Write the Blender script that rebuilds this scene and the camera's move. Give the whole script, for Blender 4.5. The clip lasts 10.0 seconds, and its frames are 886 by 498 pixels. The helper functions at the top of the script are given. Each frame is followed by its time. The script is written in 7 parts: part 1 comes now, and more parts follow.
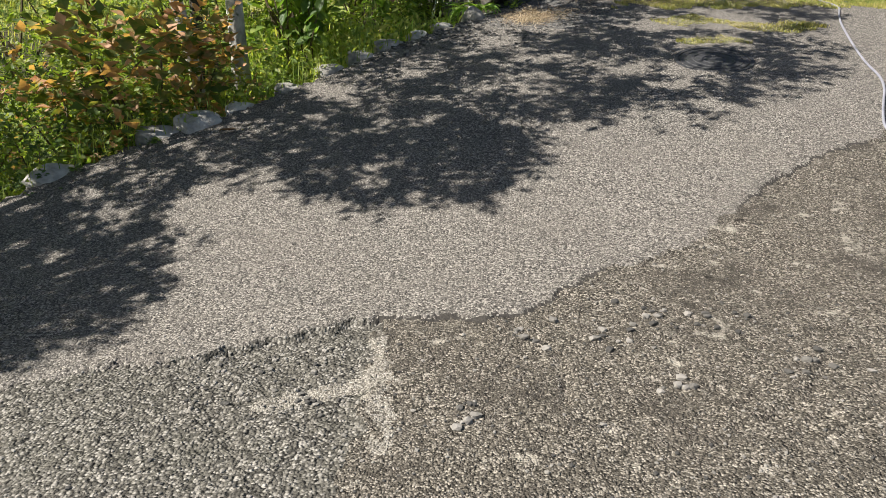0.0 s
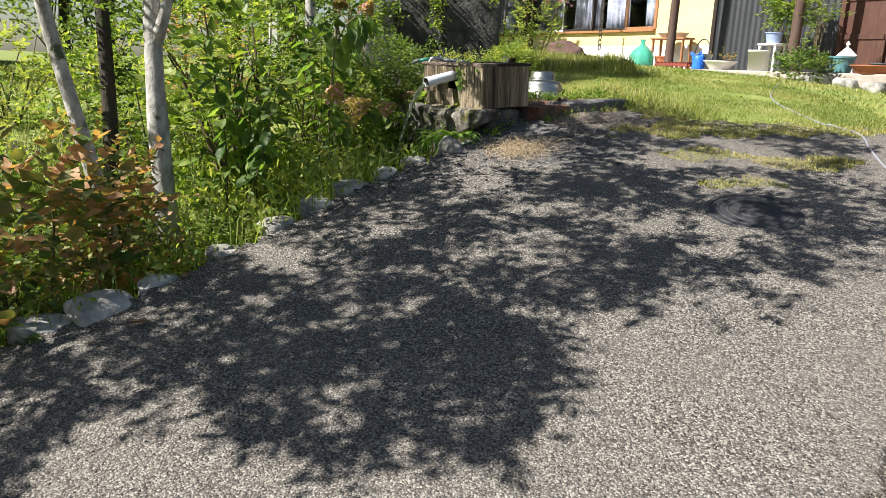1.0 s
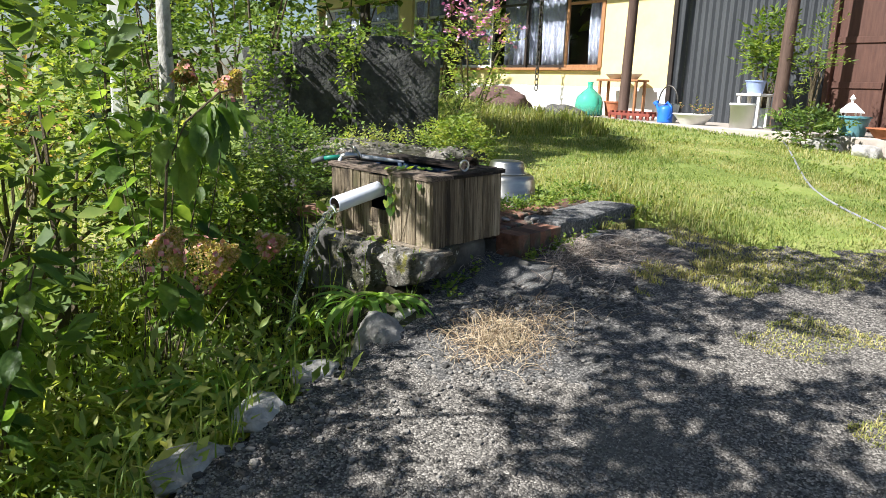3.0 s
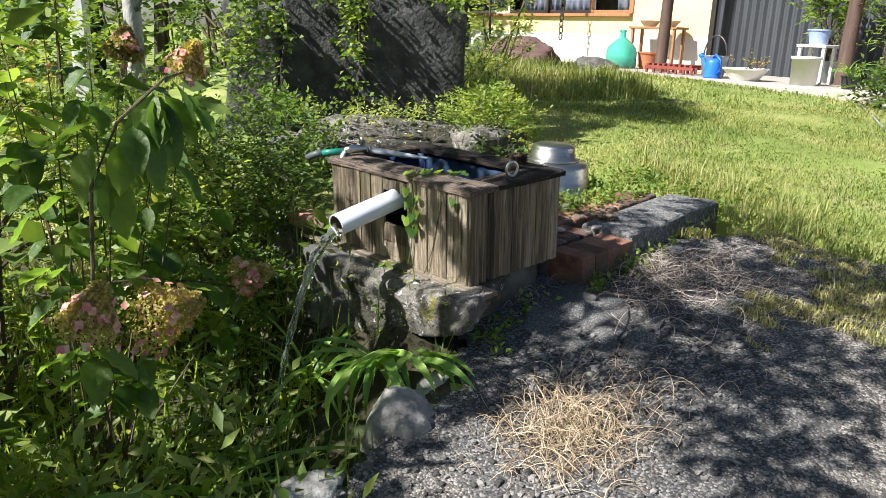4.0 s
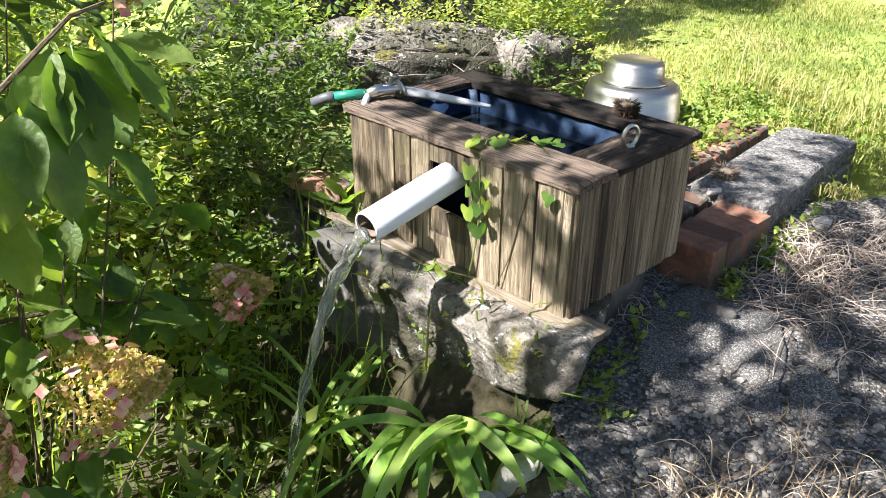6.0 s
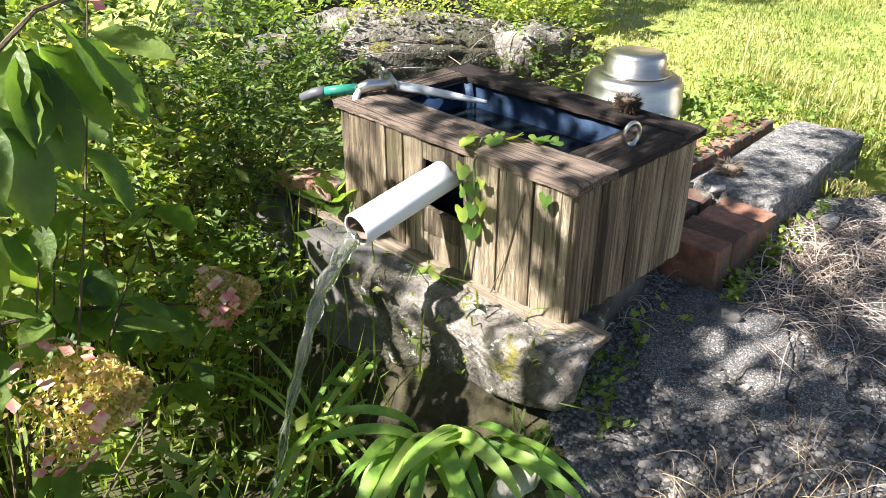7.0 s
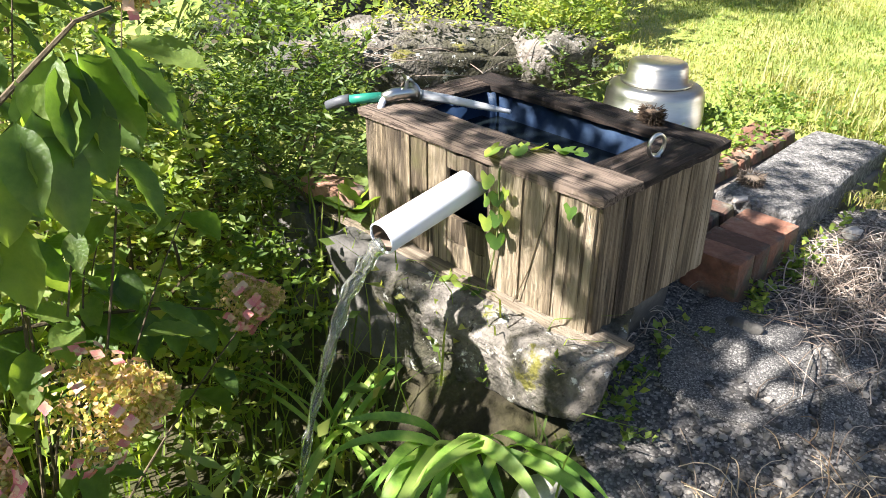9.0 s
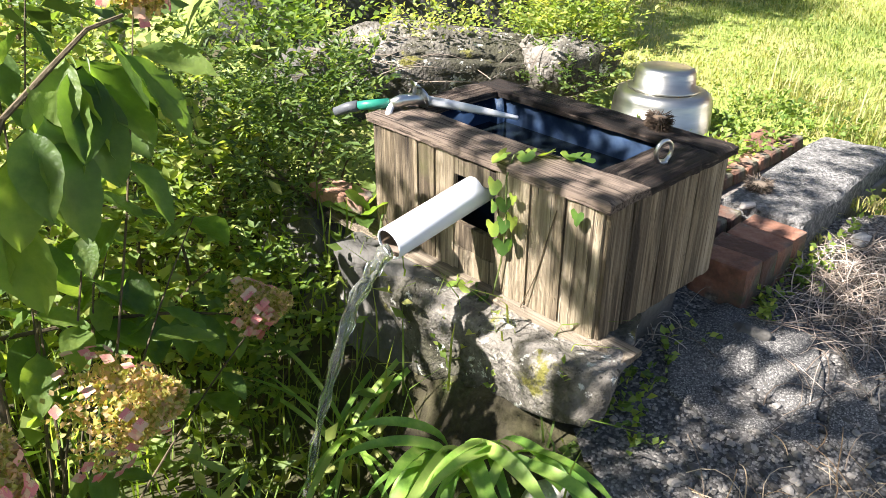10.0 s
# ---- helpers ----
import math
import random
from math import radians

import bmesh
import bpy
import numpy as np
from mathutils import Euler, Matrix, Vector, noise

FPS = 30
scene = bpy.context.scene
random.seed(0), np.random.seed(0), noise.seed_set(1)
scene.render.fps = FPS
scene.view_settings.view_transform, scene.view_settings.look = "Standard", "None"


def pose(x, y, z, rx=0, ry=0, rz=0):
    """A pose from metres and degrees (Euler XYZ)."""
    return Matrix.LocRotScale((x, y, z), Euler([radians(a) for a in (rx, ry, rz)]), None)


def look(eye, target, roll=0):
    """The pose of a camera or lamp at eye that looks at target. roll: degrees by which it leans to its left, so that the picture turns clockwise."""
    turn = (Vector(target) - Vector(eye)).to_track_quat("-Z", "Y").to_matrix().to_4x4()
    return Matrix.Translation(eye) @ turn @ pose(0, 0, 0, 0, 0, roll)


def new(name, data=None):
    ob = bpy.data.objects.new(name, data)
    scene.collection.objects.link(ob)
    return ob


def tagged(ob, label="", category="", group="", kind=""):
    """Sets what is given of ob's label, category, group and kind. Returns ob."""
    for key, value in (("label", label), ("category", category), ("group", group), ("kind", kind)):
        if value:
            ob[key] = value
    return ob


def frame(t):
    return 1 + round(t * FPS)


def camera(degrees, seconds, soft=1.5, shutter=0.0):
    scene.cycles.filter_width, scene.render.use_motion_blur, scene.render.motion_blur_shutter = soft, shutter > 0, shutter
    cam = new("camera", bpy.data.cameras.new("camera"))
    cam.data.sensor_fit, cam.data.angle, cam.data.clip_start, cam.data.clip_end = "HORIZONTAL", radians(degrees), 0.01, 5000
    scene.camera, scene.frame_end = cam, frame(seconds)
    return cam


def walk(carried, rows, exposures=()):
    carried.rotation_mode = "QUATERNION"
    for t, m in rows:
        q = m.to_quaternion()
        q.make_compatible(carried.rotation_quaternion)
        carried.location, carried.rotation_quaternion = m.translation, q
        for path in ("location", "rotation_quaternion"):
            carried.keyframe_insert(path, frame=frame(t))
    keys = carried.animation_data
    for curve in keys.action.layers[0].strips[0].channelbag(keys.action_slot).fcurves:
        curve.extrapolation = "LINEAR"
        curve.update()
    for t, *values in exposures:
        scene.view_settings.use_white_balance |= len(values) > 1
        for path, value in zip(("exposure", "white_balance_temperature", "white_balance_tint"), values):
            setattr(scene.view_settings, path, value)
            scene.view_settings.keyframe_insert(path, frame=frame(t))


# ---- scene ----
cam = camera(60.6, 10.0, soft=0.8)
PATH = [
    (0, (0.157, 0.028, 1.491), (0.113, 1.91, 0.816), 2.4),
    (0.5, (-0.008, 0.884, 1.593), (0.012, 2.804, 1.035), 2.5),
    (1, (-0.137, 1.696, 1.803), (-0.057, 3.641, 1.343), 2.6),
    (1.5, (-0.082, 2.569, 2.01), (0.07, 4.526, 1.622), 2.4),
    (2, (-0.212, 3.401, 2.014), (0.014, 5.356, 1.653), 2.5),
    (2.5, (-0.189, 4.209, 2.17), (0.096, 6.154, 1.801), 2.6),
    (2.7, (-0.115, 4.541, 2.264), (0.185, 6.481, 1.884), 2.6),
    (3.8, (-0.105, 6.013, 2.516), (0.187, 7.924, 2.001), 2.2),
    (4, (-0.067, 6.294, 2.517), (0.215, 8.198, 1.97), 2.1),
    (4.5, (-0.012, 6.799, 2.598), (0.25, 8.674, 1.952), 2.1),
    (5, (-0.118, 7.184, 2.597), (0.145, 9.024, 1.859), 2.1),
    (5.2, (-0.191, 7.304, 2.617), (0.08, 9.125, 1.835), 2.1),
    (6.5, (-0.157, 7.643, 2.601), (0.149, 9.407, 1.709), 2.1),
    (7, (-0.142, 7.674, 2.601), (0.157, 9.435, 1.701), 2.0),
    (7.5, (-0.145, 7.684, 2.61), (0.145, 9.447, 1.711), 2.1),
    (8, (-0.161, 7.697, 2.608), (0.12, 9.462, 1.71), 2.1),
    (8.5, (-0.174, 7.691, 2.615), (0.1, 9.457, 1.717), 2.1),
    (9, (-0.175, 7.672, 2.62), (0.09, 9.442, 1.728), 2.2),
    (9.5, (-0.171, 7.664, 2.622), (0.084, 9.439, 1.736), 2.1),
    (10, (-0.176, 7.665, 2.624), (0.07, 9.444, 1.744), 2.0),
]
walk(cam, [(t, look(eye, target, roll)) for t, eye, target, roll in PATH],
     exposures=[(0, 1.0, 6500, 10), (1, 1.1, 6400, 10), (2.7, 1.17, 6100, 10), (4, 1.22, 6050, 11), (5.2, 1.65, 6100, 12), (6.5, 2.03, 6350, 14), (10, 2.1, 6400, 14)])

# ---- daylight ----
SUN_EL, TO_SUN = 43.0, Vector((-0.95, -0.30, 0)).normalized()
world = bpy.data.worlds.new("sky")
scene.world = world
world.use_nodes = True
sky = world.node_tree.nodes.new("ShaderNodeTexSky")
sky.sky_type, sky.sun_disc = "NISHITA", False
sky.sun_elevation = radians(SUN_EL)
sky.sun_rotation = math.atan2(TO_SUN.x, TO_SUN.y) % (2 * math.pi)
world.node_tree.nodes["Background"].inputs[1].default_value = 0.050
world.node_tree.links.new(sky.outputs[0], world.node_tree.nodes["Background"].inputs[0])
sun = new("sun", bpy.data.lights.new("sun", "SUN"))
sun.data.energy, sun.data.angle, sun.data.color = 5.0, radians(0.53), (1.0, 0.95, 0.88)
SUN_WAY = (TO_SUN * math.cos(radians(SUN_EL)) + Vector((0, 0, math.sin(radians(SUN_EL))))).normalized()
sun.matrix_world = look((0, 0, 20), Vector((0, 0, 20)) - SUN_WAY)

# ---- materials ----
MATS = {}


def mat(name, colors, scale=8.0, rough=0.8, bump=0.0, bump_scale=60.0, metal=0.0, detail=6.0, island=0.0, objrand=0.0,
        translucent=0.0, stretch=None, spots=None, spec=0.4, kind="noise", coords="Object", distortion=0.0):
    """A surface whose colour runs through colors by a noise of that scale; island and objrand vary it piece by piece."""
    if name in MATS:
        return MATS[name]
    m = bpy.data.materials.new(name)
    MATS[name] = m
    m.use_nodes = True
    nt = m.node_tree
    N, L = nt.nodes, nt.links
    bs = N["Principled BSDF"]
    bs.inputs["Roughness"].default_value, bs.inputs["Metallic"].default_value = rough, metal
    bs.inputs["Specular IOR Level"].default_value = spec
    tc = N.new("ShaderNodeTexCoord")
    mp = N.new("ShaderNodeMapping")
    L.new(tc.outputs[coords], mp.inputs[0])
    if stretch:
        mp.inputs["Scale"].default_value = stretch
    if kind == "noise":
        tx = N.new("ShaderNodeTexNoise")
        tx.inputs["Detail"].default_value, tx.inputs["Roughness"].default_value = detail, 0.62
        tx.inputs["Distortion"].default_value = distortion
        fac = tx.outputs[0]
    else:
        tx = N.new("ShaderNodeTexVoronoi")
        fac = N.new("ShaderNodeSeparateColor")
        L.new(tx.outputs["Color"], fac.inputs[0])
        fac = fac.outputs[0]
    tx.inputs["Scale"].default_value = scale
    L.new(mp.outputs[0], tx.inputs["Vector"])
    for amount, sock, src in ((island, "Random Per Island", "ShaderNodeNewGeometry"), (objrand, "Random", "ShaderNodeObjectInfo")):
        if amount:
            g = N.new(src)
            a = N.new("ShaderNodeMath")
            a.operation = "MULTIPLY_ADD"
            L.new(g.outputs[sock], a.inputs[0])
            a.inputs[1].default_value = amount
            b = N.new("ShaderNodeMath")
            b.operation = "ADD"
            a.inputs[2].default_value = -amount / 2
            L.new(a.outputs[0], b.inputs[0])
            L.new(fac, b.inputs[1])
            fac = b.outputs[0]
    ramp = N.new("ShaderNodeValToRGB")
    L.new(fac, ramp.inputs[0])
    el = ramp.color_ramp.elements
    lo, hi = (0.3, 0.7) if kind == "noise" else (0.05, 0.95)
    for k, c in enumerate(colors):
        p = lo + (hi - lo) * k / max(1, len(colors) - 1)
        e = el[k] if k < 2 else el.new(p)
        e.position, e.color = p, (*c, 1)
    if len(colors) == 1:
        el[1].color = (*colors[0], 1)
    color = ramp.outputs[0]
    for sp in (spots or ()):
        # (scale, threshold, colour, softness): stains and growths with a shape of their own
        t2 = N.new("ShaderNodeTexNoise")
        t2.inputs["Scale"].default_value, t2.inputs["Detail"].default_value = sp[0], 8
        t2.inputs["Roughness"].default_value = 0.65
        if len(sp) > 4:
            m2 = N.new("ShaderNodeMapping")
            m2.inputs["Scale"].default_value = sp[4]
            L.new(tc.outputs["Object"], m2.inputs[0])
            L.new(m2.outputs[0], t2.inputs["Vector"])
        else:
            L.new(tc.outputs["Object"], t2.inputs["Vector"])
        r2 = N.new("ShaderNodeMapRange")
        r2.inputs[1].default_value, r2.inputs[2].default_value = sp[1], sp[1] + sp[3]
        L.new(t2.outputs[0], r2.inputs[0])
        mx = N.new("ShaderNodeMix")
        mx.data_type = "RGBA"
        L.new(r2.outputs[0], mx.inputs[0])
        L.new(color, mx.inputs[6])
        mx.inputs[7].default_value = (*sp[2], 1)
        color = mx.outputs[2]
    L.new(color, bs.inputs["Base Color"])
    if bump:
        t3 = N.new("ShaderNodeTexNoise")
        t3.inputs["Scale"].default_value, t3.inputs["Detail"].default_value = bump_scale, 6
        L.new(mp.outputs[0], t3.inputs["Vector"])
        bm_ = N.new("ShaderNodeBump")
        bm_.inputs["Strength"].default_value, bm_.inputs["Distance"].default_value = bump, 0.02
        L.new(t3.outputs[0], bm_.inputs["Height"])
        L.new(bm_.outputs[0], bs.inputs["Normal"])
    if translucent:
        tr = N.new("ShaderNodeBsdfTranslucent")
        bright = N.new("ShaderNodeMix")
        bright.data_type, bright.blend_type = "RGBA", "MULTIPLY"
        bright.inputs[0].default_value = 1
        L.new(color, bright.inputs[6])
        bright.inputs[7].default_value = (1.9, 1.9, 0.7, 1)
        L.new(bright.outputs[2], tr.inputs[0])
        ms = N.new("ShaderNodeMixShader")
        ms.inputs[0].default_value = translucent
        L.new(bs.outputs[0], ms.inputs[1])
        L.new(tr.outputs[0], ms.inputs[2])
        L.new(ms.outputs[0], N["Material Output"].inputs[0])
    return m


def gravel_mat(name, tones, dust, cell, bump, patch, spots=()):
    """Worn bituminous paving: stones of that size in a dark binder, with dusty and dark patches."""
    m = bpy.data.materials.new(name)
    m.use_nodes = True
    N, L = m.node_tree.nodes, m.node_tree.links
    bs = N["Principled BSDF"]
    bs.inputs["Roughness"].default_value = 0.85
    bs.inputs["Specular IOR Level"].default_value = 0.08
    tc = N.new("ShaderNodeTexCoord")
    vo = N.new("ShaderNodeTexVoronoi")
    vo.inputs["Scale"].default_value = 1 / cell
    L.new(tc.outputs["Object"], vo.inputs["Vector"])
    sc = N.new("ShaderNodeSeparateColor")
    L.new(vo.outputs["Color"], sc.inputs[0])
    ramp = N.new("ShaderNodeValToRGB")
    for k, c in enumerate(tones):
        p = k / (len(tones) - 1)
        e = ramp.color_ramp.elements[k] if k < 2 else ramp.color_ramp.elements.new(p)
        e.position, e.color = p, (*c, 1)
    L.new(sc.outputs[0], ramp.inputs[0])
    gap = N.new("ShaderNodeMapRange")
    gap.inputs[1].default_value, gap.inputs[2].default_value = 0.5, 1.0
    L.new(vo.outputs["Distance"], gap.inputs[0])
    mx = N.new("ShaderNodeMix")
    mx.data_type = "RGBA"
    L.new(gap.outputs[0], mx.inputs[0])
    L.new(ramp.outputs[0], mx.inputs[6])
    mx.inputs[7].default_value = (*tones[0], 1)
    no = N.new("ShaderNodeTexNoise")
    no.inputs["Scale"].default_value, no.inputs["Detail"].default_value = patch, 9
    no.inputs["Roughness"].default_value = 0.7
    L.new(tc.outputs["Object"], no.inputs["Vector"])
    r2 = N.new("ShaderNodeMapRange")
    r2.inputs[1].default_value, r2.inputs[2].default_value, r2.inputs[4].default_value = 0.35, 0.75, 0.55
    L.new(no.outputs[0], r2.inputs[0])
    m2 = N.new("ShaderNodeMix")
    m2.data_type = "RGBA"
    L.new(r2.outputs[0], m2.inputs[0])
    L.new(mx.outputs[2], m2.inputs[6])
    m2.inputs[7].default_value = (*dust, 1)
    color = m2.outputs[2]
    for sp in spots:
        t2 = N.new("ShaderNodeTexNoise")
        t2.inputs["Scale"].default_value, t2.inputs["Detail"].default_value = sp[0], 8
        t2.inputs["Roughness"].default_value = 0.7
        L.new(tc.outputs["Object"], t2.inputs["Vector"])
        r3 = N.new("ShaderNodeMapRange")
        r3.inputs[1].default_value, r3.inputs[2].default_value = sp[1], sp[1] + sp[3]
        L.new(t2.outputs[0], r3.inputs[0])
        m3 = N.new("ShaderNodeMix")
        m3.data_type = "RGBA"
        L.new(r3.outputs[0], m3.inputs[0])
        L.new(color, m3.inputs[6])
        m3.inputs[7].default_value = (*sp[2], 1)
        color = m3.outputs[2]
    L.new(color, bs.inputs["Base Color"])
    b1 = N.new("ShaderNodeBump")
    b1.invert = True
    b1.inputs["Strength"].default_value, b1.inputs["Distance"].default_value = bump, cell * 0.8
    L.new(vo.outputs["Distance"], b1.inputs["Height"])
    n2 = N.new("ShaderNodeTexNoise")
    n2.inputs["Scale"].default_value, n2.inputs["Detail"].default_value = 0.35 / cell, 8
    L.new(tc.outputs["Object"], n2.inputs["Vector"])
    b2 = N.new("ShaderNodeBump")
    b2.inputs["Strength"].default_value, b2.inputs["Distance"].default_value = bump, cell * 1.6
    L.new(n2.outputs[0], b2.inputs["Height"])
    L.new(b1.outputs[0], b2.inputs["Normal"])
    L.new(b2.outputs[0], bs.inputs["Normal"])
    return m


ASPHALT = gravel_mat("asphalt", [(0.035, 0.033, 0.031), (0.11, 0.102, 0.091), (0.20, 0.184, 0.162), (0.40, 0.37, 0.325)], (0.165, 0.147, 0.127), 0.0105, 0.75, 1.3, [(1.1, 0.56, (0.14, 0.131, 0.115), 0.2), (38, 0.64, (0.46, 0.43, 0.38), 0.04), (26, 0.66, (0.05, 0.046, 0.04), 0.04), (95, 0.58, (0.40, 0.37, 0.325), 0.05), (80, 0.59, (0.03, 0.028, 0.025), 0.05)])
ASPHALT_OLD = gravel_mat("asphalt_old", [(0.028, 0.026, 0.022), (0.092, 0.082, 0.067), (0.16, 0.142, 0.116), (0.42, 0.38, 0.32)], (0.102, 0.090, 0.073), 0.0085, 1.3, 2.2,
                         [(2.2, 0.54, (0.062, 0.055, 0.046), 0.12), (8, 0.62, (0.36, 0.33, 0.28), 0.05), (45, 0.6, (0.42, 0.38, 0.32), 0.03), (100, 0.59, (0.34, 0.305, 0.25), 0.05), (2.6, 0.61, (0.36, 0.33, 0.275), 0.05), (5.5, 0.63, (0.035, 0.031, 0.026), 0.06)])
RUBBLE = gravel_mat("asphalt_crumbled", [(0.032, 0.03, 0.027), (0.105, 0.098, 0.084), (0.185, 0.172, 0.148), (0.40, 0.375, 0.335)], (0.105, 0.10, 0.082), 0.0125, 1.1, 3.0, [(24, 0.6, (0.05, 0.048, 0.042), 0.04), (5, 0.58, (0.07, 0.068, 0.055), 0.1)])
BROKEN = gravel_mat("asphalt_broken", [(0.028, 0.028, 0.028), (0.09, 0.087, 0.083), (0.15, 0.145, 0.135), (0.34, 0.32, 0.29)], (0.11, 0.104, 0.095), 0.009, 0.45, 4.0, [(16, 0.66, (0.16, 0.15, 0.13), 0.05)])
DUST_PATCH = gravel_mat("cement_smear", [(0.08, 0.072, 0.06), (0.22, 0.2, 0.17), (0.34, 0.315, 0.27), (0.46, 0.43, 0.38)], (0.27, 0.25, 0.21), 0.008, 1.2, 7.0)
# dirt in the crack, darkened to carry the groove's shade as well
CRACK_DIRT_SHADE = mat("crack_dirt_shade", [(0.02, 0.018, 0.015), (0.06, 0.053, 0.045)], 30, 0.95, 0.6, 90)
SOIL = mat("garden_soil", [(0.02, 0.016, 0.01), (0.05, 0.045, 0.02), (0.05, 0.075, 0.02)], 5, 0.95, 0.8, 40)
TURF = mat("turf", [(0.12, 0.17, 0.03), (0.21, 0.26, 0.055), (0.34, 0.31, 0.13)], 1.6, 0.9, 0.6, 60)
GRASS = mat("grass_blade", [(0.11, 0.165, 0.04), (0.235, 0.27, 0.078), (0.41, 0.375, 0.185)], 0.7, 0.6, island=0.35, translucent=0.4)
WEED = mat("weed_leaf", [(0.08, 0.13, 0.026), (0.17, 0.255, 0.052), (0.3, 0.35, 0.085)], 1.2, 0.6, island=0.4, translucent=0.5)
LEAF_DARK = mat("leaf_dark", [(0.045, 0.08, 0.02), (0.095, 0.155, 0.038), (0.19, 0.24, 0.062)], 3, 0.5, island=0.4, translucent=0.35)
LEAF_MID = mat("leaf_mid", [(0.075, 0.13, 0.025), (0.15, 0.23, 0.045), (0.28, 0.33, 0.075)], 2, 0.55, island=0.4, translucent=0.4)
LEAF_YELLOW = mat("leaf_yellow", [(0.13, 0.20, 0.045), (0.24, 0.31, 0.075), (0.38, 0.38, 0.13)], 2, 0.55, island=0.4, translucent=0.45)
CROWN = mat("crown_leaf", [(0.04, 0.07, 0.018), (0.08, 0.13, 0.03), (0.13, 0.17, 0.045)], 3, 0.5, island=0.4, translucent=0.15)
LEAF_RED = mat("leaf_red", [(0.09, 0.14, 0.035), (0.21, 0.21, 0.07), (0.48, 0.27, 0.15)], 6, 0.6, island=0.7, translucent=0.35)
LEAF_HYD = mat("hydrangea_leaf", [(0.07, 0.13, 0.03), (0.12, 0.20, 0.05), (0.20, 0.28, 0.07)], 9, 0.45, 0.3, 45, objrand=0.4, translucent=0.55)
STRAP = mat("strap_leaf", [(0.11, 0.23, 0.04), (0.21, 0.37, 0.06), (0.34, 0.46, 0.11)], 3, 0.4, 0.15, 80, objrand=0.4, translucent=0.35, stretch=(4, 4, 0.6))
PETAL = mat("petal_pink", [(0.62, 0.20, 0.19), (0.66, 0.32, 0.24), (0.62, 0.42, 0.27)], 14, 0.6, island=0.9)
FLORET = mat("floret_cream", [(0.36, 0.35, 0.08), (0.56, 0.47, 0.17), (0.62, 0.43, 0.27)], 20, 0.7, island=0.7, translucent=0.3)
FLORET_GREEN = mat("floret_green", [(0.16, 0.2, 0.05), (0.3, 0.28, 0.08), (0.42, 0.25, 0.13)], 20, 0.7, island=0.7, translucent=0.3)
PINK = mat("blossom_pink", [(0.55, 0.16, 0.34), (0.7, 0.33, 0.5)], 8, 0.6, island=0.6)
STEM = mat("stem_brown", [(0.06, 0.045, 0.024), (0.13, 0.10, 0.055)], 20, 0.8, 0.3, 80)
STEM_GREEN = mat("stem_green", [(0.06, 0.1, 0.02), (0.13, 0.15, 0.04)], 20, 0.7)
DRY = mat("dry_straw", [(0.17, 0.115, 0.065), (0.31, 0.23, 0.13), (0.48, 0.39, 0.26)], 6, 0.8, island=0.6)
BARK = mat("bark_pale", [(0.16, 0.15, 0.13), (0.40, 0.38, 0.35), (0.62, 0.60, 0.56)], 9, 0.85, 0.6, 30, stretch=(1, 1, 0.6),
           spots=[(5, 0.60, (0.08, 0.10, 0.05), 0.06)])
BARK_DARK = mat("bark_dark", [(0.025, 0.02, 0.014), (0.06, 0.05, 0.035)], 14, 0.9, 0.7, 30, stretch=(1, 1, 0.4), spots=[(4, 0.55, (0.05, 0.08, 0.02), 0.1)])
ROCK = mat("rock_lichen", [(0.06, 0.055, 0.045), (0.165, 0.15, 0.128), (0.34, 0.312, 0.27)], 7, 0.9, 1.0, 60, detail=10,
           spots=[(2.2, 0.45, (0.05, 0.048, 0.03), 0.10), (12, 0.6, (0.44, 0.45, 0.40), 0.04), (6, 0.6, (0.15, 0.14, 0.03), 0.05), (30, 0.6, (0.05, 0.045, 0.035), 0.05), (9, 0.6, (0.06, 0.055, 0.035), 0.05), (20, 0.63, (0.5, 0.5, 0.45), 0.03)])
ROCK_DARK = mat("rock_dark", [(0.045, 0.044, 0.04), (0.10, 0.095, 0.085), (0.2, 0.19, 0.165)], 4, 0.9, 0.9, 22, spots=[(6, 0.62, (0.26, 0.26, 0.23), 0.06), (3, 0.6, (0.05, 0.07, 0.015), 0.1)])
STONE_PALE = mat("stone_pale", [(0.20, 0.19, 0.17), (0.38, 0.36, 0.325), (0.58, 0.55, 0.50)], 7, 0.9, 0.6, 40, objrand=0.25)
SLAB_DARK = mat("slab_stone", [(0.02, 0.02, 0.02), (0.05, 0.05, 0.047), (0.10, 0.10, 0.09)], 5, 0.9, 0.9, 30, spots=[(4, 0.62, (0.04, 0.055, 0.015), 0.1)])


def bm_mesh(name, bm, material=None, smooth=False):
    me = bpy.data.meshes.new(name)
    bm.normal_update()
    bm.to_mesh(me)
    bm.free()
    if material:
        me.materials.append(material)
    if smooth:
        me.polygons.foreach_set("use_smooth", [True] * len(me.polygons))
    return me


def part(name, bm, material, parent, label="", smooth=False):
    """One mesh object under a thing or a part; bm is a bmesh or a finished mesh."""
    me = bm if isinstance(bm, bpy.types.Mesh) else bm_mesh(name, bm, material, smooth)
    ob = new(name, me)
    ob.parent = parent
    return tagged(ob, label)


def single(name, bm, material, label, category, m=None, group="", kind="", smooth=False):
    """A thing that is one mesh."""
    me = bm if isinstance(bm, bpy.types.Mesh) else bm_mesh(name, bm, material, smooth)
    ob = new(name, me)
    if m is not None:
        ob.matrix_basis = m
    return tagged(ob, label, category, group, kind)


def thing(name, m, label, category, group="", kind=""):
    ob = new(name)
    ob.matrix_basis = m
    ob.empty_display_size = 0.1
    return tagged(ob, label, category, group, kind)


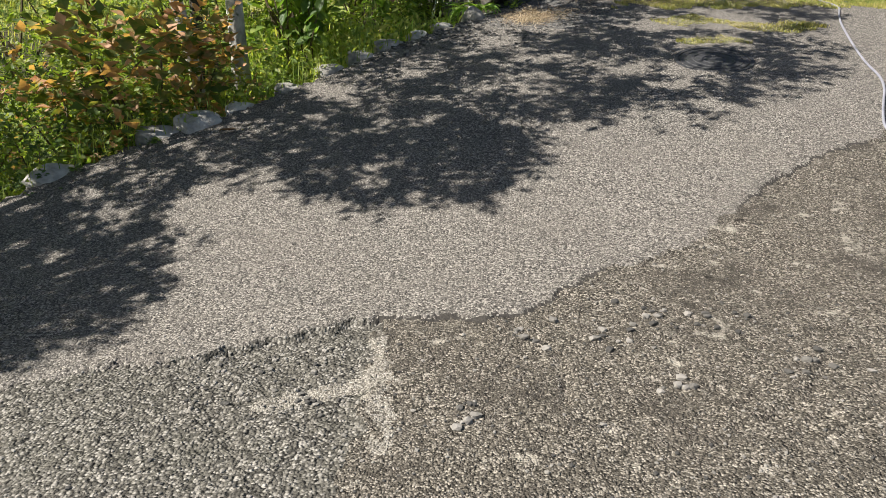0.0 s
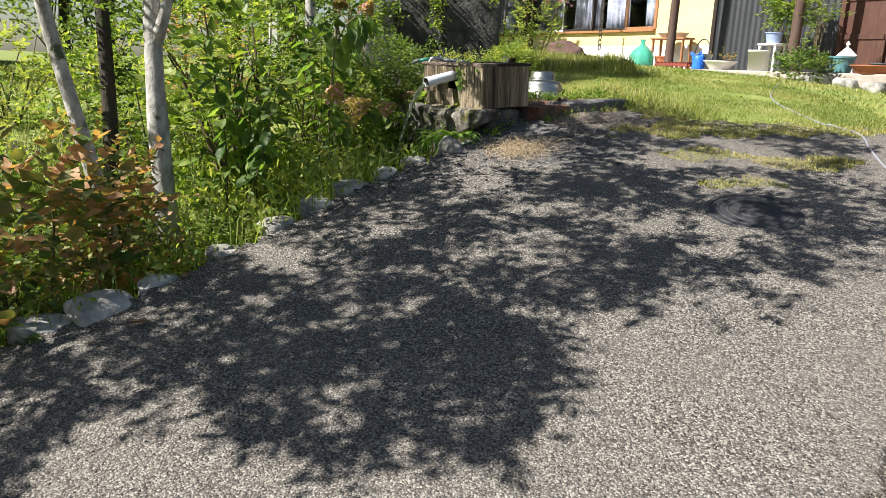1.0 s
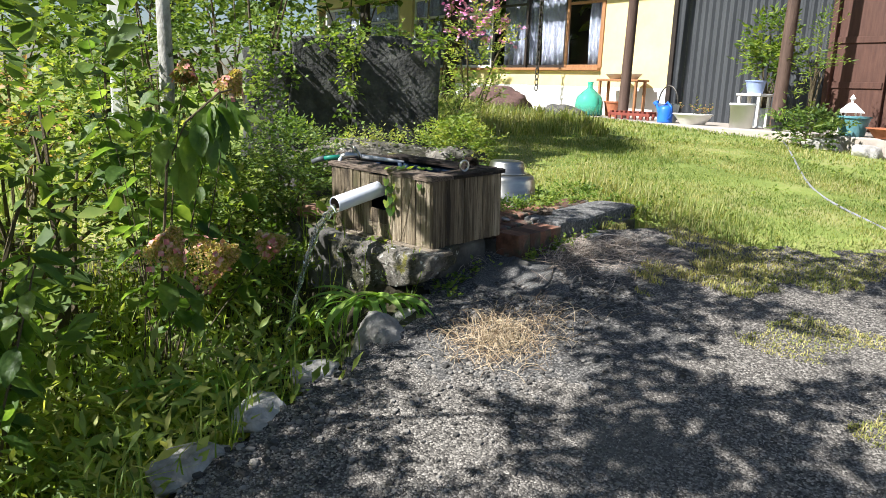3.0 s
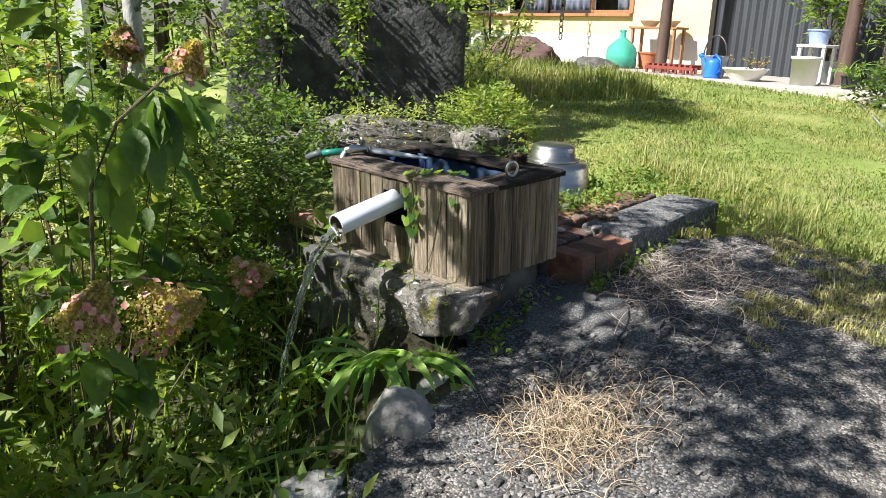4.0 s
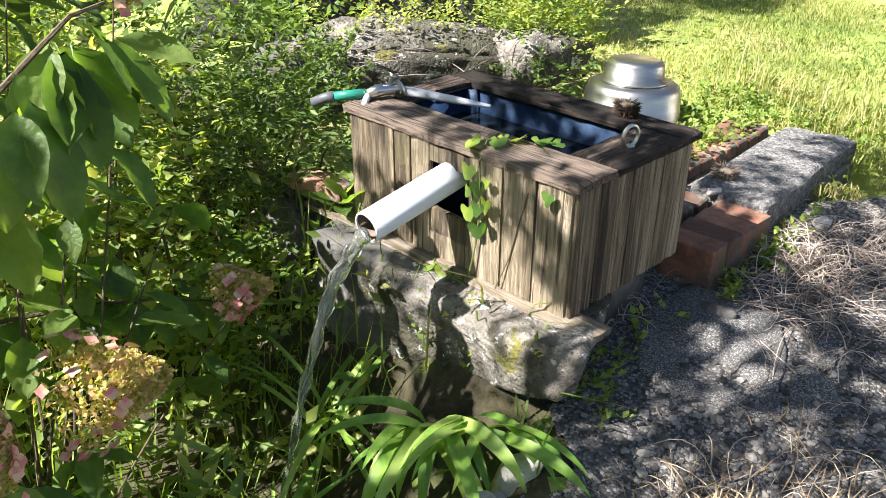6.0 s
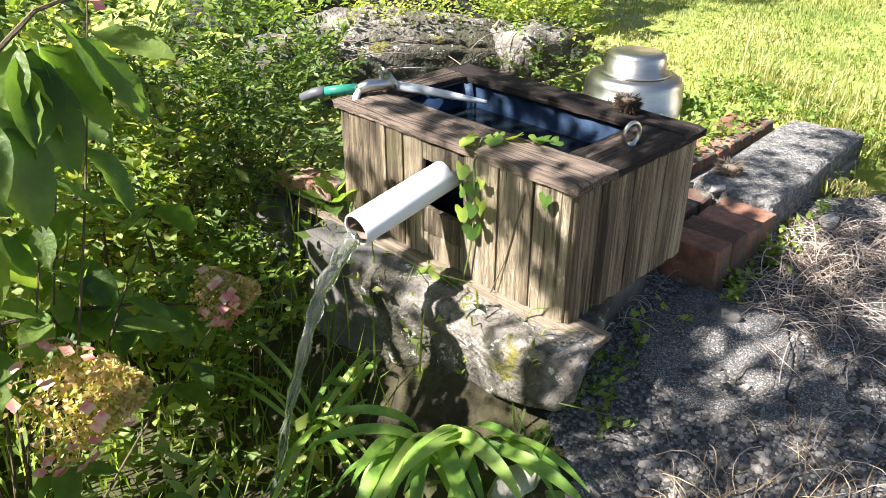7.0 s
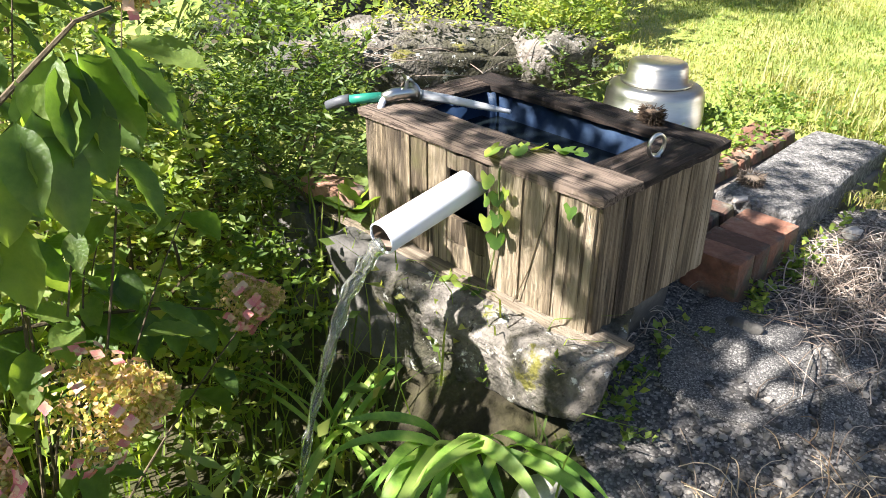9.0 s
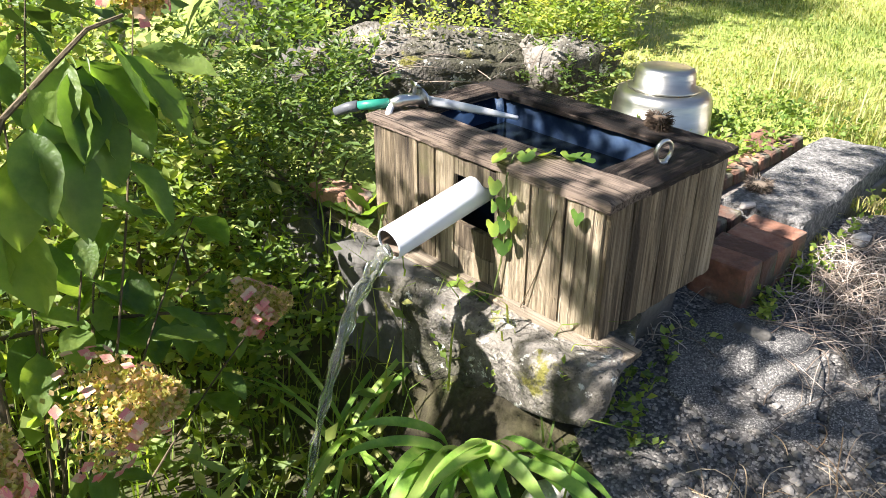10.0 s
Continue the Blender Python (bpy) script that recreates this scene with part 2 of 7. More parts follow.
def add_box(bm, sx, sy, sz, m=Matrix(), bevel=0.0, jitter=0.0, seg=1):
    """A block of that size centred on m, with softened edges."""
    b = bmesh.new()
    bmesh.ops.create_cube(b, size=1, matrix=Matrix.Diagonal((sx, sy, sz, 1)))
    if bevel:
        bmesh.ops.bevel(b, geom=b.edges[:], offset=bevel, segments=seg, affect="EDGES", profile=0.6)
    for v in b.verts:
        if jitter:
            v.co += noise.noise_vector(v.co * 9 + m.translation * 3) * jitter
        v.co = m @ v.co
    me = bpy.data.meshes.new("tmp")
    b.to_mesh(me)
    b.free()
    bm.from_mesh(me)
    bpy.data.meshes.remove(me)
    return bm


def boxed(sx, sy, sz, m=Matrix(), bevel=0.004, jitter=0.0, seg=1):
    return add_box(bmesh.new(), sx, sy, sz, m, bevel, jitter, seg)


def lathe(profile, seg=32, wobble=0.0):
    """A turned form from (radius, height) pairs."""
    bm = bmesh.new()
    rings = []
    for r, z in profile:
        if r < 1e-5:
            rings.append([bm.verts.new((0, 0, z))])
        else:
            rings.append([bm.verts.new((r * math.cos(a) * (1 + wobble * math.sin(3 * a)), r * math.sin(a), z)) for a in (2 * math.pi * k / seg for k in range(seg))])
    for a, b in zip(rings, rings[1:]):
        for k in range(seg):
            k2 = (k + 1) % seg
            if len(a) == 1 and len(b) > 1:
                bm.faces.new((a[0], b[k2], b[k]))
            elif len(b) == 1 and len(a) > 1:
                bm.faces.new((a[k], a[k2], b[0]))
            elif len(a) > 1:
                bm.faces.new((a[k], a[k2], b[k2], b[k]))
    bmesh.ops.recalc_face_normals(bm, faces=bm.faces[:])
    return bm


def tube(points, radius, seg=8, bm=None, closed=False):
    """A round rod along points; radius is a number or one for each point."""
    bm = bm or bmesh.new()
    P = [Vector(p) for p in points]
    R = radius if isinstance(radius, (list, tuple)) else [radius] * len(P)
    up = Vector((0.31, 0.17, 0.93))
    rings = []
    for k, p in enumerate(P):
        d = (P[(k + 1) % len(P)] - P[k - 1]) if closed else (P[min(k + 1, len(P) - 1)] - P[max(k - 1, 0)])
        d.normalize()
        a = d.cross(up)
        a = a.normalized() if a.length > 1e-3 else d.orthogonal().normalized()
        b = d.cross(a)
        rings.append([bm.verts.new(p + (a * math.cos(t) + b * math.sin(t)) * R[k]) for t in (2 * math.pi * j / seg for j in range(seg))])
    pairs = list(zip(rings, rings[1:])) + ([(rings[-1], rings[0])] if closed else [])
    for a, b in pairs:
        for j in range(seg):
            bm.faces.new((a[j], a[(j + 1) % seg], b[(j + 1) % seg], b[j]))
    if not closed:
        bm.faces.new(rings[0])
        bm.faces.new(rings[-1][::-1])
    bmesh.ops.recalc_face_normals(bm, faces=bm.faces[:])
    return bm


def bend(a, b, sag=0.0, side=(0, 0, 0), n=8):
    """Points on a slack line from a to b."""
    a, b, side = Vector(a), Vector(b), Vector(side)
    return [a.lerp(b, k / n) + (Vector((0, 0, -sag)) + side) * 4 * (k / n) * (1 - k / n) for k in range(n + 1)]


def boulder(sx, sy, sz, seed, rough=0.18, sub=3, flat=0.25):
    """A weathered stone: a faceted lump with uneven, broken faces."""
    bm = bmesh.new()
    bmesh.ops.create_icosphere(bm, subdivisions=sub, radius=1)
    rnd = random.Random(seed)
    off = Vector((rnd.uniform(-50, 50), rnd.uniform(-50, 50), rnd.uniform(-50, 50)))
    cuts = [(Vector((rnd.gauss(0, 1), rnd.gauss(0, 1), rnd.gauss(0, 1))).normalized(), rnd.uniform(0.74, 0.98)) for _ in range(11)]
    for v in bm.verts:
        p = v.co.copy()
        # squarish body, chipped by planes
        q = Vector([math.copysign(abs(c) ** 0.66, c) for c in p])
        for n_, d_ in cuts:
            over = q.dot(n_) - d_
            if over > 0:
                q -= n_ * over * (0.75 + flat)
        q *= 1 + rough * noise.fractal(p * 1.6 + off, 1.0, 2.0, 4) + 0.06 * noise.noise(p * 7 + off) + (0.03 * noise.noise(p * 17 + off) + 0.015 * noise.noise(p * 37 + off) if sub > 3 else 0)
        v.co = q
    lo = [min(v.co[k] for v in bm.verts) for k in range(3)]
    hi = [max(v.co[k] for v in bm.verts) for k in range(3)]
    for v in bm.verts:
        v.co = Vector([((v.co[k] - lo[k]) / (hi[k] - lo[k]) - 0.5) * (sx, sy, sz)[k] for k in range(3)])
    return bm


def leaf_cloud(name, P, D, NRM, length, width, material, fold=0.25, fine=False):
    """Many leaves in one mesh: places P, ways D, faces NRM, sizes as arrays or numbers."""
    P, D, NRM = (np.asarray(a, float) for a in (P, D, NRM))
    n = len(P)
    D = D / np.linalg.norm(D, axis=1, keepdims=True)
    S = np.cross(D, NRM)
    S /= np.maximum(np.linalg.norm(S, axis=1, keepdims=True), 1e-6)
    U = np.cross(S, D)
    ln = np.broadcast_to(np.asarray(length, float), (n,))[:, None]
    wd = np.broadcast_to(np.asarray(width, float), (n,))[:, None]
    if fine:
        rows = [(0, 0, 0), (0.3, 0.42, 0.5), (0.3, 0, 0), (0.3, -0.42, 0.5), (0.62, 0.40, 0.35), (0.66, 0, -0.15), (0.62, -0.40, 0.35), (1, 0, -0.45)]
        faces = [(0, 1, 2), (0, 2, 3), (1, 4, 5, 2), (2, 5, 6, 3), (4, 7, 5), (5, 7, 6)]
    else:
        rows = [(0, 0, 0), (0.45, 0.5, 0.6), (1, 0, -0.2), (0.45, -0.5, 0.6)]
        faces = [(0, 1, 2), (0, 2, 3)]
    V = np.stack([P + D * ln * a + S * wd * b + U * wd * fold * c for a, b, c in rows], 1).reshape(-1, 3)
    k = len(rows)
    me = bpy.data.meshes.new(name)
    fl = [np.asarray(f) for f in faces]
    base = (np.arange(n) * k)
    tot = np.concatenate([f for f in fl])
    L_ = (base[:, None] + tot[None]).reshape(-1)
    counts = np.tile([len(f) for f in fl], n)
    st = np.concatenate([[0], np.cumsum(counts)[:-1]])
    me.vertices.add(len(V))
    me.vertices.foreach_set("co", V.reshape(-1))
    me.loops.add(len(L_))
    me.loops.foreach_set("vertex_index", L_.astype(np.int32))
    me.polygons.add(len(counts))
    me.polygons.foreach_set("loop_start", st.astype(np.int32))
    me.update(calc_edges=True)
    me.validate()
    if material:
        me.materials.append(material)
    return me


def blade_cloud(name, P, lean, height, width, material, rng):
    """Grass blades: narrow, bent, two segments each."""
    P = np.asarray(P, float)
    n = len(P)
    a = rng.uniform(0, 2 * np.pi, n)
    S = np.stack([np.cos(a), np.sin(a), np.zeros(n)], 1)
    B = np.stack([-np.sin(a), np.cos(a), np.zeros(n)], 1)
    h = np.broadcast_to(np.asarray(height, float), (n,))[:, None]
    w = np.broadcast_to(np.asarray(width, float), (n,))[:, None]
    ln = (lean * rng.uniform(0.2, 1.6, n))[:, None]
    Z = np.array([0, 0, 1.0])
    mid = P + Z * h * 0.6 + B * h * ln * 0.3
    tip = P + Z * h * np.clip(1 - 0.35 * ln, 0.2, 1) + B * h * ln * 0.95
    V = np.stack([P - S * w / 2, P + S * w / 2, mid + S * w * 0.42, mid - S * w * 0.42, tip], 1).reshape(-1, 3)
    base = np.arange(n) * 5
    L_ = (base[:, None] + np.array([0, 1, 2, 3, 3, 2, 4])[None]).reshape(-1)
    counts = np.tile([4, 3], n)
    st = np.concatenate([[0], np.cumsum(counts)[:-1]])
    me = bpy.data.meshes.new(name)
    me.vertices.add(len(V))
    me.vertices.foreach_set("co", V.reshape(-1))
    me.loops.add(len(L_))
    me.loops.foreach_set("vertex_index", L_.astype(np.int32))
    me.polygons.add(len(counts))
    me.polygons.foreach_set("loop_start", st.astype(np.int32))
    me.update(calc_edges=True)
    me.materials.append(material)
    return me


# ---- the lie of the land ----
EDGE = [(-22, -9), (-8, 1), (-5, 3.6), (-3.3, 5.2), (-2.85, 5.65), (-2.4, 6.05), (-1.85, 6.45), (-1.27, 7.1), (-0.65, 7.94), (0.03, 8.76), (0.44, 9.14),
        (0.50, 9.40), (-0.22, 10.36), (-0.55, 11.2), (-0.95, 12.5), (-1.6, 16), (-3, 30)]
CRACK = [(-6, 2.3), (-2.0, 2.75), (-1.4, 2.9), (-0.72, 3.05), (-0.42, 3.2), (-0.18, 3.26), (0.3, 3.2), (0.5, 3.28), (0.85, 3.62), (1.38, 3.95), (1.62, 4.25), (1.95, 4.62), (2.4, 5.05), (3.16, 5.5), (6, 6.6), (12, 8)]
LAWN = [(-3, 10.35), (1.0, 10.35), (1.6, 10.4), (2.2, 10.75), (2.42, 10.55), (2.75, 9.95), (3.2, 9.75), (4.24, 9.55), (6, 9.3), (12, 8.6), (60, 6)]


SPLIT_A = [(0.40, 3.24), (0.47, 3.05), (0.57, 2.95), (0.60, 2.72), (0.58, 2.5)]
SPLIT_B = [(1.15, 2.3), (1.42, 2.42), (1.6, 2.7), (2.0, 3.0), (2.5, 3.15)]


def side_of(line, X, Y):
    """Signed distance to a polyline: above zero on its right-hand side as one walks along it."""
    best = np.full(X.shape, 1e9)
    sign = np.ones(X.shape)
    for (ax, ay), (bx, by) in zip(line, line[1:]):
        dx, dy = bx - ax, by - ay
        t = np.clip(((X - ax) * dx + (Y - ay) * dy) / (dx * dx + dy * dy), 0, 1)
        ex, ey = X - (ax + t * dx), Y - (ay + t * dy)
        dd = ex * ex + ey * ey
        near = dd < best
        best = np.where(near, dd, best)
        sign = np.where(near, np.where(dx * ey - dy * ex > 0, -1.0, 1.0), sign)
    return np.sqrt(best) * sign


def slope(X, Y):
    """The hillside without its edges and steps."""
    X = np.clip(np.asarray(X, float), -5, 7)
    Y = np.asarray(Y, float)
    Yq = np.clip(Y, 5, 18)
    q = -1.3014 + 0.1377 * X + 0.3414 * Yq - 0.0075 * X * X - 0.0055 * X * Yq - 0.0087 * Yq * Yq
    return np.where(Y < 5, q - 0.203 * (1 - np.exp(np.minimum(Y - 5, 0) / 0.8)), q)


def land(X, Y):
    """Height of the ground, garden side dropped below the drive."""
    X, Y = np.asarray(X, float), np.asarray(Y, float)
    e = side_of(EDGE, X, Y)
    t = np.clip((0.02 - e) / 0.4, 0, 1)
    far = np.clip((-e - 3) / 10, 0, 1)
    bank = 0.32 * np.exp(-(((X - 0.06) / 0.3) ** 2 + ((Y - 9.38) / 0.3) ** 2)) * (e < 0)
    return slope(X, Y) - 0.55 * t * t * (3 - 2 * t) * (1 - 0.6 * far) + bank


def on_pad(X, Y):
    """The brick step's bed beside the trough."""
    a, b = (X - 0.503) * 0.795 + (Y - 9.412) * 0.607, (X - 0.503) * -0.607 + (Y - 9.412) * 0.795
    return np.clip((a - 0.55) / 0.1, 0, 1) * np.clip((2.25 - a) / 0.1, 0, 1) * np.clip((b + 0.15) / 0.1, 0, 1) * np.clip((1.5 - b) / 0.1, 0, 1)


def drop_to(x, y):
    return float(land(np.array([x]), np.array([y]))[0])


def wob(X, Y, f, amp):
    """A cheap uneven surface, the same everywhere."""
    return amp * (np.sin(X * f * 1.7 + 1.3 * np.sin(Y * f)) * np.cos(Y * f * 1.3 + 0.7) + 0.5 * np.sin(X * f * 3.9 + Y * f * 2.7))


def sheet(name, xs, ys, height, keep, slots, pick=None):
    X, Y = np.meshgrid(xs, ys, indexing="ij")
    Z = height(X, Y)
    nx, ny = X.shape
    idx = np.arange(nx * ny).reshape(nx, ny)
    F = np.stack([idx[:-1, :-1], idx[1:, :-1], idx[1:, 1:], idx[:-1, 1:]], -1).reshape(-1, 4)
    cx = ((X[:-1, :-1] + X[1:, 1:]) / 2).reshape(-1)
    cy = ((Y[:-1, :-1] + Y[1:, 1:]) / 2).reshape(-1)
    if keep is not None:
        k = keep(cx, cy)
        F, cx, cy = F[k], cx[k], cy[k]
    V = np.stack([X, Y, Z], -1).reshape(-1, 3)
    used = np.unique(F)
    re = np.full(len(V), -1)
    re[used] = np.arange(len(used))
    V, F = V[used], re[F]
    me = bpy.data.meshes.new(name)
    me.vertices.add(len(V))
    me.vertices.foreach_set("co", V.reshape(-1))
    me.loops.add(F.size)
    me.loops.foreach_set("vertex_index", F.reshape(-1).astype(np.int32))
    me.polygons.add(len(F))
    me.polygons.foreach_set("loop_start", (np.arange(len(F)) * 4).astype(np.int32))
    me.update(calc_edges=True)
    for s_ in slots:
        me.materials.append(s_)
    if pick is not None:
        me.polygons.foreach_set("material_index", pick(cx, cy).astype(np.int32))
    me.polygons.foreach_set("use_smooth", [True] * len(F))
    return me


def steps(*runs):
    out = []
    for a, b, s in runs:
        out += list(np.arange(a, b, s))
    return np.array(out + [runs[-1][1]])


single("ground", sheet("ground", steps((-400, -40, 30), (-40, -8, 2), (-8, 8, 0.12), (8, 40, 2), (40, 400, 30)), steps((-60, -8, 6), (-8, 0, 1), (0, 16, 0.12), (16, 40, 1), (40, 500, 20)),
                lambda X, Y: land(X, Y) + wob(X, Y, 2.3, 0.012) - 0.15 * (side_of(EDGE, X, Y) > 0.1) * (side_of(LAWN, X, Y) > -0.2) - 0.22 * on_pad(X, Y) - 0.015, None, [TURF, SOIL],
                lambda x, y: ((side_of(EDGE, x, y) < 0.05) & (y > 0.7 + wob(x, y, 0.9, 0.4)) & (x > -6.9 + wob(x, y, 0.8, 0.6)) & (y < 13 + wob(x, y, 0.9, 0.6))).astype(int)),
                None, "grassy hillside ground with bare garden soil beside the drive", "ground", kind="structure")


def on_drive(x, y):
    ragged = wob(x, y, 5.0, 0.10) + wob(x, y, 17.0, 0.03)
    return (side_of(EDGE, x, y) > 0.02 + 0.3 * wob(x, y, 9, 0.1)) & (side_of(LAWN, x, y) > ragged)


def drive_height(X, Y):
    c = side_of(CRACK, X, Y) + wob(X, Y, 7, 0.03) + wob(X, Y, 23, 0.005)
    low = np.clip(c / 0.02, 0, 1)
    pit = np.clip((-0.2 - X + wob(X, Y, 9, 0.04)) / 0.03, 0, 1) * np.clip((X + 1.6) / 0.9, 0, 1) * np.clip((Y - 2.2) / 0.5, 0, 1)
    seam = np.abs(side_of(CRACK, X, Y) + wob(X, Y, 7, 0.03) + wob(X, Y, 23, 0.005)) + 0.03 * (np.sin(X * 3.1 + 0.5) < -0.2)
    grooves = np.minimum(np.minimum(np.abs(side_of(SPLIT_A, X, Y)), np.abs(side_of(SPLIT_B, X, Y))) + wob(X, Y, 29, 0.008), seam * 1.5)
    low = low + 0.9 * np.clip(1 - grooves / 0.03, 0, 1)
    near = np.clip((X + 2.2) / 0.3, 0, 1) * np.clip((3.4 - X) / 0.3, 0, 1) * np.clip((Y - 2.0) / 0.3, 0, 1)
    rough = np.sin(37 * X + 19 * Y + 3 * np.sin(5 * Y + X)) + np.sin(-23 * X + 41 * Y + 2.5 * np.sin(7 * X)) + np.sin(53 * X - 31 * Y + 4 * np.sin(3 * X + 2 * Y)) + np.sin(61 * Y + 11 * X + 3 * np.sin(4 * X - 3 * Y))
    fine = 0.0007 * rough * near * np.clip((5.6 - Y) / 0.3, 0, 1) + wob(X, Y, 11, 0.0014) * near + wob(X, Y, 1.1, 0.004)
    return land(X, Y) * 0 + slope(X, Y) + fine * (1 + 1.6 * low) - 0.016 * low - 0.018 * pit * low


def drive_kind(x, y):
    c = side_of(CRACK, x, y) + wob(x, y, 7, 0.03) + wob(x, y, 23, 0.005)
    pit = (x < -0.2 + wob(x, y, 9, 0.04)) & (x > -2.6)
    smear = (np.abs(x + 0.185 - 0.12 * (3.2 - y) - wob(x, y, 11, 0.02)) < 0.03 + wob(x, y, 19, 0.03) + wob(x, y, 47, 0.015)) | ((x > -0.62) & (x < -0.14) & (y < 2.75 + 0.35 * (x + 0.2)) & (y > 2.62 + 0.25 * (x + 0.2)))
    loose = (((x - 1.1) / 0.75) ** 2 + ((y - 8.75) / 0.42) ** 2) < 1 + wob(x, y, 9, 0.4)
    broken = (((x - 1.2) / 0.95) ** 2 + ((y - 9.45) / 0.55) ** 2) < 1 + wob(x, y, 8, 0.4)
    # dark line along the crack: dirt and groove shade in one colour
    line = (np.abs(c) < 0.010) & (np.sin(x * 3.1 + 0.5) > -0.2) & (x > -0.9) & (x < 3.2)
    return np.where(line, 5, np.where(broken, 4, np.where(loose, 4, np.where(c > 0.0, np.where(smear & (y < 3.15) & (y > 2.2), 3, np.where(pit, 2, 1)), 0))))


single("driveway", sheet("driveway", steps((-22, -6, 1.0), (-6, -2.2, 0.1), (-2.2, 3.4, 0.017), (3.4, 12, 0.15), (12, 40, 2)), steps((-30, -3, 3), (-3, 2.0, 0.2), (2.0, 5.6, 0.017), (5.6, 10.3, 0.06)),
               drive_height, on_drive, [ASPHALT, ASPHALT_OLD, RUBBLE, DUST_PATCH, BROKEN, CRACK_DIRT_SHADE], drive_kind), None, "worn grey asphalt driveway, cracked and crumbling at its old edge", "driveway", kind="structure")
# ---- the spring box: planked trough on its rock ----
WOOD = mat("wood_weathered", [(0.13, 0.098, 0.062), (0.36, 0.285, 0.185), (0.58, 0.485, 0.345)], 5, 0.85, 1.0, 45, stretch=(11, 11, 0.45), objrand=0.28,
           spots=[(1.0, 0.52, (0.045, 0.033, 0.022), 0.13, (12, 12, 0.9)), (1.0, 0.56, (0.12, 0.09, 0.058), 0.06, (75, 75, 2.0)), (2.2, 0.62, (0.16, 0.15, 0.06), 0.15), (28, 0.7, (0.03, 0.022, 0.015), 0.03)], distortion=0.6)
WOOD_DARK = mat("wood_dark", [(0.010, 0.007, 0.005), (0.048, 0.031, 0.022), (0.30, 0.23, 0.175)], 6, 0.8, 1.0, 50, stretch=(20, 0.7, 20), objrand=0.3,
                spots=[(1.0, 0.60, (0.24, 0.18, 0.14), 0.08, (30, 2.0, 30))], distortion=0.5)
WOOD_DARK_X = mat("wood_dark_across", [(0.010, 0.007, 0.005), (0.048, 0.031, 0.022), (0.30, 0.23, 0.175)], 6, 0.8, 1.0, 50, stretch=(0.7, 20, 20), objrand=0.3,
                  spots=[(1.0, 0.60, (0.24, 0.18, 0.14), 0.08, (2.0, 30, 30))], distortion=0.5)
WOOD_FLAT = mat("wood_plank", [(0.10, 0.08, 0.055), (0.26, 0.21, 0.15), (0.44, 0.38, 0.29)], 5, 0.85, 0.9, 45, stretch=(13, 0.5, 13), distortion=0.5)
PVC = mat("pvc_pale", [(0.66, 0.69, 0.76), (0.76, 0.79, 0.84)], 6, 0.42, spots=[(6, 0.68, (0.5, 0.5, 0.46), 0.1)])
PVC_DIRTY = mat("pvc_stained", [(0.05, 0.035, 0.025), (0.13, 0.09, 0.06)], 12, 0.6)
BLUE_TUB = mat("blue_tub", [(0.006, 0.015, 0.038), (0.013, 0.029, 0.066), (0.04, 0.066, 0.11)], 6, 0.6, spots=[(7, 0.64, (0.16, 0.19, 0.22), 0.1)], spec=0.1)
STEEL = mat("steel", [(0.5, 0.5, 0.48), (0.68, 0.67, 0.64)], 9, 0.3, metal=1.0, bump=0.04, bump_scale=30)
ALU = mat("aluminium", [(0.36, 0.36, 0.33), (0.52, 0.51, 0.46)], 5, 0.33, metal=1.0, bump=0.05, bump_scale=20, stretch=(1, 1, 6))
BRISTLE = mat("bristle", [(0.03, 0.02, 0.013), (0.08, 0.055, 0.035)], 20, 0.9, island=0.5)
BRISTLE_PALE = mat("bristle_pale", [(0.08, 0.06, 0.045), (0.19, 0.15, 0.11)], 20, 0.9, island=0.5)
HOSE = mat("hose_pale", [(0.45, 0.47, 0.5), (0.6, 0.62, 0.65)], 8, 0.4)
GREEN_PLASTIC = mat("green_plastic", [(0.01, 0.13, 0.09), (0.02, 0.2, 0.14)], 8, 0.4)
GREY_PLASTIC = mat("grey_plastic", [(0.06, 0.065, 0.075), (0.12, 0.13, 0.14)], 8, 0.5)
BRICK = mat("brick", [(0.10, 0.05, 0.034), (0.23, 0.105, 0.065), (0.33, 0.19, 0.13)], 9, 0.9, 0.6, 40, objrand=0.5, spots=[(4, 0.5, (0.085, 0.07, 0.055), 0.12), (7, 0.6, (0.24, 0.215, 0.18), 0.08), (3, 0.6, (0.09, 0.10, 0.04), 0.1)])
CONCRETE = mat("concrete_rough", [(0.05, 0.05, 0.048), (0.15, 0.147, 0.14), (0.33, 0.32, 0.30)], 45, 0.95, 1.0, 80, spots=[(2.5, 0.6, (0.10, 0.095, 0.085), 0.15)])
MORTAR = mat("mortar", [(0.10, 0.09, 0.08), (0.2, 0.18, 0.16)], 14, 0.95, 0.7, 60)

U, Vv = Vector((-0.607, 0.795, 0)), Vector((0.795, 0.607, 0))
# the bank under trough and step, rising a little to the lawn; the trough stands on it
BED = Matrix(((Vv.x, U.x, -0.049 * Vv.x, 0.503), (Vv.y, U.y, -0.049 * Vv.y, 9.412), (0.049, 0, 1, 1.455), (0, 0, 0, 1)))
BOX = Matrix.Translation((0.5205, 9.4477, 1.4383)) @ pose(0, 0, 0, 0, 0, 35.45) @ pose(0, 0, 0, 0.26, -2.8, 0)
LX, LY, HZ = 0.614, 1.004, 0.41


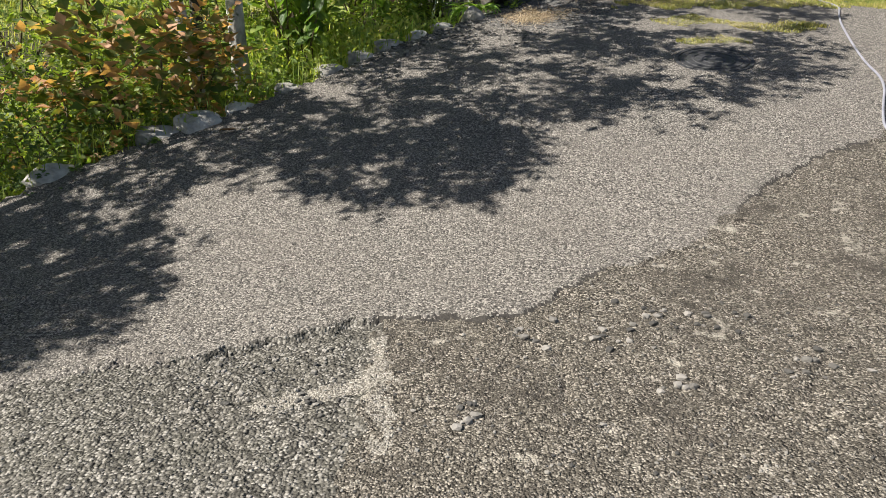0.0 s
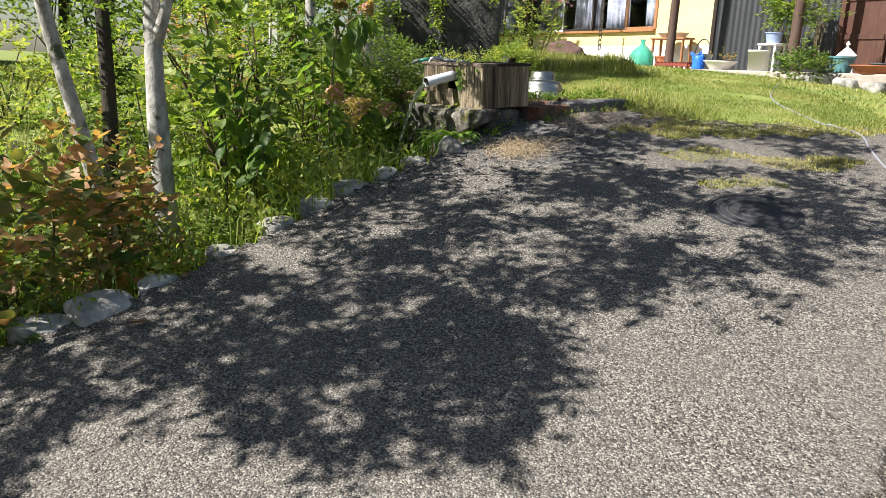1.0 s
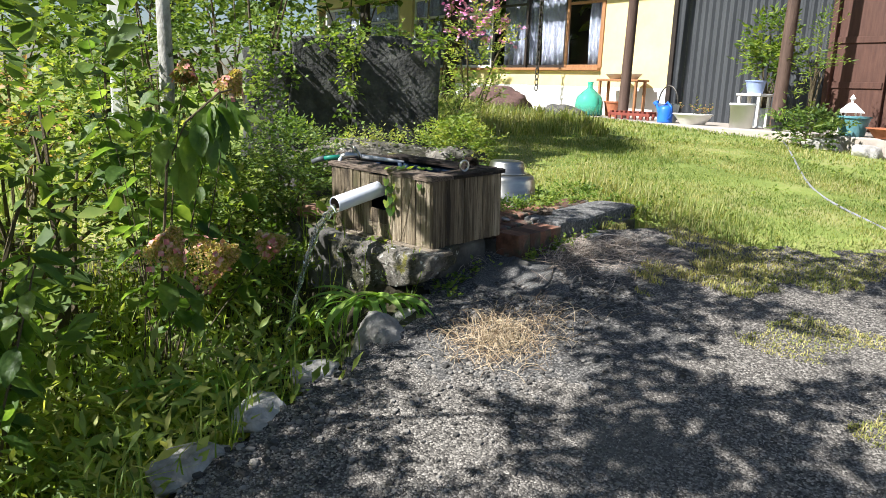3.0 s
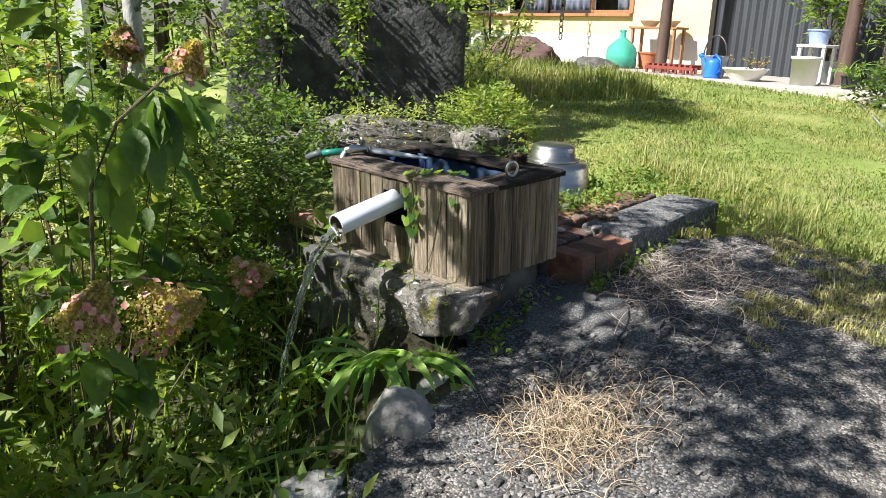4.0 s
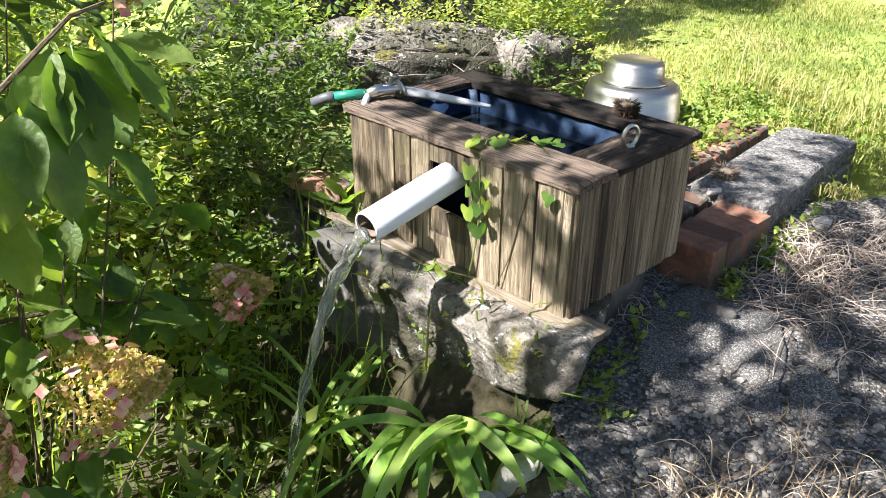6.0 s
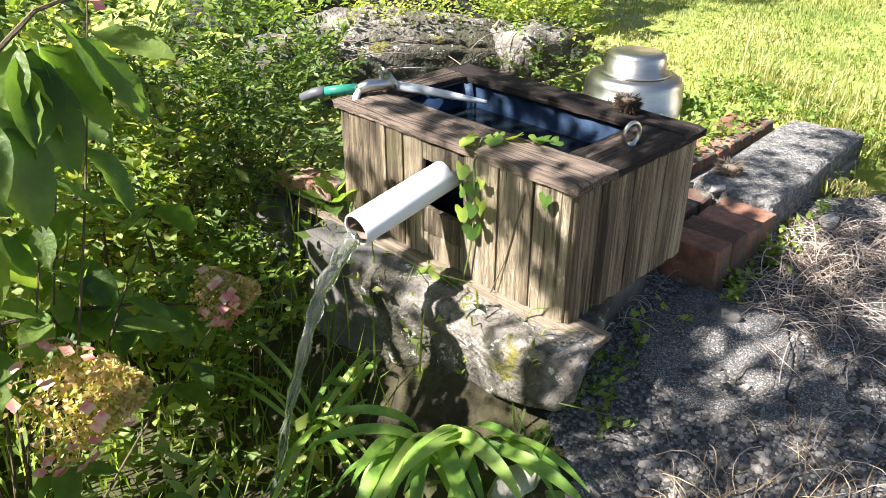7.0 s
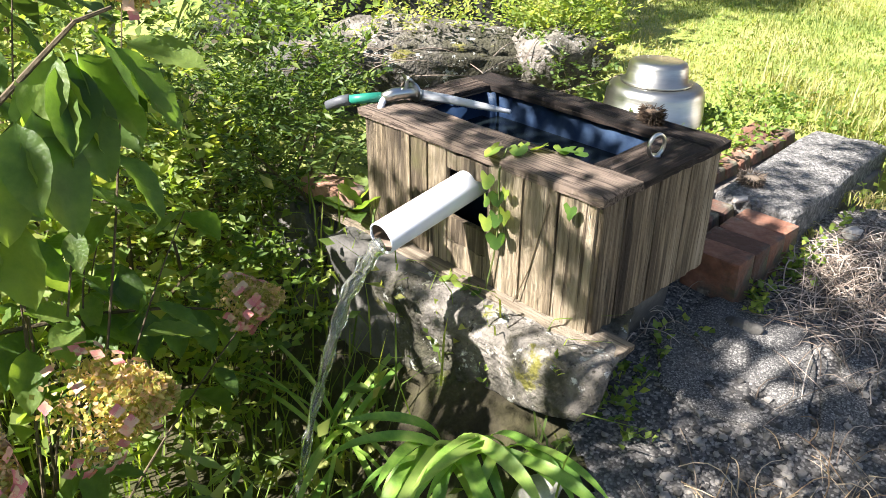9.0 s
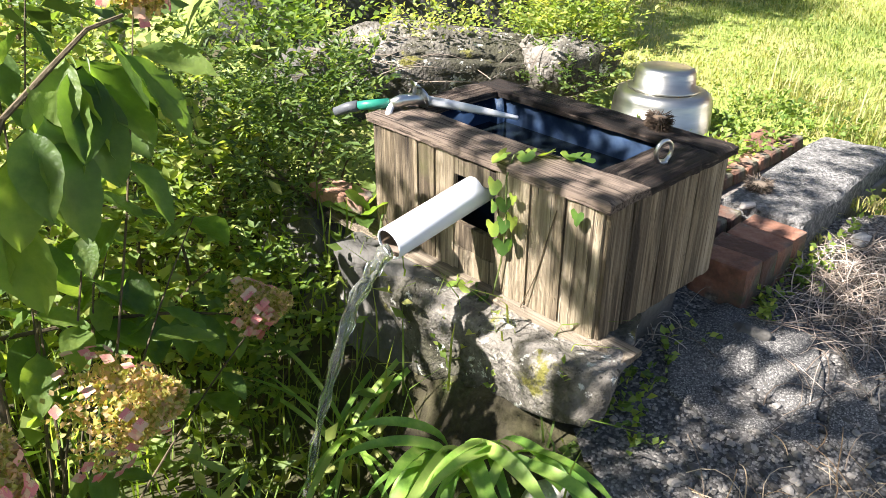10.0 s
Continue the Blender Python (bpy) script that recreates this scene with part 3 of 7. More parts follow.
def plank_mesh(w, h, d, seed, m, ragged=0.004):
    """A board with worn edges and an uneven face, standing h high."""
    rnd = random.Random(seed)
    bm = bmesh.new()
    bmesh.ops.create_grid(bm, x_segments=4, y_segments=10, size=0.5)
    ext = bmesh.ops.extrude_face_region(bm, geom=bm.faces[:])
    for e in ext["geom"]:
        if isinstance(e, bmesh.types.BMVert):
            e.co.z += 1
    off = rnd.uniform(0, 90)
    for v in bm.verts:
        x, y, z = v.co
        n1 = noise.noise(Vector((x * 3 + off, y * 2, 0)))
        edge = 1 - 0.35 * (abs(x) > 0.45) * (z > 0.5)
        v.co = Vector((x * w * (1 - 0.01 * (z > 0.5)) + n1 * ragged * 0.4, y * h + (noise.noise(Vector((x * 6, off, y))) * ragged * 2 if abs(y) > 0.45 else 0), (z - 0.5) * d * edge + n1 * ragged * 0.5 * (z > 0.5)))
    bmesh.ops.recalc_face_normals(bm, faces=bm.faces[:])
    bm.transform(m)
    return bm


trough = thing("water_trough", BOX, "weathered plank-clad water trough with dark wooden rim on a boulder", "water trough")
# long side, boards stand; the board face looks along -x
FACE_L = lambda y, z, x=0.0: pose(x, y, z, 90, 0, -90)
FACE_S = lambda x, z, y=0.0: pose(x, y, z, 90, 0, 0)
k = 0
for a, b in ((0.006, 0.128), (0.132, 0.252), (0.257, 0.39), (0.572, 0.655), (0.66, 0.735), (0.741, 0.86), (0.865, 0.972)):
    a, b = a * 1.03, b * 1.03
    part("plank", plank_mesh(b - a, HZ, 0.022, 10 + k, FACE_L((a + b) / 2, HZ / 2, -0.002 * (k % 3))), WOOD, trough)
    k += 1
# short boards round the outlet
part("plank", plank_mesh(0.183, 0.055, 0.022, 31, FACE_L(0.495, 0.37)), WOOD, trough)
part("plank", plank_mesh(0.183, 0.085, 0.022, 32, FACE_L(0.495, 0.044, 0.002)), WOOD, trough)
part("plank", plank_mesh(0.183, 0.085, 0.022, 33, FACE_L(0.495, 0.132, 0.004)), WOOD, trough)
for y in (0.0, LY):
    x = 0.0
    for w in (0.058, 0.052, 0.092, 0.07, 0.099, 0.068, 0.085, 0.088):
        part("plank", plank_mesh(w - 0.004, HZ, 0.022, 50 + k, (FACE_S(x + w / 2, HZ / 2, y - 0.002 * (k % 2)) if y == 0 else pose(x + w / 2, y, HZ / 2, 90, 0, 180))), WOOD, trough)
        x += w
        k += 1
for a in np.arange(0.0, 0.98, 0.1255):
    part("plank", plank_mesh(0.118, HZ, 0.022, 90 + k, pose(LX, a + 0.06, HZ / 2, 90, 0, 90)), WOOD, trough)
    k += 1
rim_z = HZ + 0.016
for name, sx, sy, cx, cy, m_ in (("rim_board", 0.180, 1.045, 0.070, 0.502, WOOD_DARK), ("rim_board", 0.115, 1.045, 0.577, 0.502, WOOD_DARK),
                                 ("rim_board", 0.357, 0.172, 0.340, 0.066, WOOD_DARK_X), ("rim_board", 0.357, 0.115, 0.340, 0.966, WOOD_DARK_X)):
    bm = bmesh.new()
    bmesh.ops.create_grid(bm, x_segments=16 if sx < sy else 40, y_segments=60 if sx < sy else 16, size=0.5)
    ext = bmesh.ops.extrude_face_region(bm, geom=bm.faces[:])
    for e in ext["geom"]:
        if isinstance(e, bmesh.types.BMVert):
            e.co.z += 1
    for v in bm.verts:
        x, y, z = v.co
        rim = max(abs(x), abs(y)) > 0.49
        p = Vector((x * sx + cx, y * sy + cy, z))
        g = noise.noise(Vector((p.x * (90 if sx < sy else 9), p.y * (9 if sx < sy else 90), 0)))
        v.co = Vector((p.x + (0.005 * noise.noise(p * 22) if rim else 0), p.y + (0.006 * noise.noise(p * 25 + Vector((7, 0, 0))) if rim else 0),
                       rim_z + (z - 0.5) * 0.03 + (0.004 * g - ((0.006 + 0.012 * max(0, noise.noise(p * 13))) if rim else 0.010 * max(0, noise.noise(Vector((p.x * (60 if sx < sy else 4), p.y * (4 if sx < sy else 60), 3))) - 0.25)) if z > 0.5 else 0)))
    bmesh.ops.recalc_face_normals(bm, faces=bm.faces[:])
    part(name, bm, m_, trough, "dark cracked rim board")
# the liner: open blue tub
bm = bmesh.new()
tx0, tx1, ty0, ty1, tz0, tz1 = 0.135, 0.545, 0.13, 0.93, 0.03, HZ - 0.002
ring_o = [(tx0, ty0), (tx1, ty0), (tx1, ty1), (tx0, ty1)]
lv = [[bm.verts.new((x + (0.03 if x < 0.3 else -0.03) * s_, y + (0.03 if y < 0.5 else -0.03) * s_, z)) for x, y in ring_o] for s_, z in ((0, tz1), (0.4, 0.2), (1, tz0))]
for a, b in zip(lv, lv[1:]):
    for j in range(4):
        bm.faces.new((a[j], b[j], b[(j + 1) % 4], a[(j + 1) % 4]))
bm.faces.new(lv[-1])
bmesh.ops.bevel(bm, geom=[e for e in bm.edges if abs(e.verts[0].co.z - e.verts[1].co.z) > 0.05], offset=0.04, segments=4, affect="EDGES")
tub = part("liner", bm, BLUE_TUB, trough, "blue plastic liner tub", smooth=True)
tub.modifiers.new("wall", "SOLIDIFY").thickness = 0.006
WATER = bpy.data.materials.new("water")
WATER.use_nodes = True
wb = WATER.node_tree.nodes["Principled BSDF"]
wb.inputs["Base Color"].default_value, wb.inputs["Roughness"].default_value = (0.9, 0.93, 0.86, 1), 0.12
wb.inputs["Transmission Weight"].default_value, wb.inputs["IOR"].default_value = 0.93, 1.33
wn = WATER.node_tree.nodes.new("ShaderNodeTexNoise")
wn.inputs["Scale"].default_value = 9
wbp = WATER.node_tree.nodes.new("ShaderNodeBump")
wbp.inputs["Strength"].default_value, wbp.inputs["Distance"].default_value = 0.25, 0.01
WATER.node_tree.links.new(wn.outputs[0], wbp.inputs["Height"])
WATER.node_tree.links.new(wbp.outputs[0], wb.inputs["Normal"])
POOL = mat("pool_water", [(0.006, 0.010, 0.012), (0.012, 0.018, 0.02)], 3, 0.03, 0.06, 7, spec=0.5)
bm = bmesh.new()
bmesh.ops.create_grid(bm, x_segments=2, y_segments=2, size=0.5, matrix=Matrix.Translation((0.34, 0.53, 0.315)) @ Matrix.Diagonal((0.392, 0.782, 1, 1)))
single("trough_water", bm, POOL, "dark clear spring water standing in the trough", "water", BOX)
# base board under the long side
single("base_plank", plank_mesh(0.11, 1.37, 0.022, 77, pose(-0.005, 0.565, -0.013, 0, 0, 1.2), 0.006), WOOD_FLAT, "weathered grey plank lying on the boulder under the trough", "plank", BOX)
# outlet pipe
pipe_m = BOX @ Matrix.Translation((0.06, 0.496, 0.318)) @ look((0, 0, 0), (1, 0.015, 0.17))
RO, RI = 0.050, 0.0455
pipe_th = thing("outlet_pipe", pipe_m, "pale white plastic outlet pipe pouring water from the trough", "pipe")
part("pipe", lathe([(RI, -0.05), (RO - 0.001, -0.05), (RO, -0.048), (RO, 0.42), (RO - 0.001, 0.4215), (RI, 0.4215), (RI, -0.05)], 40), PVC, pipe_th, smooth=True).modifiers.new("edge", "EDGE_SPLIT").split_angle = radians(40)
part("sediment", lathe([(RI - 0.0006, -0.049), (RI - 0.0006, 0.415), (RI - 0.0012, 0.415), (RI - 0.0012, -0.049), (RI - 0.0006, -0.049)], 40), PVC_DIRTY, pipe_th, "brown stain inside the pipe mouth", smooth=True)
# falling water
end = pipe_m @ Vector((0, 0, 0.42))
fall_pts, fall_r = [], []
fx = -Vv
start = end + Vector((0, 0, -0.022))
for j in range(34):
    t_ = j * 0.0155
    p = start + fx * (0.93 * t_) + Vector((0, 0, -0.25 * t_ - 4.9 * t_ * t_))
    fall_pts.append(p)
    fall_r.append(max(0.011, 0.027 - 0.0007 * j + 0.004 * math.sin(j * 1.9)))
bm = tube(fall_pts, fall_r, 10)
for v in bm.verts:
    v.co += noise.noise_vector(Vector((v.co.x * 40, v.co.y * 40, v.co.z * 9))) * 0.009
single("water_stream", bm, WATER, "clear stream of water falling from the pipe", "water", smooth=True)
# ring bolt on the rim
rb = thing("ring_bolt", BOX @ pose(0.335, 0.06, rim_z + 0.013), "galvanised steel ring standing on the wooden rim", "ring")
part("ring", tube([(0.031 * math.cos(a), -0.006 * math.cos(a), 0.034 + 0.033 * math.sin(a)) for a in np.linspace(0, 2 * math.pi, 24, endpoint=False)], 0.0065, 10, closed=True), STEEL, rb, smooth=True)
part("plate", lathe([(0, 0), (0.016, 0), (0.016, 0.004), (0.008, 0.008), (0, 0.008)], 16), STEEL, rb)


def brush(m, r, h, material, label):
    """A round scrubbing brush: a coil of stiff fibres."""
    th = thing("scrub_brush", m, label, "brush")
    rng = np.random.default_rng(int(r * 1000))
    n = 700
    a, z = rng.uniform(0, 2 * np.pi, n), rng.uniform(0, h, n)
    q = np.stack([np.cos(a) * r * 0.45 * 1.5, np.sin(a) * r * 0.45, z], 1)
    d_ = np.stack([np.cos(a), np.sin(a), rng.normal(0.1, 0.35, n)], 1)
    part("bristles", leaf_cloud("bristles", q, d_, rng.normal(0, 1, (n, 3)), r * 0.6 * rng.uniform(0.7, 1.2, n), 0.004, material), material, th)
    part("core", boulder(r * 1.5, r * 1.05, h, 5, 0.1, 2), material, th)
    th.children[1].location.z = h * 0.5
    return th


brush(BOX @ pose(0.585, 0.24, rim_z + 0.012, 0, 0, 60), 0.046, 0.045, BRISTLE, "dark brown fibre scrubbing brush lying on the trough rim")
# tap and hose at the far corner
tap = thing("hose_tap", BOX @ pose(0.115, 0.945, rim_z + 0.016), "chrome tap and pale hose lying across the trough rim", "tap")
part("body", tube([(-0.06, 0.03, 0.02), (-0.02, 0.02, 0.03), (0.03, 0.0, 0.03), (0.07, -0.02, 0.022)], [0.02, 0.022, 0.021, 0.016], 14), STEEL, tap, smooth=True)
part("handle", tube([(0.02, 0.0, 0.04), (0.025, 0.0, 0.075), (0.03, 0.0, 0.08)], [0.008, 0.007, 0.026], 14), STEEL, tap, smooth=True)
part("flange", lathe([(0, 0), (0.036, 0), (0.036, 0.008), (0.02, 0.014), (0, 0.014)], 20), STEEL, tap).matrix_basis = pose(0.045, -0.01, 0.03, 0, 80, 0)
part("spout", tube([(0.06, -0.02, 0.022), (0.11, -0.10, 0.014), (0.15, -0.2, 0.008), (0.20, -0.33, 0.002)], [0.017, 0.016, 0.014, 0.007], 12), HOSE, tap, "pale tapering spout hose", smooth=True)
part("hose", tube(bend((-0.05, 0.03, 0.02), (-0.10, -0.02, -0.09), -0.02, (-0.02, 0, 0)), 0.012, 10), HOSE, tap, "pale hose", smooth=True)
part("connector", tube([(-0.05, 0.05, 0.02), (-0.1, 0.1, 0.012), (-0.13, 0.13, 0.008)], [0.017, 0.018, 0.016], 12), GREEN_PLASTIC, tap, "green hose connector", smooth=True)
part("collar", tube([(-0.13, 0.13, 0.008), (-0.15, 0.16, 0.0), (-0.18, 0.20, -0.02)], [0.02, 0.019, 0.017], 12), GREY_PLASTIC, tap, "grey hose end", smooth=True)

# ---- rocks under and behind the trough ----


def stone(name, p, size, seed, material, label, rz=0.0, tilt=(0, 0), sub=4, rough=0.16, group="", m=None):
    return single(name, boulder(*size, seed, rough, sub), material, label, "rock" if max(size) > 0.4 else "stone",
                  (m or Matrix()) @ pose(*p, tilt[0], tilt[1], rz), group, smooth=True)




def block_rock(sx, sy, sz, seed, amp=0.045, skew=0.0, rise=0.0):
    """A roughly squared boulder with broken faces."""
    bm = boxed(sx, sy, sz, Matrix(), 0.07, 0, 3)
    bmesh.ops.subdivide_edges(bm, edges=[e for e in bm.edges if e.calc_length() > 0.12], cuts=11, use_grid_fill=True)
    o_ = Vector((seed * 7.3, seed * 1.7, 0))
    for v in bm.verts:
        p = v.co + o_
        f = 1 - 0.22 * max(0, abs(v.co.y) / sy - 0.25)
        v.co.x *= f
        v.co.z *= f
        if skew:
            w = min(1.0, max(0.0, 0.5 - v.co.y / sy))
            v.co.y += w * skew * (v.co.x + sx / 2)
            v.co.z += w * rise * (0.5 - v.co.z / sz)
        v.co += noise.noise_vector(p * 3.2) * amp + noise.noise_vector(p * 9) * amp * 0.45 + noise.noise_vector(p * 24) * amp * 0.2 + noise.noise_vector(p * 55) * amp * 0.08
    return bm


single("boulder", block_rock(0.47, 0.98, 0.43, 3, 0.040, 0.40, 0.30), ROCK, "grey lichen-spotted boulder carrying the wooden trough", "rock", BED @ pose(0.10, 0.345, -0.25, 0, 0, -2), smooth=True)
single("boulder", block_rock(0.54, 0.55, 0.52, 8), ROCK_DARK, "dark mossy boulder in the bank below the trough", "rock", BED @ pose(0.13, 0.86, -0.30, 0, 4, 8), smooth=True)
stone("boulder", (0.13, 1.08, -0.37), (0.62, 0.58, 0.60), 21, ROCK_DARK, "dark mossy boulder in the bank below the trough", -10, sub=4, m=BED)
stone("boulder", (0.10, 1.5, -0.30), (0.55, 0.5, 0.5), 14, ROCK_DARK, "dark boulder of the overgrown stone bank", 20, sub=4, m=BED)
single("boulder", block_rock(0.5, 0.72, 0.24, 12, 0.022), ROCK_DARK, "dark flat boulder wedged under the trough", "rock", BED @ pose(0.37, 0.42, -0.15), smooth=True)
stone("boulder", (0.52, 0.62, -0.5), (0.5, 1.1, 0.55), 15, ROCK_DARK, "dark boulder at the foot of the bank", 0, sub=4, m=BED)
for j, (x, y, z, rz) in enumerate(((0.05, 1.16, 0.06, 5), (0.07, 1.30, 0.02, -6), (0.18, 1.22, 0.005, 30))):
    single("brick", boxed(0.1, 0.21, 0.06, bevel=0.006, jitter=0.004), BRICK, "old red brick lying beside the trough", "brick", BED @ pose(x, y, z, 0, 0, rz), "bricks beside the trough")
stone("boulder", (0.36, 11.72, 1.70), (1.45, 0.62, 0.50), 33, ROCK, "flat-topped sunlit rock behind the trough", 3, (6, 0), 5, 0.14)
stone("boulder", (0.98, 11.6, 1.72), (0.55, 0.5, 0.42), 37, ROCK, "pale rock beside the flat-topped rock", 30)
stone("boulder", (-0.32, 11.7, 1.55), (0.6, 0.6, 0.5), 41, ROCK_DARK, "dark rock of the overgrown bank", 60)
# standing stone slabs with ivy
slab = thing("stone_monument", pose(0.24, 12.35, 1.72), "dark upright stone slabs overgrown with ivy", "stone monument")
for x, y, sx, sy, sz, sd in ((-0.40, 0.05, 0.58, 0.42, 1.16, 51), (0.27, 0.0, 0.82, 0.45, 1.19, 52), (-0.92, 0.18, 0.44, 0.4, 1.02, 53)):
    bm = boxed(sx, sy, sz, Matrix(), 0.05, 0, 3)
    bmesh.ops.subdivide_edges(bm, edges=bm.edges[:], cuts=9, use_grid_fill=True)
    for v in bm.verts:
        p = v.co + Vector((sd, 0, 0))
        v.co += noise.noise_vector(p * 2.2) * 0.05 + noise.noise_vector(p * 7) * 0.016 + noise.noise_vector(p * 19) * 0.005
    part("slab", bm, SLAB_DARK, slab, smooth=True).location = (x, y, sz / 2 - 0.05)

# dead creeper over the flat rock
DEAD = mat("dead_stem", [(0.14, 0.11, 0.085), (0.30, 0.25, 0.20)], 12, 0.85, 0.3, 60)
creeper = thing("dead_creeper", pose(0.3, 11.4, 1.75), "tangle of thin dead creeper stems over the flat rock", "creeper")
rnd = random.Random(17)
for _ in range(26):
    a = Vector((rnd.uniform(-0.75, 0.5), rnd.uniform(-0.22, 0.1), rnd.uniform(-0.12, 0.08)))
    b = a + Vector((rnd.uniform(0.15, 0.6) * rnd.choice((-1, 1)), rnd.uniform(0.0, 0.3), rnd.uniform(-0.06, 0.16)))
    part("stem", tube(bend(a, b, rnd.uniform(-0.08, 0.04), (0, rnd.uniform(-0.06, 0.02), 0), 6), [0.0035 - 0.0003 * i for i in range(7)], 5), DEAD, creeper)

# ---- brick and concrete step beside the trough ----
step = thing("brick_step", BED @ pose(0.72, -0.085, -0.215, 0, 0, -2), "low step of old red bricks beside the trough", "step")
part("bed", boxed(1.45, 1.42, 0.12, Matrix.Translation((0.75, 0.74, 0.06)), 0.01, 0.006), MORTAR, step, "mortar bed")
brick_me = []
for j in range(4):
    bm = boxed(0.104, 0.214, 0.066, bevel=0.008, jitter=0.006)
    brick_me.append(bm_mesh("brick", bm, BRICK))
rnd = random.Random(4)
for row in range(6):
    for col in range(13):
        x, y = 0.062 + col * 0.112, 0.11 + row * 0.224
        if (x > 0.5 and row < 2) or (row == 0 and col < 4) or (row > 2 and col > 10):
            continue
        ob = part("brick", brick_me[(row + col) % 4], None, step)
        ob.matrix_basis = pose(x, y, 0.155 + rnd.uniform(-0.006, 0.004), rnd.uniform(-2, 2), rnd.uniform(-2, 2), rnd.uniform(-2.5, 2.5))
tall_me = [bm_mesh("brick", boxed(0.108, 0.214, 0.186, bevel=0.009, jitter=0.007, seg=2), BRICK) for _ in range(2)]
for col in range(4):
    ob = part("brick", tall_me[col % 2], None, step)
    ob.matrix_basis = pose(0.062 + col * 0.112 + 0.01, 0.085, 0.095, rnd.uniform(-2, 2), rnd.uniform(-1.5, 1.5), rnd.uniform(-4, 4))
bm = bmesh.new()
add_box(bm, 1.06, 0.34, 0.30, Matrix(), 0.03, 0.0, 3)
bmesh.ops.subdivide_edges(bm, edges=bm.edges[:], cuts=5, use_grid_fill=True)
for v in bm.verts:
    v.co += noise.noise_vector(v.co * 14) * 0.008 + noise.noise_vector(v.co * 3.0) * 0.012
single("concrete_block", bm, CONCRETE, "rough grey concrete block at the edge of the lawn", "concrete block", BED @ pose(1.73, 0.08, -0.155, 0, 0, 1), smooth=True)
# stacked pans
pan = thing("cooking_pot", Matrix.Translation((1.385, 11.20, 1.512)), "upturned dented aluminium pot with rolled rim on the bricks", "pot")
part("pot", lathe([(0.262, 0.0), (0.27, 0.004), (0.272, 0.012), (0.262, 0.02), (0.25, 0.024), (0.238, 0.17), (0.225, 0.20), (0.205, 0.213), (0.10, 0.216), (0, 0.216)], 48, 0.006), ALU, pan, smooth=True)
pan2 = thing("small_pan", Matrix.Translation((1.378, 11.195, 1.728)), "small upturned aluminium pan on top of the pot", "pan")
part("pan", lathe([(0.168, 0.0), (0.174, 0.004), (0.172, 0.012), (0.15, 0.016), (0.143, 0.085), (0.132, 0.103), (0.11, 0.11), (0, 0.111)], 48, 0.005), ALU, pan2, smooth=True)
brush(BED @ pose(1.38, 0.17, -0.022, 0, 0, 40), 0.06, 0.05, BRISTLE_PALE, "worn brown fibre brush lying on the brick step")
SHELL = mat("shell", [(0.35, 0.31, 0.27), (0.5, 0.47, 0.43)], 30, 0.7, 0.3)
for x, y, r_, sd in ((1.02, 0.25, 0.04, 2), (1.2, 0.13, 0.035, 3), (1.42, 0.5, 0.03, 4)):
    single("shell", boulder(r_ * 2, r_ * 1.3, r_ * 0.7, sd, 0.25, 2), SHELL, "small pale shell lying on the brick step", "shell", BED @ pose(x, y, -0.008, 0, 0, sd * 50), "shells on the step", smooth=True)

# ---- stones along the drive ----
KERB = [(-3.42, 5.05, 0.3), (-2.95, 5.55, 0.36), (-2.32, 6.12, 0.32), (-2.0, 6.28, 0.4), (-1.78, 6.58, 0.24), (-1.42, 6.93, 0.24), (-1.12, 7.32, 0.3), (-0.86, 7.65, 0.3), (-0.62, 7.98, 0.32), (-0.35, 8.3, 0.28), (-0.1, 8.6, 0.24)]
for j, (x, y, s_) in enumerate(KERB):
    stone("kerb_stone", (x - 0.05, y + 0.04, float(slope(x, y)) - 0.03), (s_ * 1.15, s_ * 0.8, s_ * 0.6), 60 + j, STONE_PALE, "rough pale stone edging the drive", 40 + 25 * math.sin(j * 2.3), sub=3, group="stones edging the drive")
stone("stone", (0.20, 8.95, 1.02), (0.31, 0.26, 0.36), 81, STONE_PALE, "rounded grey stone at the corner of the drive", 20, sub=4)
stone("stone", (0.36, 9.17, 1.04), (0.22, 0.2, 0.2), 82, STONE_PALE, "grey stone below the boulder", 70, sub=3)
stone("stone", (1.80, 10.11, float(slope(1.80, 10.11)) + 0.02), (0.08, 0.06, 0.06), 83, STONE_PALE, "small white pebble by the concrete block", 10, sub=2)
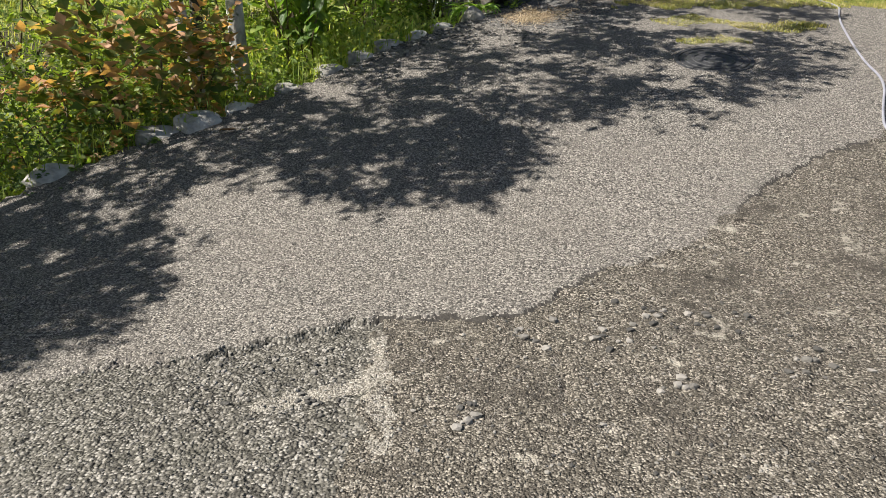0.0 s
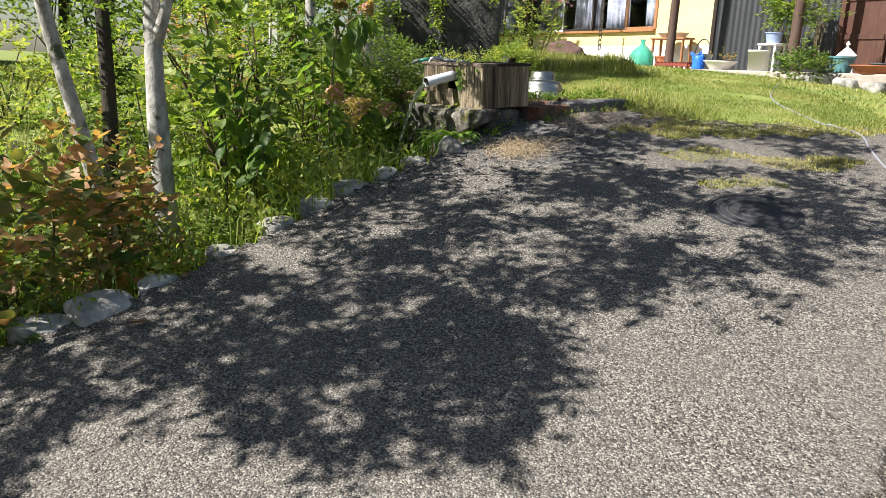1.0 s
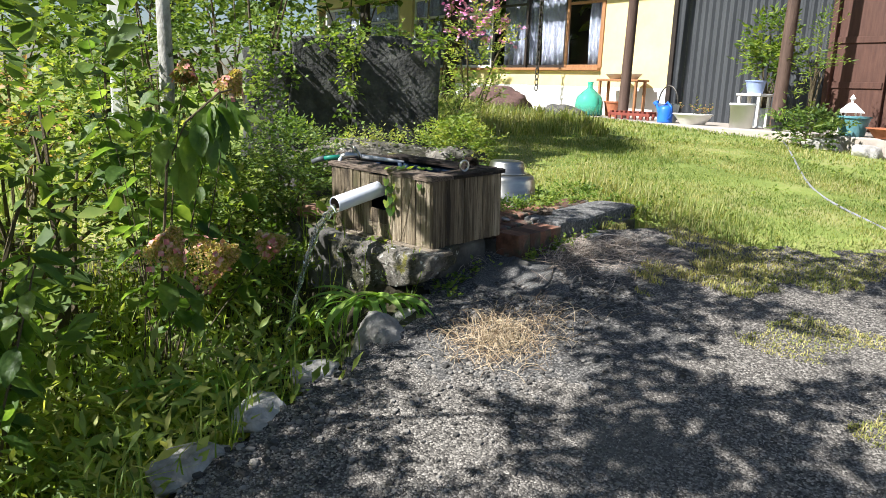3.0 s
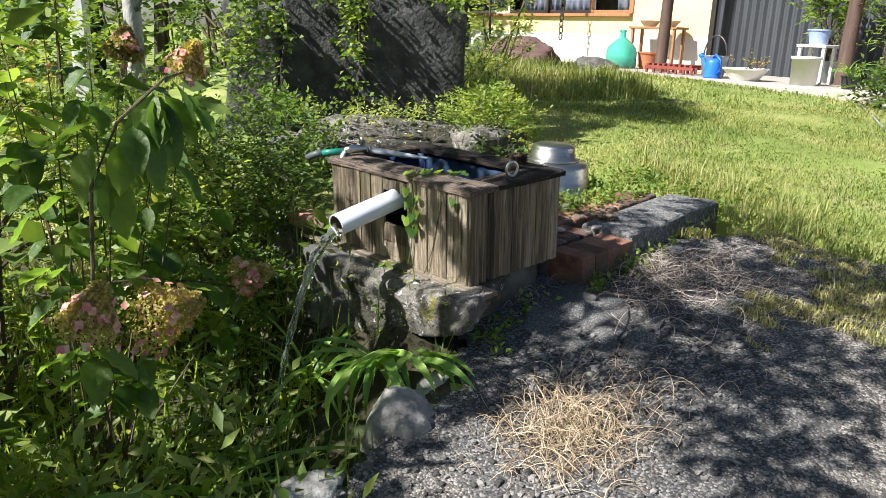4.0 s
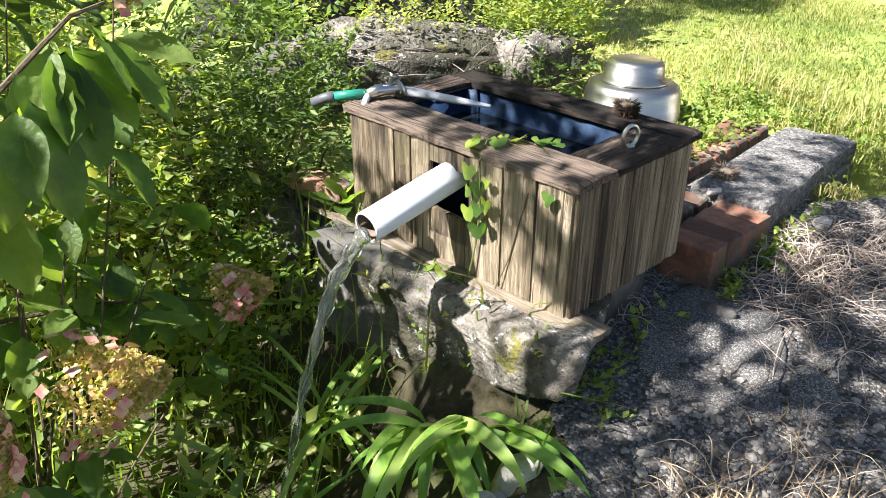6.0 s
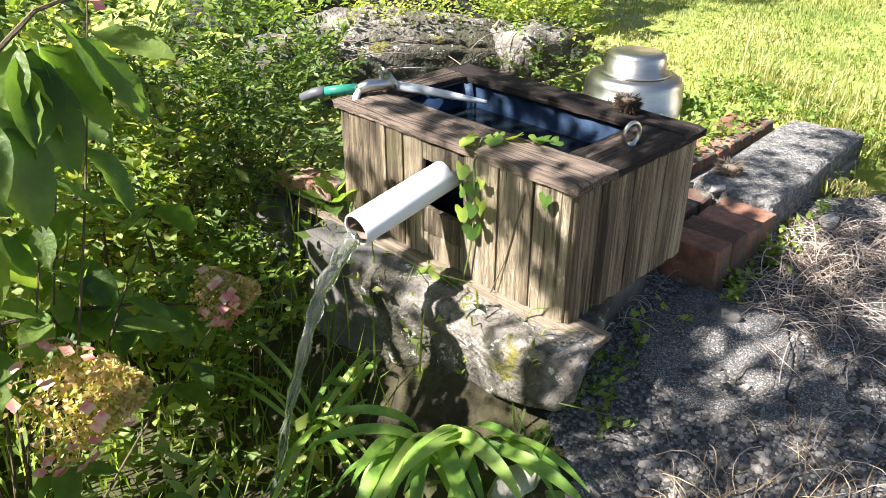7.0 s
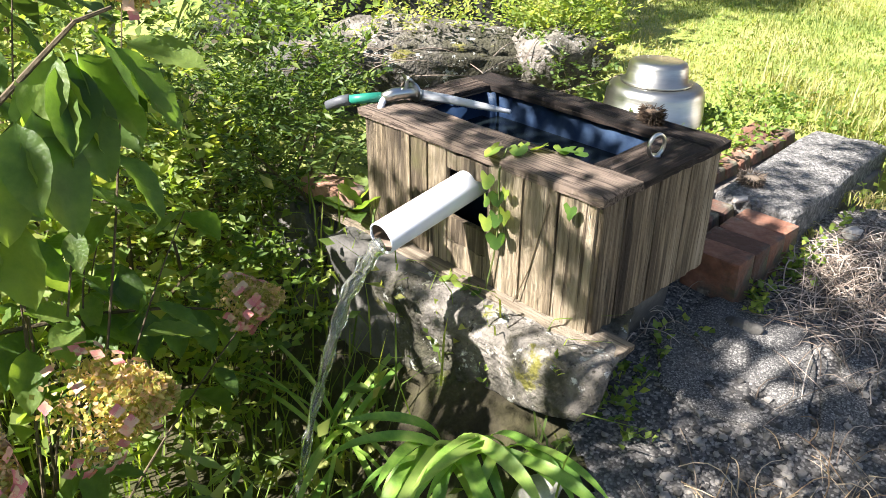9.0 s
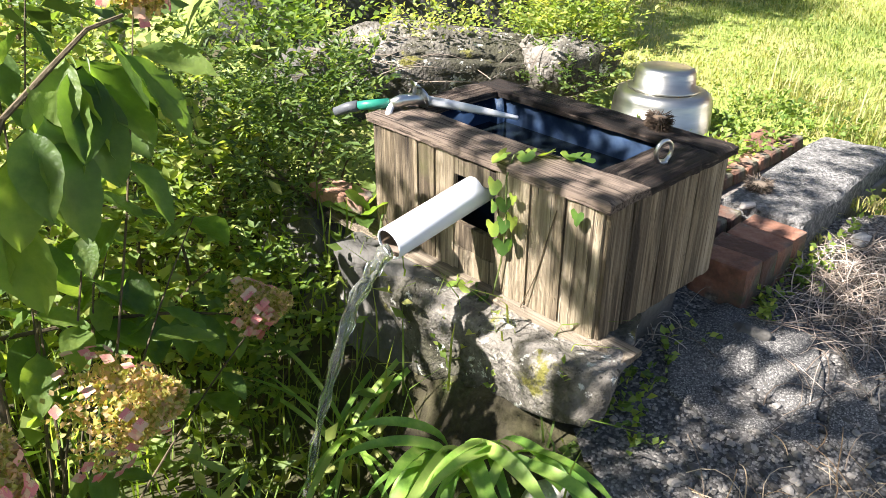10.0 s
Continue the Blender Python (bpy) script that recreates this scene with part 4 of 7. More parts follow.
# broken paving slabs in front of the step
SLABM = gravel_mat("slab_dark", [(0.035, 0.035, 0.036), (0.10, 0.098, 0.094), (0.15, 0.146, 0.138), (0.34, 0.33, 0.30)], (0.11, 0.107, 0.10), 0.0045, 0.4, 5, [(7, 0.62, (0.13, 0.12, 0.10), 0.08)])
for j, outline in enumerate((((0.88, 9.72), (0.78, 9.48), (0.86, 9.36), (1.02, 9.25), (1.13, 9.21), (1.27, 9.42), (1.37, 9.62), (1.15, 9.84)),
                             ((1.16, 9.215), (1.27, 9.17), (1.33, 9.2), (1.37, 9.32), (1.32, 9.41), (1.26, 9.37)), ((1.36, 9.43), (1.40, 9.36), (1.47, 9.45), (1.41, 9.55)))):
    cx, cy = np.mean(outline, axis=0)
    bm = bmesh.new()
    ring = []
    for (ax, ay), (bx, by) in zip(outline, outline[1:] + outline[:1]):
        for f in (0, 0.25, 0.5, 0.75):
            px, py = ax + (bx - ax) * f - cx, ay + (by - ay) * f - cy
            q = 1 + 0.09 * noise.noise(Vector((px * 17 + j, py * 17, 0)))
            ring.append((px * q, py * q))
    layers = [[bm.verts.new((px * f, py * f, float(slope(cx + px, cy + py) - slope(cx, cy)) + dz + 0.006 * noise.noise(Vector((px * 9 * f, py * 9 * f, j))))) for px, py in ring]
              for f, dz in ((0.99, -0.06), (1.0, 0.004), (0.99, 0.013), (0.95, 0.016), (0.6, 0.016), (0.3, 0.015))]
    for a, b in zip(layers, layers[1:]):
        for k in range(len(ring)):
            bm.faces.new((a[k], a[(k + 1) % len(ring)], b[(k + 1) % len(ring)], b[k]))
    bm.faces.new(layers[-1])
    bmesh.ops.recalc_face_normals(bm, faces=bm.faces[:])
    single("paving_piece", bm, SLABM, "broken dark piece of asphalt paving", "paving", pose(cx, cy, float(slope(cx, cy))), "broken paving pieces", smooth=True)
stone("stone", (1.13, 9.64, float(slope(1.13, 9.64)) + 0.045), (0.13, 0.06, 0.05), 95, ROCK_DARK, "small dark stone on the broken paving", -30, sub=3)
# manhole cover
IRON = mat("cast_iron", [(0.03, 0.03, 0.032), (0.075, 0.075, 0.078)], 20, 0.6, 0.3, 60, metal=0.3)
mh = thing("manhole_cover", pose(2.36, 7.12, float(slope(2.36, 7.12)) + 0.006, 13.5, -4.5, 0), "round cast iron manhole cover flush with the asphalt", "manhole cover")
part("plate", lathe([(0, 0.004), (0.30, 0.004), (0.302, 0.0), (0.302, -0.03)], 48), IRON, mh)
part("collar", lathe([(0.312, -0.03), (0.312, 0.005), (0.345, 0.005), (0.35, -0.03)], 48), IRON, mh)
for r_ in (0.1, 0.18, 0.25):
    part("ridge", tube([(r_ * math.cos(a), r_ * math.sin(a), 0.004) for a in np.linspace(0, 2 * math.pi, 32, endpoint=False)], 0.006, 6, closed=True), IRON, mh)
# hose across the drive
HOSE_GREY = mat("hose_grey", [(0.2, 0.2, 0.23), (0.3, 0.3, 0.34)], 8, 0.45)
hp = [Vector(p) for p in ((6.2, 14.9), (5.88, 14.3), (4.61, 12.0), (4.22, 11.1), (4.16, 10.2), (4.2, 9.6), (4.34, 9.24), (4.12, 8.75), (3.93, 8.2), (3.63, 7.03), (3.59, 6.5), (3.27, 5.85), (3.12, 5.46), (3.3, 5.1), (4.2, 4.7), (5.2, 4.4))]
for _ in range(3):
    hp = [hp[0]] + [a.lerp(b, f) for a, b in zip(hp, hp[1:]) for f in (0.25, 0.75)] + [hp[-1]]
single("garden_hose", tube([(x, y, float(slope(x, y)) + (0.011 if y < 9.7 else -0.005)) for x, y in hp], 0.010, 8), HOSE_GREY, "pale grey garden hose lying across lawn and drive", "hose", smooth=True)

# loose stones and rubble on the drive
rng = np.random.default_rng(7)


def scatter_stones(name, centres, material, label):
    bm = bmesh.new()
    bank = []
    for j in range(6):
        b = boulder(1, 0.8, 0.55, 200 + j, 0.2, 1)
        me = bpy.data.meshes.new("tmp")
        b.to_mesh(me)
        b.free()
        co = np.array([v.co[:] for v in me.vertices])
        fa = [tuple(p.vertices) for p in me.polygons]
        bank.append((co, fa))
        bpy.data.meshes.remove(me)
    bm.free()
    VV, FF, n0 = [], [], 0
    for x, y, s_ in centres:
        co, fa = bank[rng.integers(6)]
        a = rng.uniform(0, 6.28)
        R = np.array([[math.cos(a), -math.sin(a), 0], [math.sin(a), math.cos(a), 0], [0, 0, 1]])
        c = (co * s_) @ R.T + np.array([x, y, float(drive_height(np.array([x]), np.array([y]))[0]) + s_ * 0.16])
        VV.append(c)
        FF += [tuple(i + n0 for i in f) for f in fa]
        n0 += len(co)
    me = bpy.data.meshes.new(name)
    me.from_pydata(np.concatenate(VV).tolist(), [], FF)
    me.materials.append(material)
    return single(name, me, None, label, "stones", kind="stuff")


PEBBLE = mat("pebble", [(0.06, 0.057, 0.052), (0.13, 0.122, 0.108), (0.26, 0.242, 0.215)], 3, 0.9, 0.4, 60, island=0.9)
cs = []
for _ in range(520):
    cs.append((rng.normal(1.05, 0.42), rng.normal(8.95, 0.33), rng.uniform(0.008, 0.03)))
for _ in range(330):
    x = rng.uniform(0.62, 1.75)
    cs.append((x, rng.normal(9.18, 0.1) + 0.25 * max(0, x - 1.3), 0.008 + 0.03 * rng.uniform(0, 1) ** 2))
for _ in range(500):
    cs.append((rng.normal(0.35, 0.5), rng.normal(8.35, 0.3), rng.uniform(0.008, 0.035)))
for _ in range(260):
    k_ = rng.uniform(0, 1)
    cs.append((-0.95 + 0.9 * k_ + rng.normal(0, 0.14), 7.55 + 1.1 * k_ + rng.normal(-0.1, 0.12), rng.uniform(0.01, 0.05)))
for _ in range(420):
    x = rng.uniform(-1.8, 2.6)
    cs.append((x, rng.uniform(1.8, 3.3 + max(0, x - 0.4) * 0.7), rng.uniform(0.006, 0.022)))
for x0, y0 in ((0.47, 3.05), (1.0, 3.2), (0.85, 2.95), (1.3, 3.1), (1.55, 2.7), (1.0, 2.6), (0.2, 2.4)):
    for _ in range(9):
        cs.append((x0 + rng.normal(0, 0.06), y0 + rng.normal(0, 0.06), rng.uniform(0.015, 0.045)))
for _ in range(200):
    cs.append((rng.uniform(-2, 4), rng.uniform(3.5, 8), rng.uniform(0.006, 0.016)))
for _ in range(2600):
    cs.append((rng.uniform(-1.9, 3.2), 1.9 + 3.9 * rng.uniform(0, 1) ** 1.3, 0.005 + 0.012 * rng.uniform(0, 1) ** 2))
for _ in range(100):
    cs.append((rng.uniform(-0.9, -0.3), rng.uniform(2.55, 3.05), rng.uniform(0.01, 0.03)))
xy = np.array(cs)
ok = on_drive(xy[:, 0], xy[:, 1])
scatter_stones("gravel", [c for c, o in zip(cs, ok) if o], PEBBLE, "loose grey stones and asphalt crumbs on the drive")
# ---- the house beyond the lawn ----
H = Matrix(((0.45, 0.893, 0, 0), (-0.893, 0.45, 0, 0), (0, 0, 1, 0), (0, 0, 0, 1)))
YELLOW = mat("plaster_yellow", [(0.62, 0.50, 0.24), (0.72, 0.59, 0.31)], 2, 0.9, 0.15, 60)
PALE_WALL = mat("plaster_white", [(0.6, 0.58, 0.54), (0.72, 0.70, 0.66)], 2, 0.9, 0.15, 60)
SHEET = mat("sheet_dark", [(0.03, 0.033, 0.038), (0.06, 0.065, 0.07)], 3, 0.55, stretch=(1, 1, 0.2))
DOORWOOD = mat("door_brown", [(0.055, 0.022, 0.014), (0.10, 0.045, 0.03)], 4, 0.6, 0.2, 40, stretch=(6, 6, 0.6))
TIMBER = mat("timber_orange", [(0.24, 0.11, 0.045), (0.36, 0.18, 0.08)], 4, 0.7, 0.2, 40, stretch=(6, 6, 0.6))
FRAME_DARK = mat("sash_dark", [(0.02, 0.016, 0.014), (0.04, 0.03, 0.026)], 6, 0.45)
POSTWOOD = mat("post_wood", [(0.06, 0.035, 0.025), (0.12, 0.075, 0.055)], 5, 0.75, 0.4, 40, stretch=(6, 6, 0.5))
SLABC = mat("veranda_concrete", [(0.30, 0.26, 0.22), (0.45, 0.40, 0.35)], 4, 0.9, 0.3, 50)
# white cloth darkened to grey-blue: shade behind the glass put into the colour
CURTAIN = mat("curtain_dimmed", [(0.13, 0.14, 0.175), (0.22, 0.235, 0.28)], 6, 0.9, translucent=0.0)
# near-black for the unlit room; its dimness lies in the colour
ROOM = mat("room_dimmed", [(0.04, 0.037, 0.033), (0.06, 0.055, 0.05)], 2, 0.9)
TERRA = mat("terracotta", [(0.33, 0.11, 0.05), (0.45, 0.17, 0.08)], 8, 0.8, 0.2)
WHITE = mat("white_plastic", [(0.7, 0.69, 0.66), (0.8, 0.79, 0.77)], 5, 0.5)
BLUE = mat("blue_plastic", [(0.02, 0.12, 0.6), (0.04, 0.2, 0.75)], 5, 0.4)
BLUEGREEN = mat("glaze_bluegreen", [(0.08, 0.2, 0.24), (0.14, 0.3, 0.33)], 6, 0.3)
BLUEGLAZE = mat("glaze_blue", [(0.25, 0.32, 0.55), (0.35, 0.42, 0.62)], 6, 0.3)
BLACKP = mat("black_pot", [(0.02, 0.02, 0.022), (0.04, 0.04, 0.045)], 6, 0.5)
REDBROWN = mat("red_crate", [(0.16, 0.035, 0.025), (0.24, 0.06, 0.04)], 6, 0.6)
GALV = mat("galvanised", [(0.28, 0.33, 0.36), (0.42, 0.47, 0.5)], 9, 0.45, metal=0.6)
JUG = bpy.data.materials.new("glass_green")
JUG.use_nodes = True
jb = JUG.node_tree.nodes["Principled BSDF"]
jb.inputs["Base Color"].default_value, jb.inputs["Roughness"].default_value = (0.25, 0.75, 0.62, 1), 0.08
jb.inputs["Transmission Weight"].default_value, jb.inputs["IOR"].default_value = 0.75, 1.3
GLASS = bpy.data.materials.new("window_glass")
GLASS.use_nodes = True
gb = GLASS.node_tree.nodes["Principled BSDF"]
gb.inputs["Base Color"].default_value, gb.inputs["Roughness"].default_value = (0.95, 0.97, 1, 1), 0.02
gb.inputs["Transmission Weight"].default_value, gb.inputs["IOR"].default_value = 1.0, 1.25


def hbox(s0, s1, y0, y1, z0, z1, bevel=0.005):
    return boxed(s1 - s0, y1 - y0, z1 - z0, Matrix.Translation(((s0 + s1) / 2, (y0 + y1) / 2, (z0 + z1) / 2)), bevel)


house = thing("house", H, "single-storey house with yellow plaster, dark metal cladding and brown wooden doors", "house")
WY = 14.6
for nm, a, b, z0, z1, mt, lb in (("wall", -16.32, -14.34, 2.62, 5.9, YELLOW, "yellow plaster wall"), ("wall", -30.0, -16.32, 2.62, 2.96, YELLOW, "yellow plaster wall"),
                                 ("wall", -30.0, -16.32, 5.0, 5.9, YELLOW, "yellow plaster wall"), ("wall", -24.6, -23.9, 2.96, 5.0, YELLOW, "yellow plaster wall"), ("base", -30.0, -14.34, 1.5, 2.62, PALE_WALL, "white base wall")):
    part(nm, hbox(a, b, WY, WY + 0.18, z0, z1), mt, house, lb)
# corrugated cladding
bm = bmesh.new()
n = 84
cols = []
for j in range(n + 1):
    s_ = -14.34 + (3.14) * j / n
    yy = WY - 0.03 + 0.022 * (1 if (j // 2) % 2 else -1) - 0.05
    cols.append((bm.verts.new((s_, yy, 2.0)), bm.verts.new((s_, yy, 5.9))))
for a, b in zip(cols, cols[1:]):
    bm.faces.new((a[0], b[0], b[1], a[1]))
cl = part("cladding", bm, SHEET, house, "dark corrugated metal cladding")
cl.modifiers.new("thick", "SOLIDIFY").thickness = 0.02
part("wall", hbox(-14.34, -11.2, WY + 0.03, WY + 0.18, 2.0, 5.9), SHEET, house)
# wooden doors
for j, (a, b) in enumerate(((-11.2, -10.36), (-10.3, -9.3), (-9.25, -8.2), (-8.15, -7.1))):
    d_ = part("door", hbox(a, b, WY - 0.02, WY + 0.05, 2.05, 5.0), DOORWOOD, house, "brown boarded wooden door")
    for z in (2.12, 2.75, 3.45, 4.15, 4.9):
        part("rail", hbox(a + 0.02, b - 0.02, WY - 0.045, WY - 0.022, z - 0.05, z + 0.05), DOORWOOD, d_)
part("lintel", hbox(-11.2, -7.0, WY - 0.06, WY + 0.1, 5.0, 5.9), DOORWOOD, house, "brown wooden lintel")
part("corner_board", hbox(-11.27, -11.18, WY - 0.12, WY + 0.1, 2.0, 5.9), DOORWOOD, house)
part("corner_board", hbox(-14.40, -14.30, WY - 0.14, WY - 0.003, 2.05, 5.9), FRAME_DARK, house)
part("wall", hbox(-7.05, -2, WY, WY + 0.2, 1.5, 5.9), PALE_WALL, house)
part("wall", hbox(-11.17, -7.05, WY + 0.055, WY + 0.2, 1.5, 5.0), DOORWOOD, house)
# roof, eaves and inner back wall
part("roof", boxed(29.5, 7.4, 0.14, pose(-16.25, WY + 2.3, 7.35, 23, 0, 0), 0.01), FRAME_DARK, house, "dark pitched roof")
part("roof", boxed(29.5, 7.4, 0.14, pose(-16.25, WY + 9.0, 7.35, -23, 0, 0), 0.01), FRAME_DARK, house, "dark pitched roof")
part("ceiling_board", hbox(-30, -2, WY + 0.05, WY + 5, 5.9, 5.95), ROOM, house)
part("inner_wall", hbox(-30, -14.5, WY + 3.0, WY + 3.2, 1.5, 5.9), ROOM, house, "room wall with indoor dimness in its colour")
part("inner_floor", hbox(-30, -14.5, WY + 0.2, WY + 3.0, 2.4, 2.6), TIMBER, house)
part("end_wall", hbox(-30.2, -30, WY, WY + 5, 1.5, 5.9), YELLOW, house)
# windows
win = thing("window_1", H, "window with dark sashes and white curtains behind the glass", "window", kind="structure")


def sash(parent, a, b, z0, z1, mt, y, rails=()):
    w = 0.07
    for q in ((a, a + w, z0, z1), (b - w, b, z0, z1), (a + w, b - w, z0, z0 + w), (a + w, b - w, z1 - w, z1)):
        part("sash_bar", hbox(q[0], q[1], y, y + 0.05, q[2], q[3]), mt, parent)
    for r_ in rails:
        part("sash_bar", hbox(a + w, b - w, y + 0.005, y + 0.045, r_ - 0.03, r_ + 0.03), mt, parent)
    pane = part("pane", hbox(a + w, b - w, y + 0.02, y + 0.026, z0 + w, z1 - w, 0), GLASS, parent)
    pane.visible_shadow = False


sash(win, -20.1, -18.78, 3.02, 4.95, FRAME_DARK, WY + 0.01, (4.5,))
sash(win, -18.84, -17.5, 3.02, 4.95, FRAME_DARK, WY + 0.07, ())
sash(win, -17.47, -16.36, 3.02, 4.95, TIMBER, WY + 0.02, (4.42,))
sash(win, -23.8, -22.0, 3.02, 4.95, PALE_WALL, WY + 0.02, (4.4,))
sash(win, -21.96, -20.14, 3.02, 4.95, PALE_WALL, WY + 0.05, (4.4,))
sash(win, -29.5, -27.2, 3.02, 4.95, PALE_WALL, WY + 0.02, (4.4,))
sash(win, -27.1, -24.7, 3.02, 4.95, PALE_WALL, WY + 0.05, (4.4,))
part("window_sill", hbox(-30, -16.3, WY - 0.1, WY + 0.17, 2.96, 3.02), TIMBER, win, "orange-brown wooden sill")
part("jamb", hbox(-16.36, -16.28, WY - 0.03, WY + 0.17, 3.02, 5.0), TIMBER, win)


def curtain(a, b, z0, z1, y, seed):
    bm = bmesh.new()
    cols = []
    m_ = int((b - a) * 40)
    for j in range(m_ + 1):
        s_ = a + (b - a) * j / m_
        cols.append([bm.verts.new((s_ + 0.03 * math.sin(z * 2 + seed), y + 0.03 * math.sin(j * 0.9 + seed) + 0.012 * math.sin(j * 2.3), z)) for z in np.linspace(z0, z1, 5)])
    for p, q in zip(cols, cols[1:]):
        for j in range(4):
            bm.faces.new((p[j], q[j], q[j + 1], p[j + 1]))
    ob = single("curtain", bm, CURTAIN, "white gathered curtain behind the window, indoor shade in its colour", "curtain", H, "curtains", smooth=True)
    ob.modifiers.new("thick", "SOLIDIFY").thickness = 0.004


curtain(-20.0, -18.7, 3.06, 5.0, WY + 0.3, 1)
curtain(-18.55, -17.6, 3.06, 5.0, WY + 0.28, 2)
curtain(-16.95, -16.42, 3.06, 5.0, WY + 0.25, 3)
curtain(-23.7, -20.4, 3.06, 5.0, WY + 0.3, 4)
curtain(-29.3, -25.0, 3.06, 5.0, WY + 0.3, 5)
single("veranda", hbox(-22, -2, 12.15, WY, 1.5, 2.03, 0.02), SLABC, "pale concrete terrace along the house front", "terrace", H, kind="structure")
for s_ in (-14.33, -11.22):
    single("veranda_post", lathe([(0.11, 0), (0.1, 0.03), (0.09, 1.5), (0.085, 4.0)], 14), POSTWOOD, "round dark wooden veranda post", "post", H @ pose(s_, 13.2, 2.03, 0.0, 1.0, 0), "veranda posts", smooth=True)
single("veranda_beam", hbox(-22, -6, 13.1, 13.3, 5.75, 5.97), POSTWOOD, "dark wooden veranda beam", "beam", H)
# rain chain
ch = thing("rain_chain", H @ pose(-17.55, 13.9, 0), "dark metal rain chain hanging by the window", "chain")
CHAINM = mat("chain_dark", [(0.05, 0.045, 0.04), (0.1, 0.09, 0.08)], 9, 0.5, metal=0.6)
lk = bm_mesh("link", tube([(0.045 * math.cos(a), 0, 0.075 * math.sin(a)) for a in np.linspace(0, 2 * math.pi, 12, endpoint=False)], 0.014, 6, closed=True), CHAINM)
for j in range(28):
    o = part("link", lk, None, ch)
    o.matrix_basis = pose(0, 0, 2.55 + j * 0.12, 0, 0, 90 * (j % 2))

# ---- pots and clutter on the terrace ----


def hp_(s_, y, z=2.03, rz=0):
    return H @ pose(s_, y, z, 0, 0, rz)


def pot(name, m, r, h, mt, label, lip=1.08, taper=0.75, soil=True):
    th = thing(name, m, label, "pot")
    part("body", lathe([(0, 0), (r * taper, 0), (r, h * 0.9), (r * lip, h * 0.9), (r * lip, h), (r * 0.9, h), (r * 0.86, h * 0.8), (0, h * 0.8)], 28), mt, th, smooth=True).modifiers.new("edge", "EDGE_SPLIT").split_angle = radians(35)
    if soil:
        part("soil", lathe([(0, h * 0.86), (r * 0.86, h * 0.83)], 20), SOIL, th)
    return th


single("glass_demijohn", lathe([(0, 0.0), (0.25, 0.0), (0.275, 0.03), (0.275, 0.26), (0.25, 0.36), (0.15, 0.46), (0.06, 0.53), (0.05, 0.62), (0.065, 0.64), (0.065, 0.66), (0.045, 0.66), (0.04, 0.53), (0.14, 0.44), (0.24, 0.35), (0.262, 0.26), (0.262, 0.04), (0, 0.02)], 36), JUG, "large green glass demijohn on the terrace", "jug", hp_(-15.4, 13.4), smooth=True)
pot("terracotta_pot", hp_(-15.1, 13.8), 0.2, 0.3, TERRA, "terracotta pot on the terrace by the wall")
bench = thing("bench", hp_(-15.3, 14.2), "low wooden bench carrying bowls", "bench")
part("top", boxed(1.1, 0.35, 0.04, Matrix.Translation((0, 0, 0.72)), 0.005), TIMBER, bench)
for x in (-0.48, 0.48):
    for y in (-0.13, 0.13):
        part("leg", boxed(0.05, 0.05, 0.7, Matrix.Translation((x, y, 0.35)), 0.004), TIMBER, bench)
for x in (-0.2, 0.25):
    single("bowl", lathe([(0, 0), (0.1, 0), (0.2, 0.11), (0.21, 0.11), (0.19, 0.1), (0, 0.03)], 24), WHITE, "pale bowl standing on the bench", "bowl", hp_(-15.3 + x, 14.2, 2.77), "bowls on the bench", smooth=True)
rack = thing("red_crate", hp_(-13.75, 12.95), "flat red-brown slatted crate on the terrace", "crate")
for x in np.linspace(-0.42, 0.42, 9):
    part("slat", boxed(0.05, 0.5, 0.03, Matrix.Translation((x, 0, 0.13)), 0.003), REDBROWN, rack)
for y in (-0.24, 0.24):
    part("rail", boxed(0.95, 0.03, 0.05, Matrix.Translation((0, y, 0.09)), 0.003), REDBROWN, rack)
    for x in np.linspace(-0.44, 0.44, 7):
        part("foot", boxed(0.04, 0.03, 0.07, Matrix.Translation((x, y, 0.035)), 0.003), REDBROWN, rack)
can = thing("galvanised_bucket", hp_(-12.95, 12.75), "grey metal bucket with a raised loop handle", "bucket")
part("body", lathe([(0, 0), (0.15, 0), (0.2, 0.3), (0.21, 0.31), (0.19, 0.31), (0.14, 0.02), (0, 0.02)], 28), GALV, can, smooth=True)
part("handle", tube([(0.2 * math.cos(a), 0, 0.3 + 0.3 * math.sin(a)) for a in np.linspace(0, math.pi, 16)], 0.012, 8), CHAINM, can)
wc = thing("watering_can", hp_(-12.72, 12.42, 2.03, -25), "bright blue plastic watering can", "watering can")
part("body", lathe([(0, 0), (0.12, 0), (0.125, 0.02), (0.115, 0.22), (0.10, 0.26), (0.05, 0.28), (0.05, 0.27), (0, 0.27)], 24), BLUE, wc, smooth=True)
part("spout", tube([(-0.1, 0, 0.05), (-0.2, 0, 0.14), (-0.34, 0, 0.28)], [0.035, 0.028, 0.02], 10), BLUE, wc, smooth=True)
part("rose", lathe([(0, 0), (0.03, 0), (0.05, 0.05), (0, 0.055)], 16), BLUE, wc).matrix_basis = pose(-0.34, 0, 0.28, 0, -45, 0)
part("handle", tube([(0.11, 0, 0.06), (0.21, 0, 0.12), (0.2, 0, 0.26), (0.05, 0, 0.33), (-0.05, 0, 0.27)], 0.016, 8), BLUE, wc, smooth=True)
pot("white_bowl_planter", hp_(-12.2, 12.45), 0.3, 0.17, WHITE, "wide white bowl planter with small succulents", 1.05, 0.6)
stool = thing("stool", hp_(-11.55, 13.05), "small white stool carrying a blue pot", "stool")
part("seat", boxed(0.42, 0.34, 0.04, Matrix.Translation((0, 0, 0.5)), 0.006), WHITE, stool)
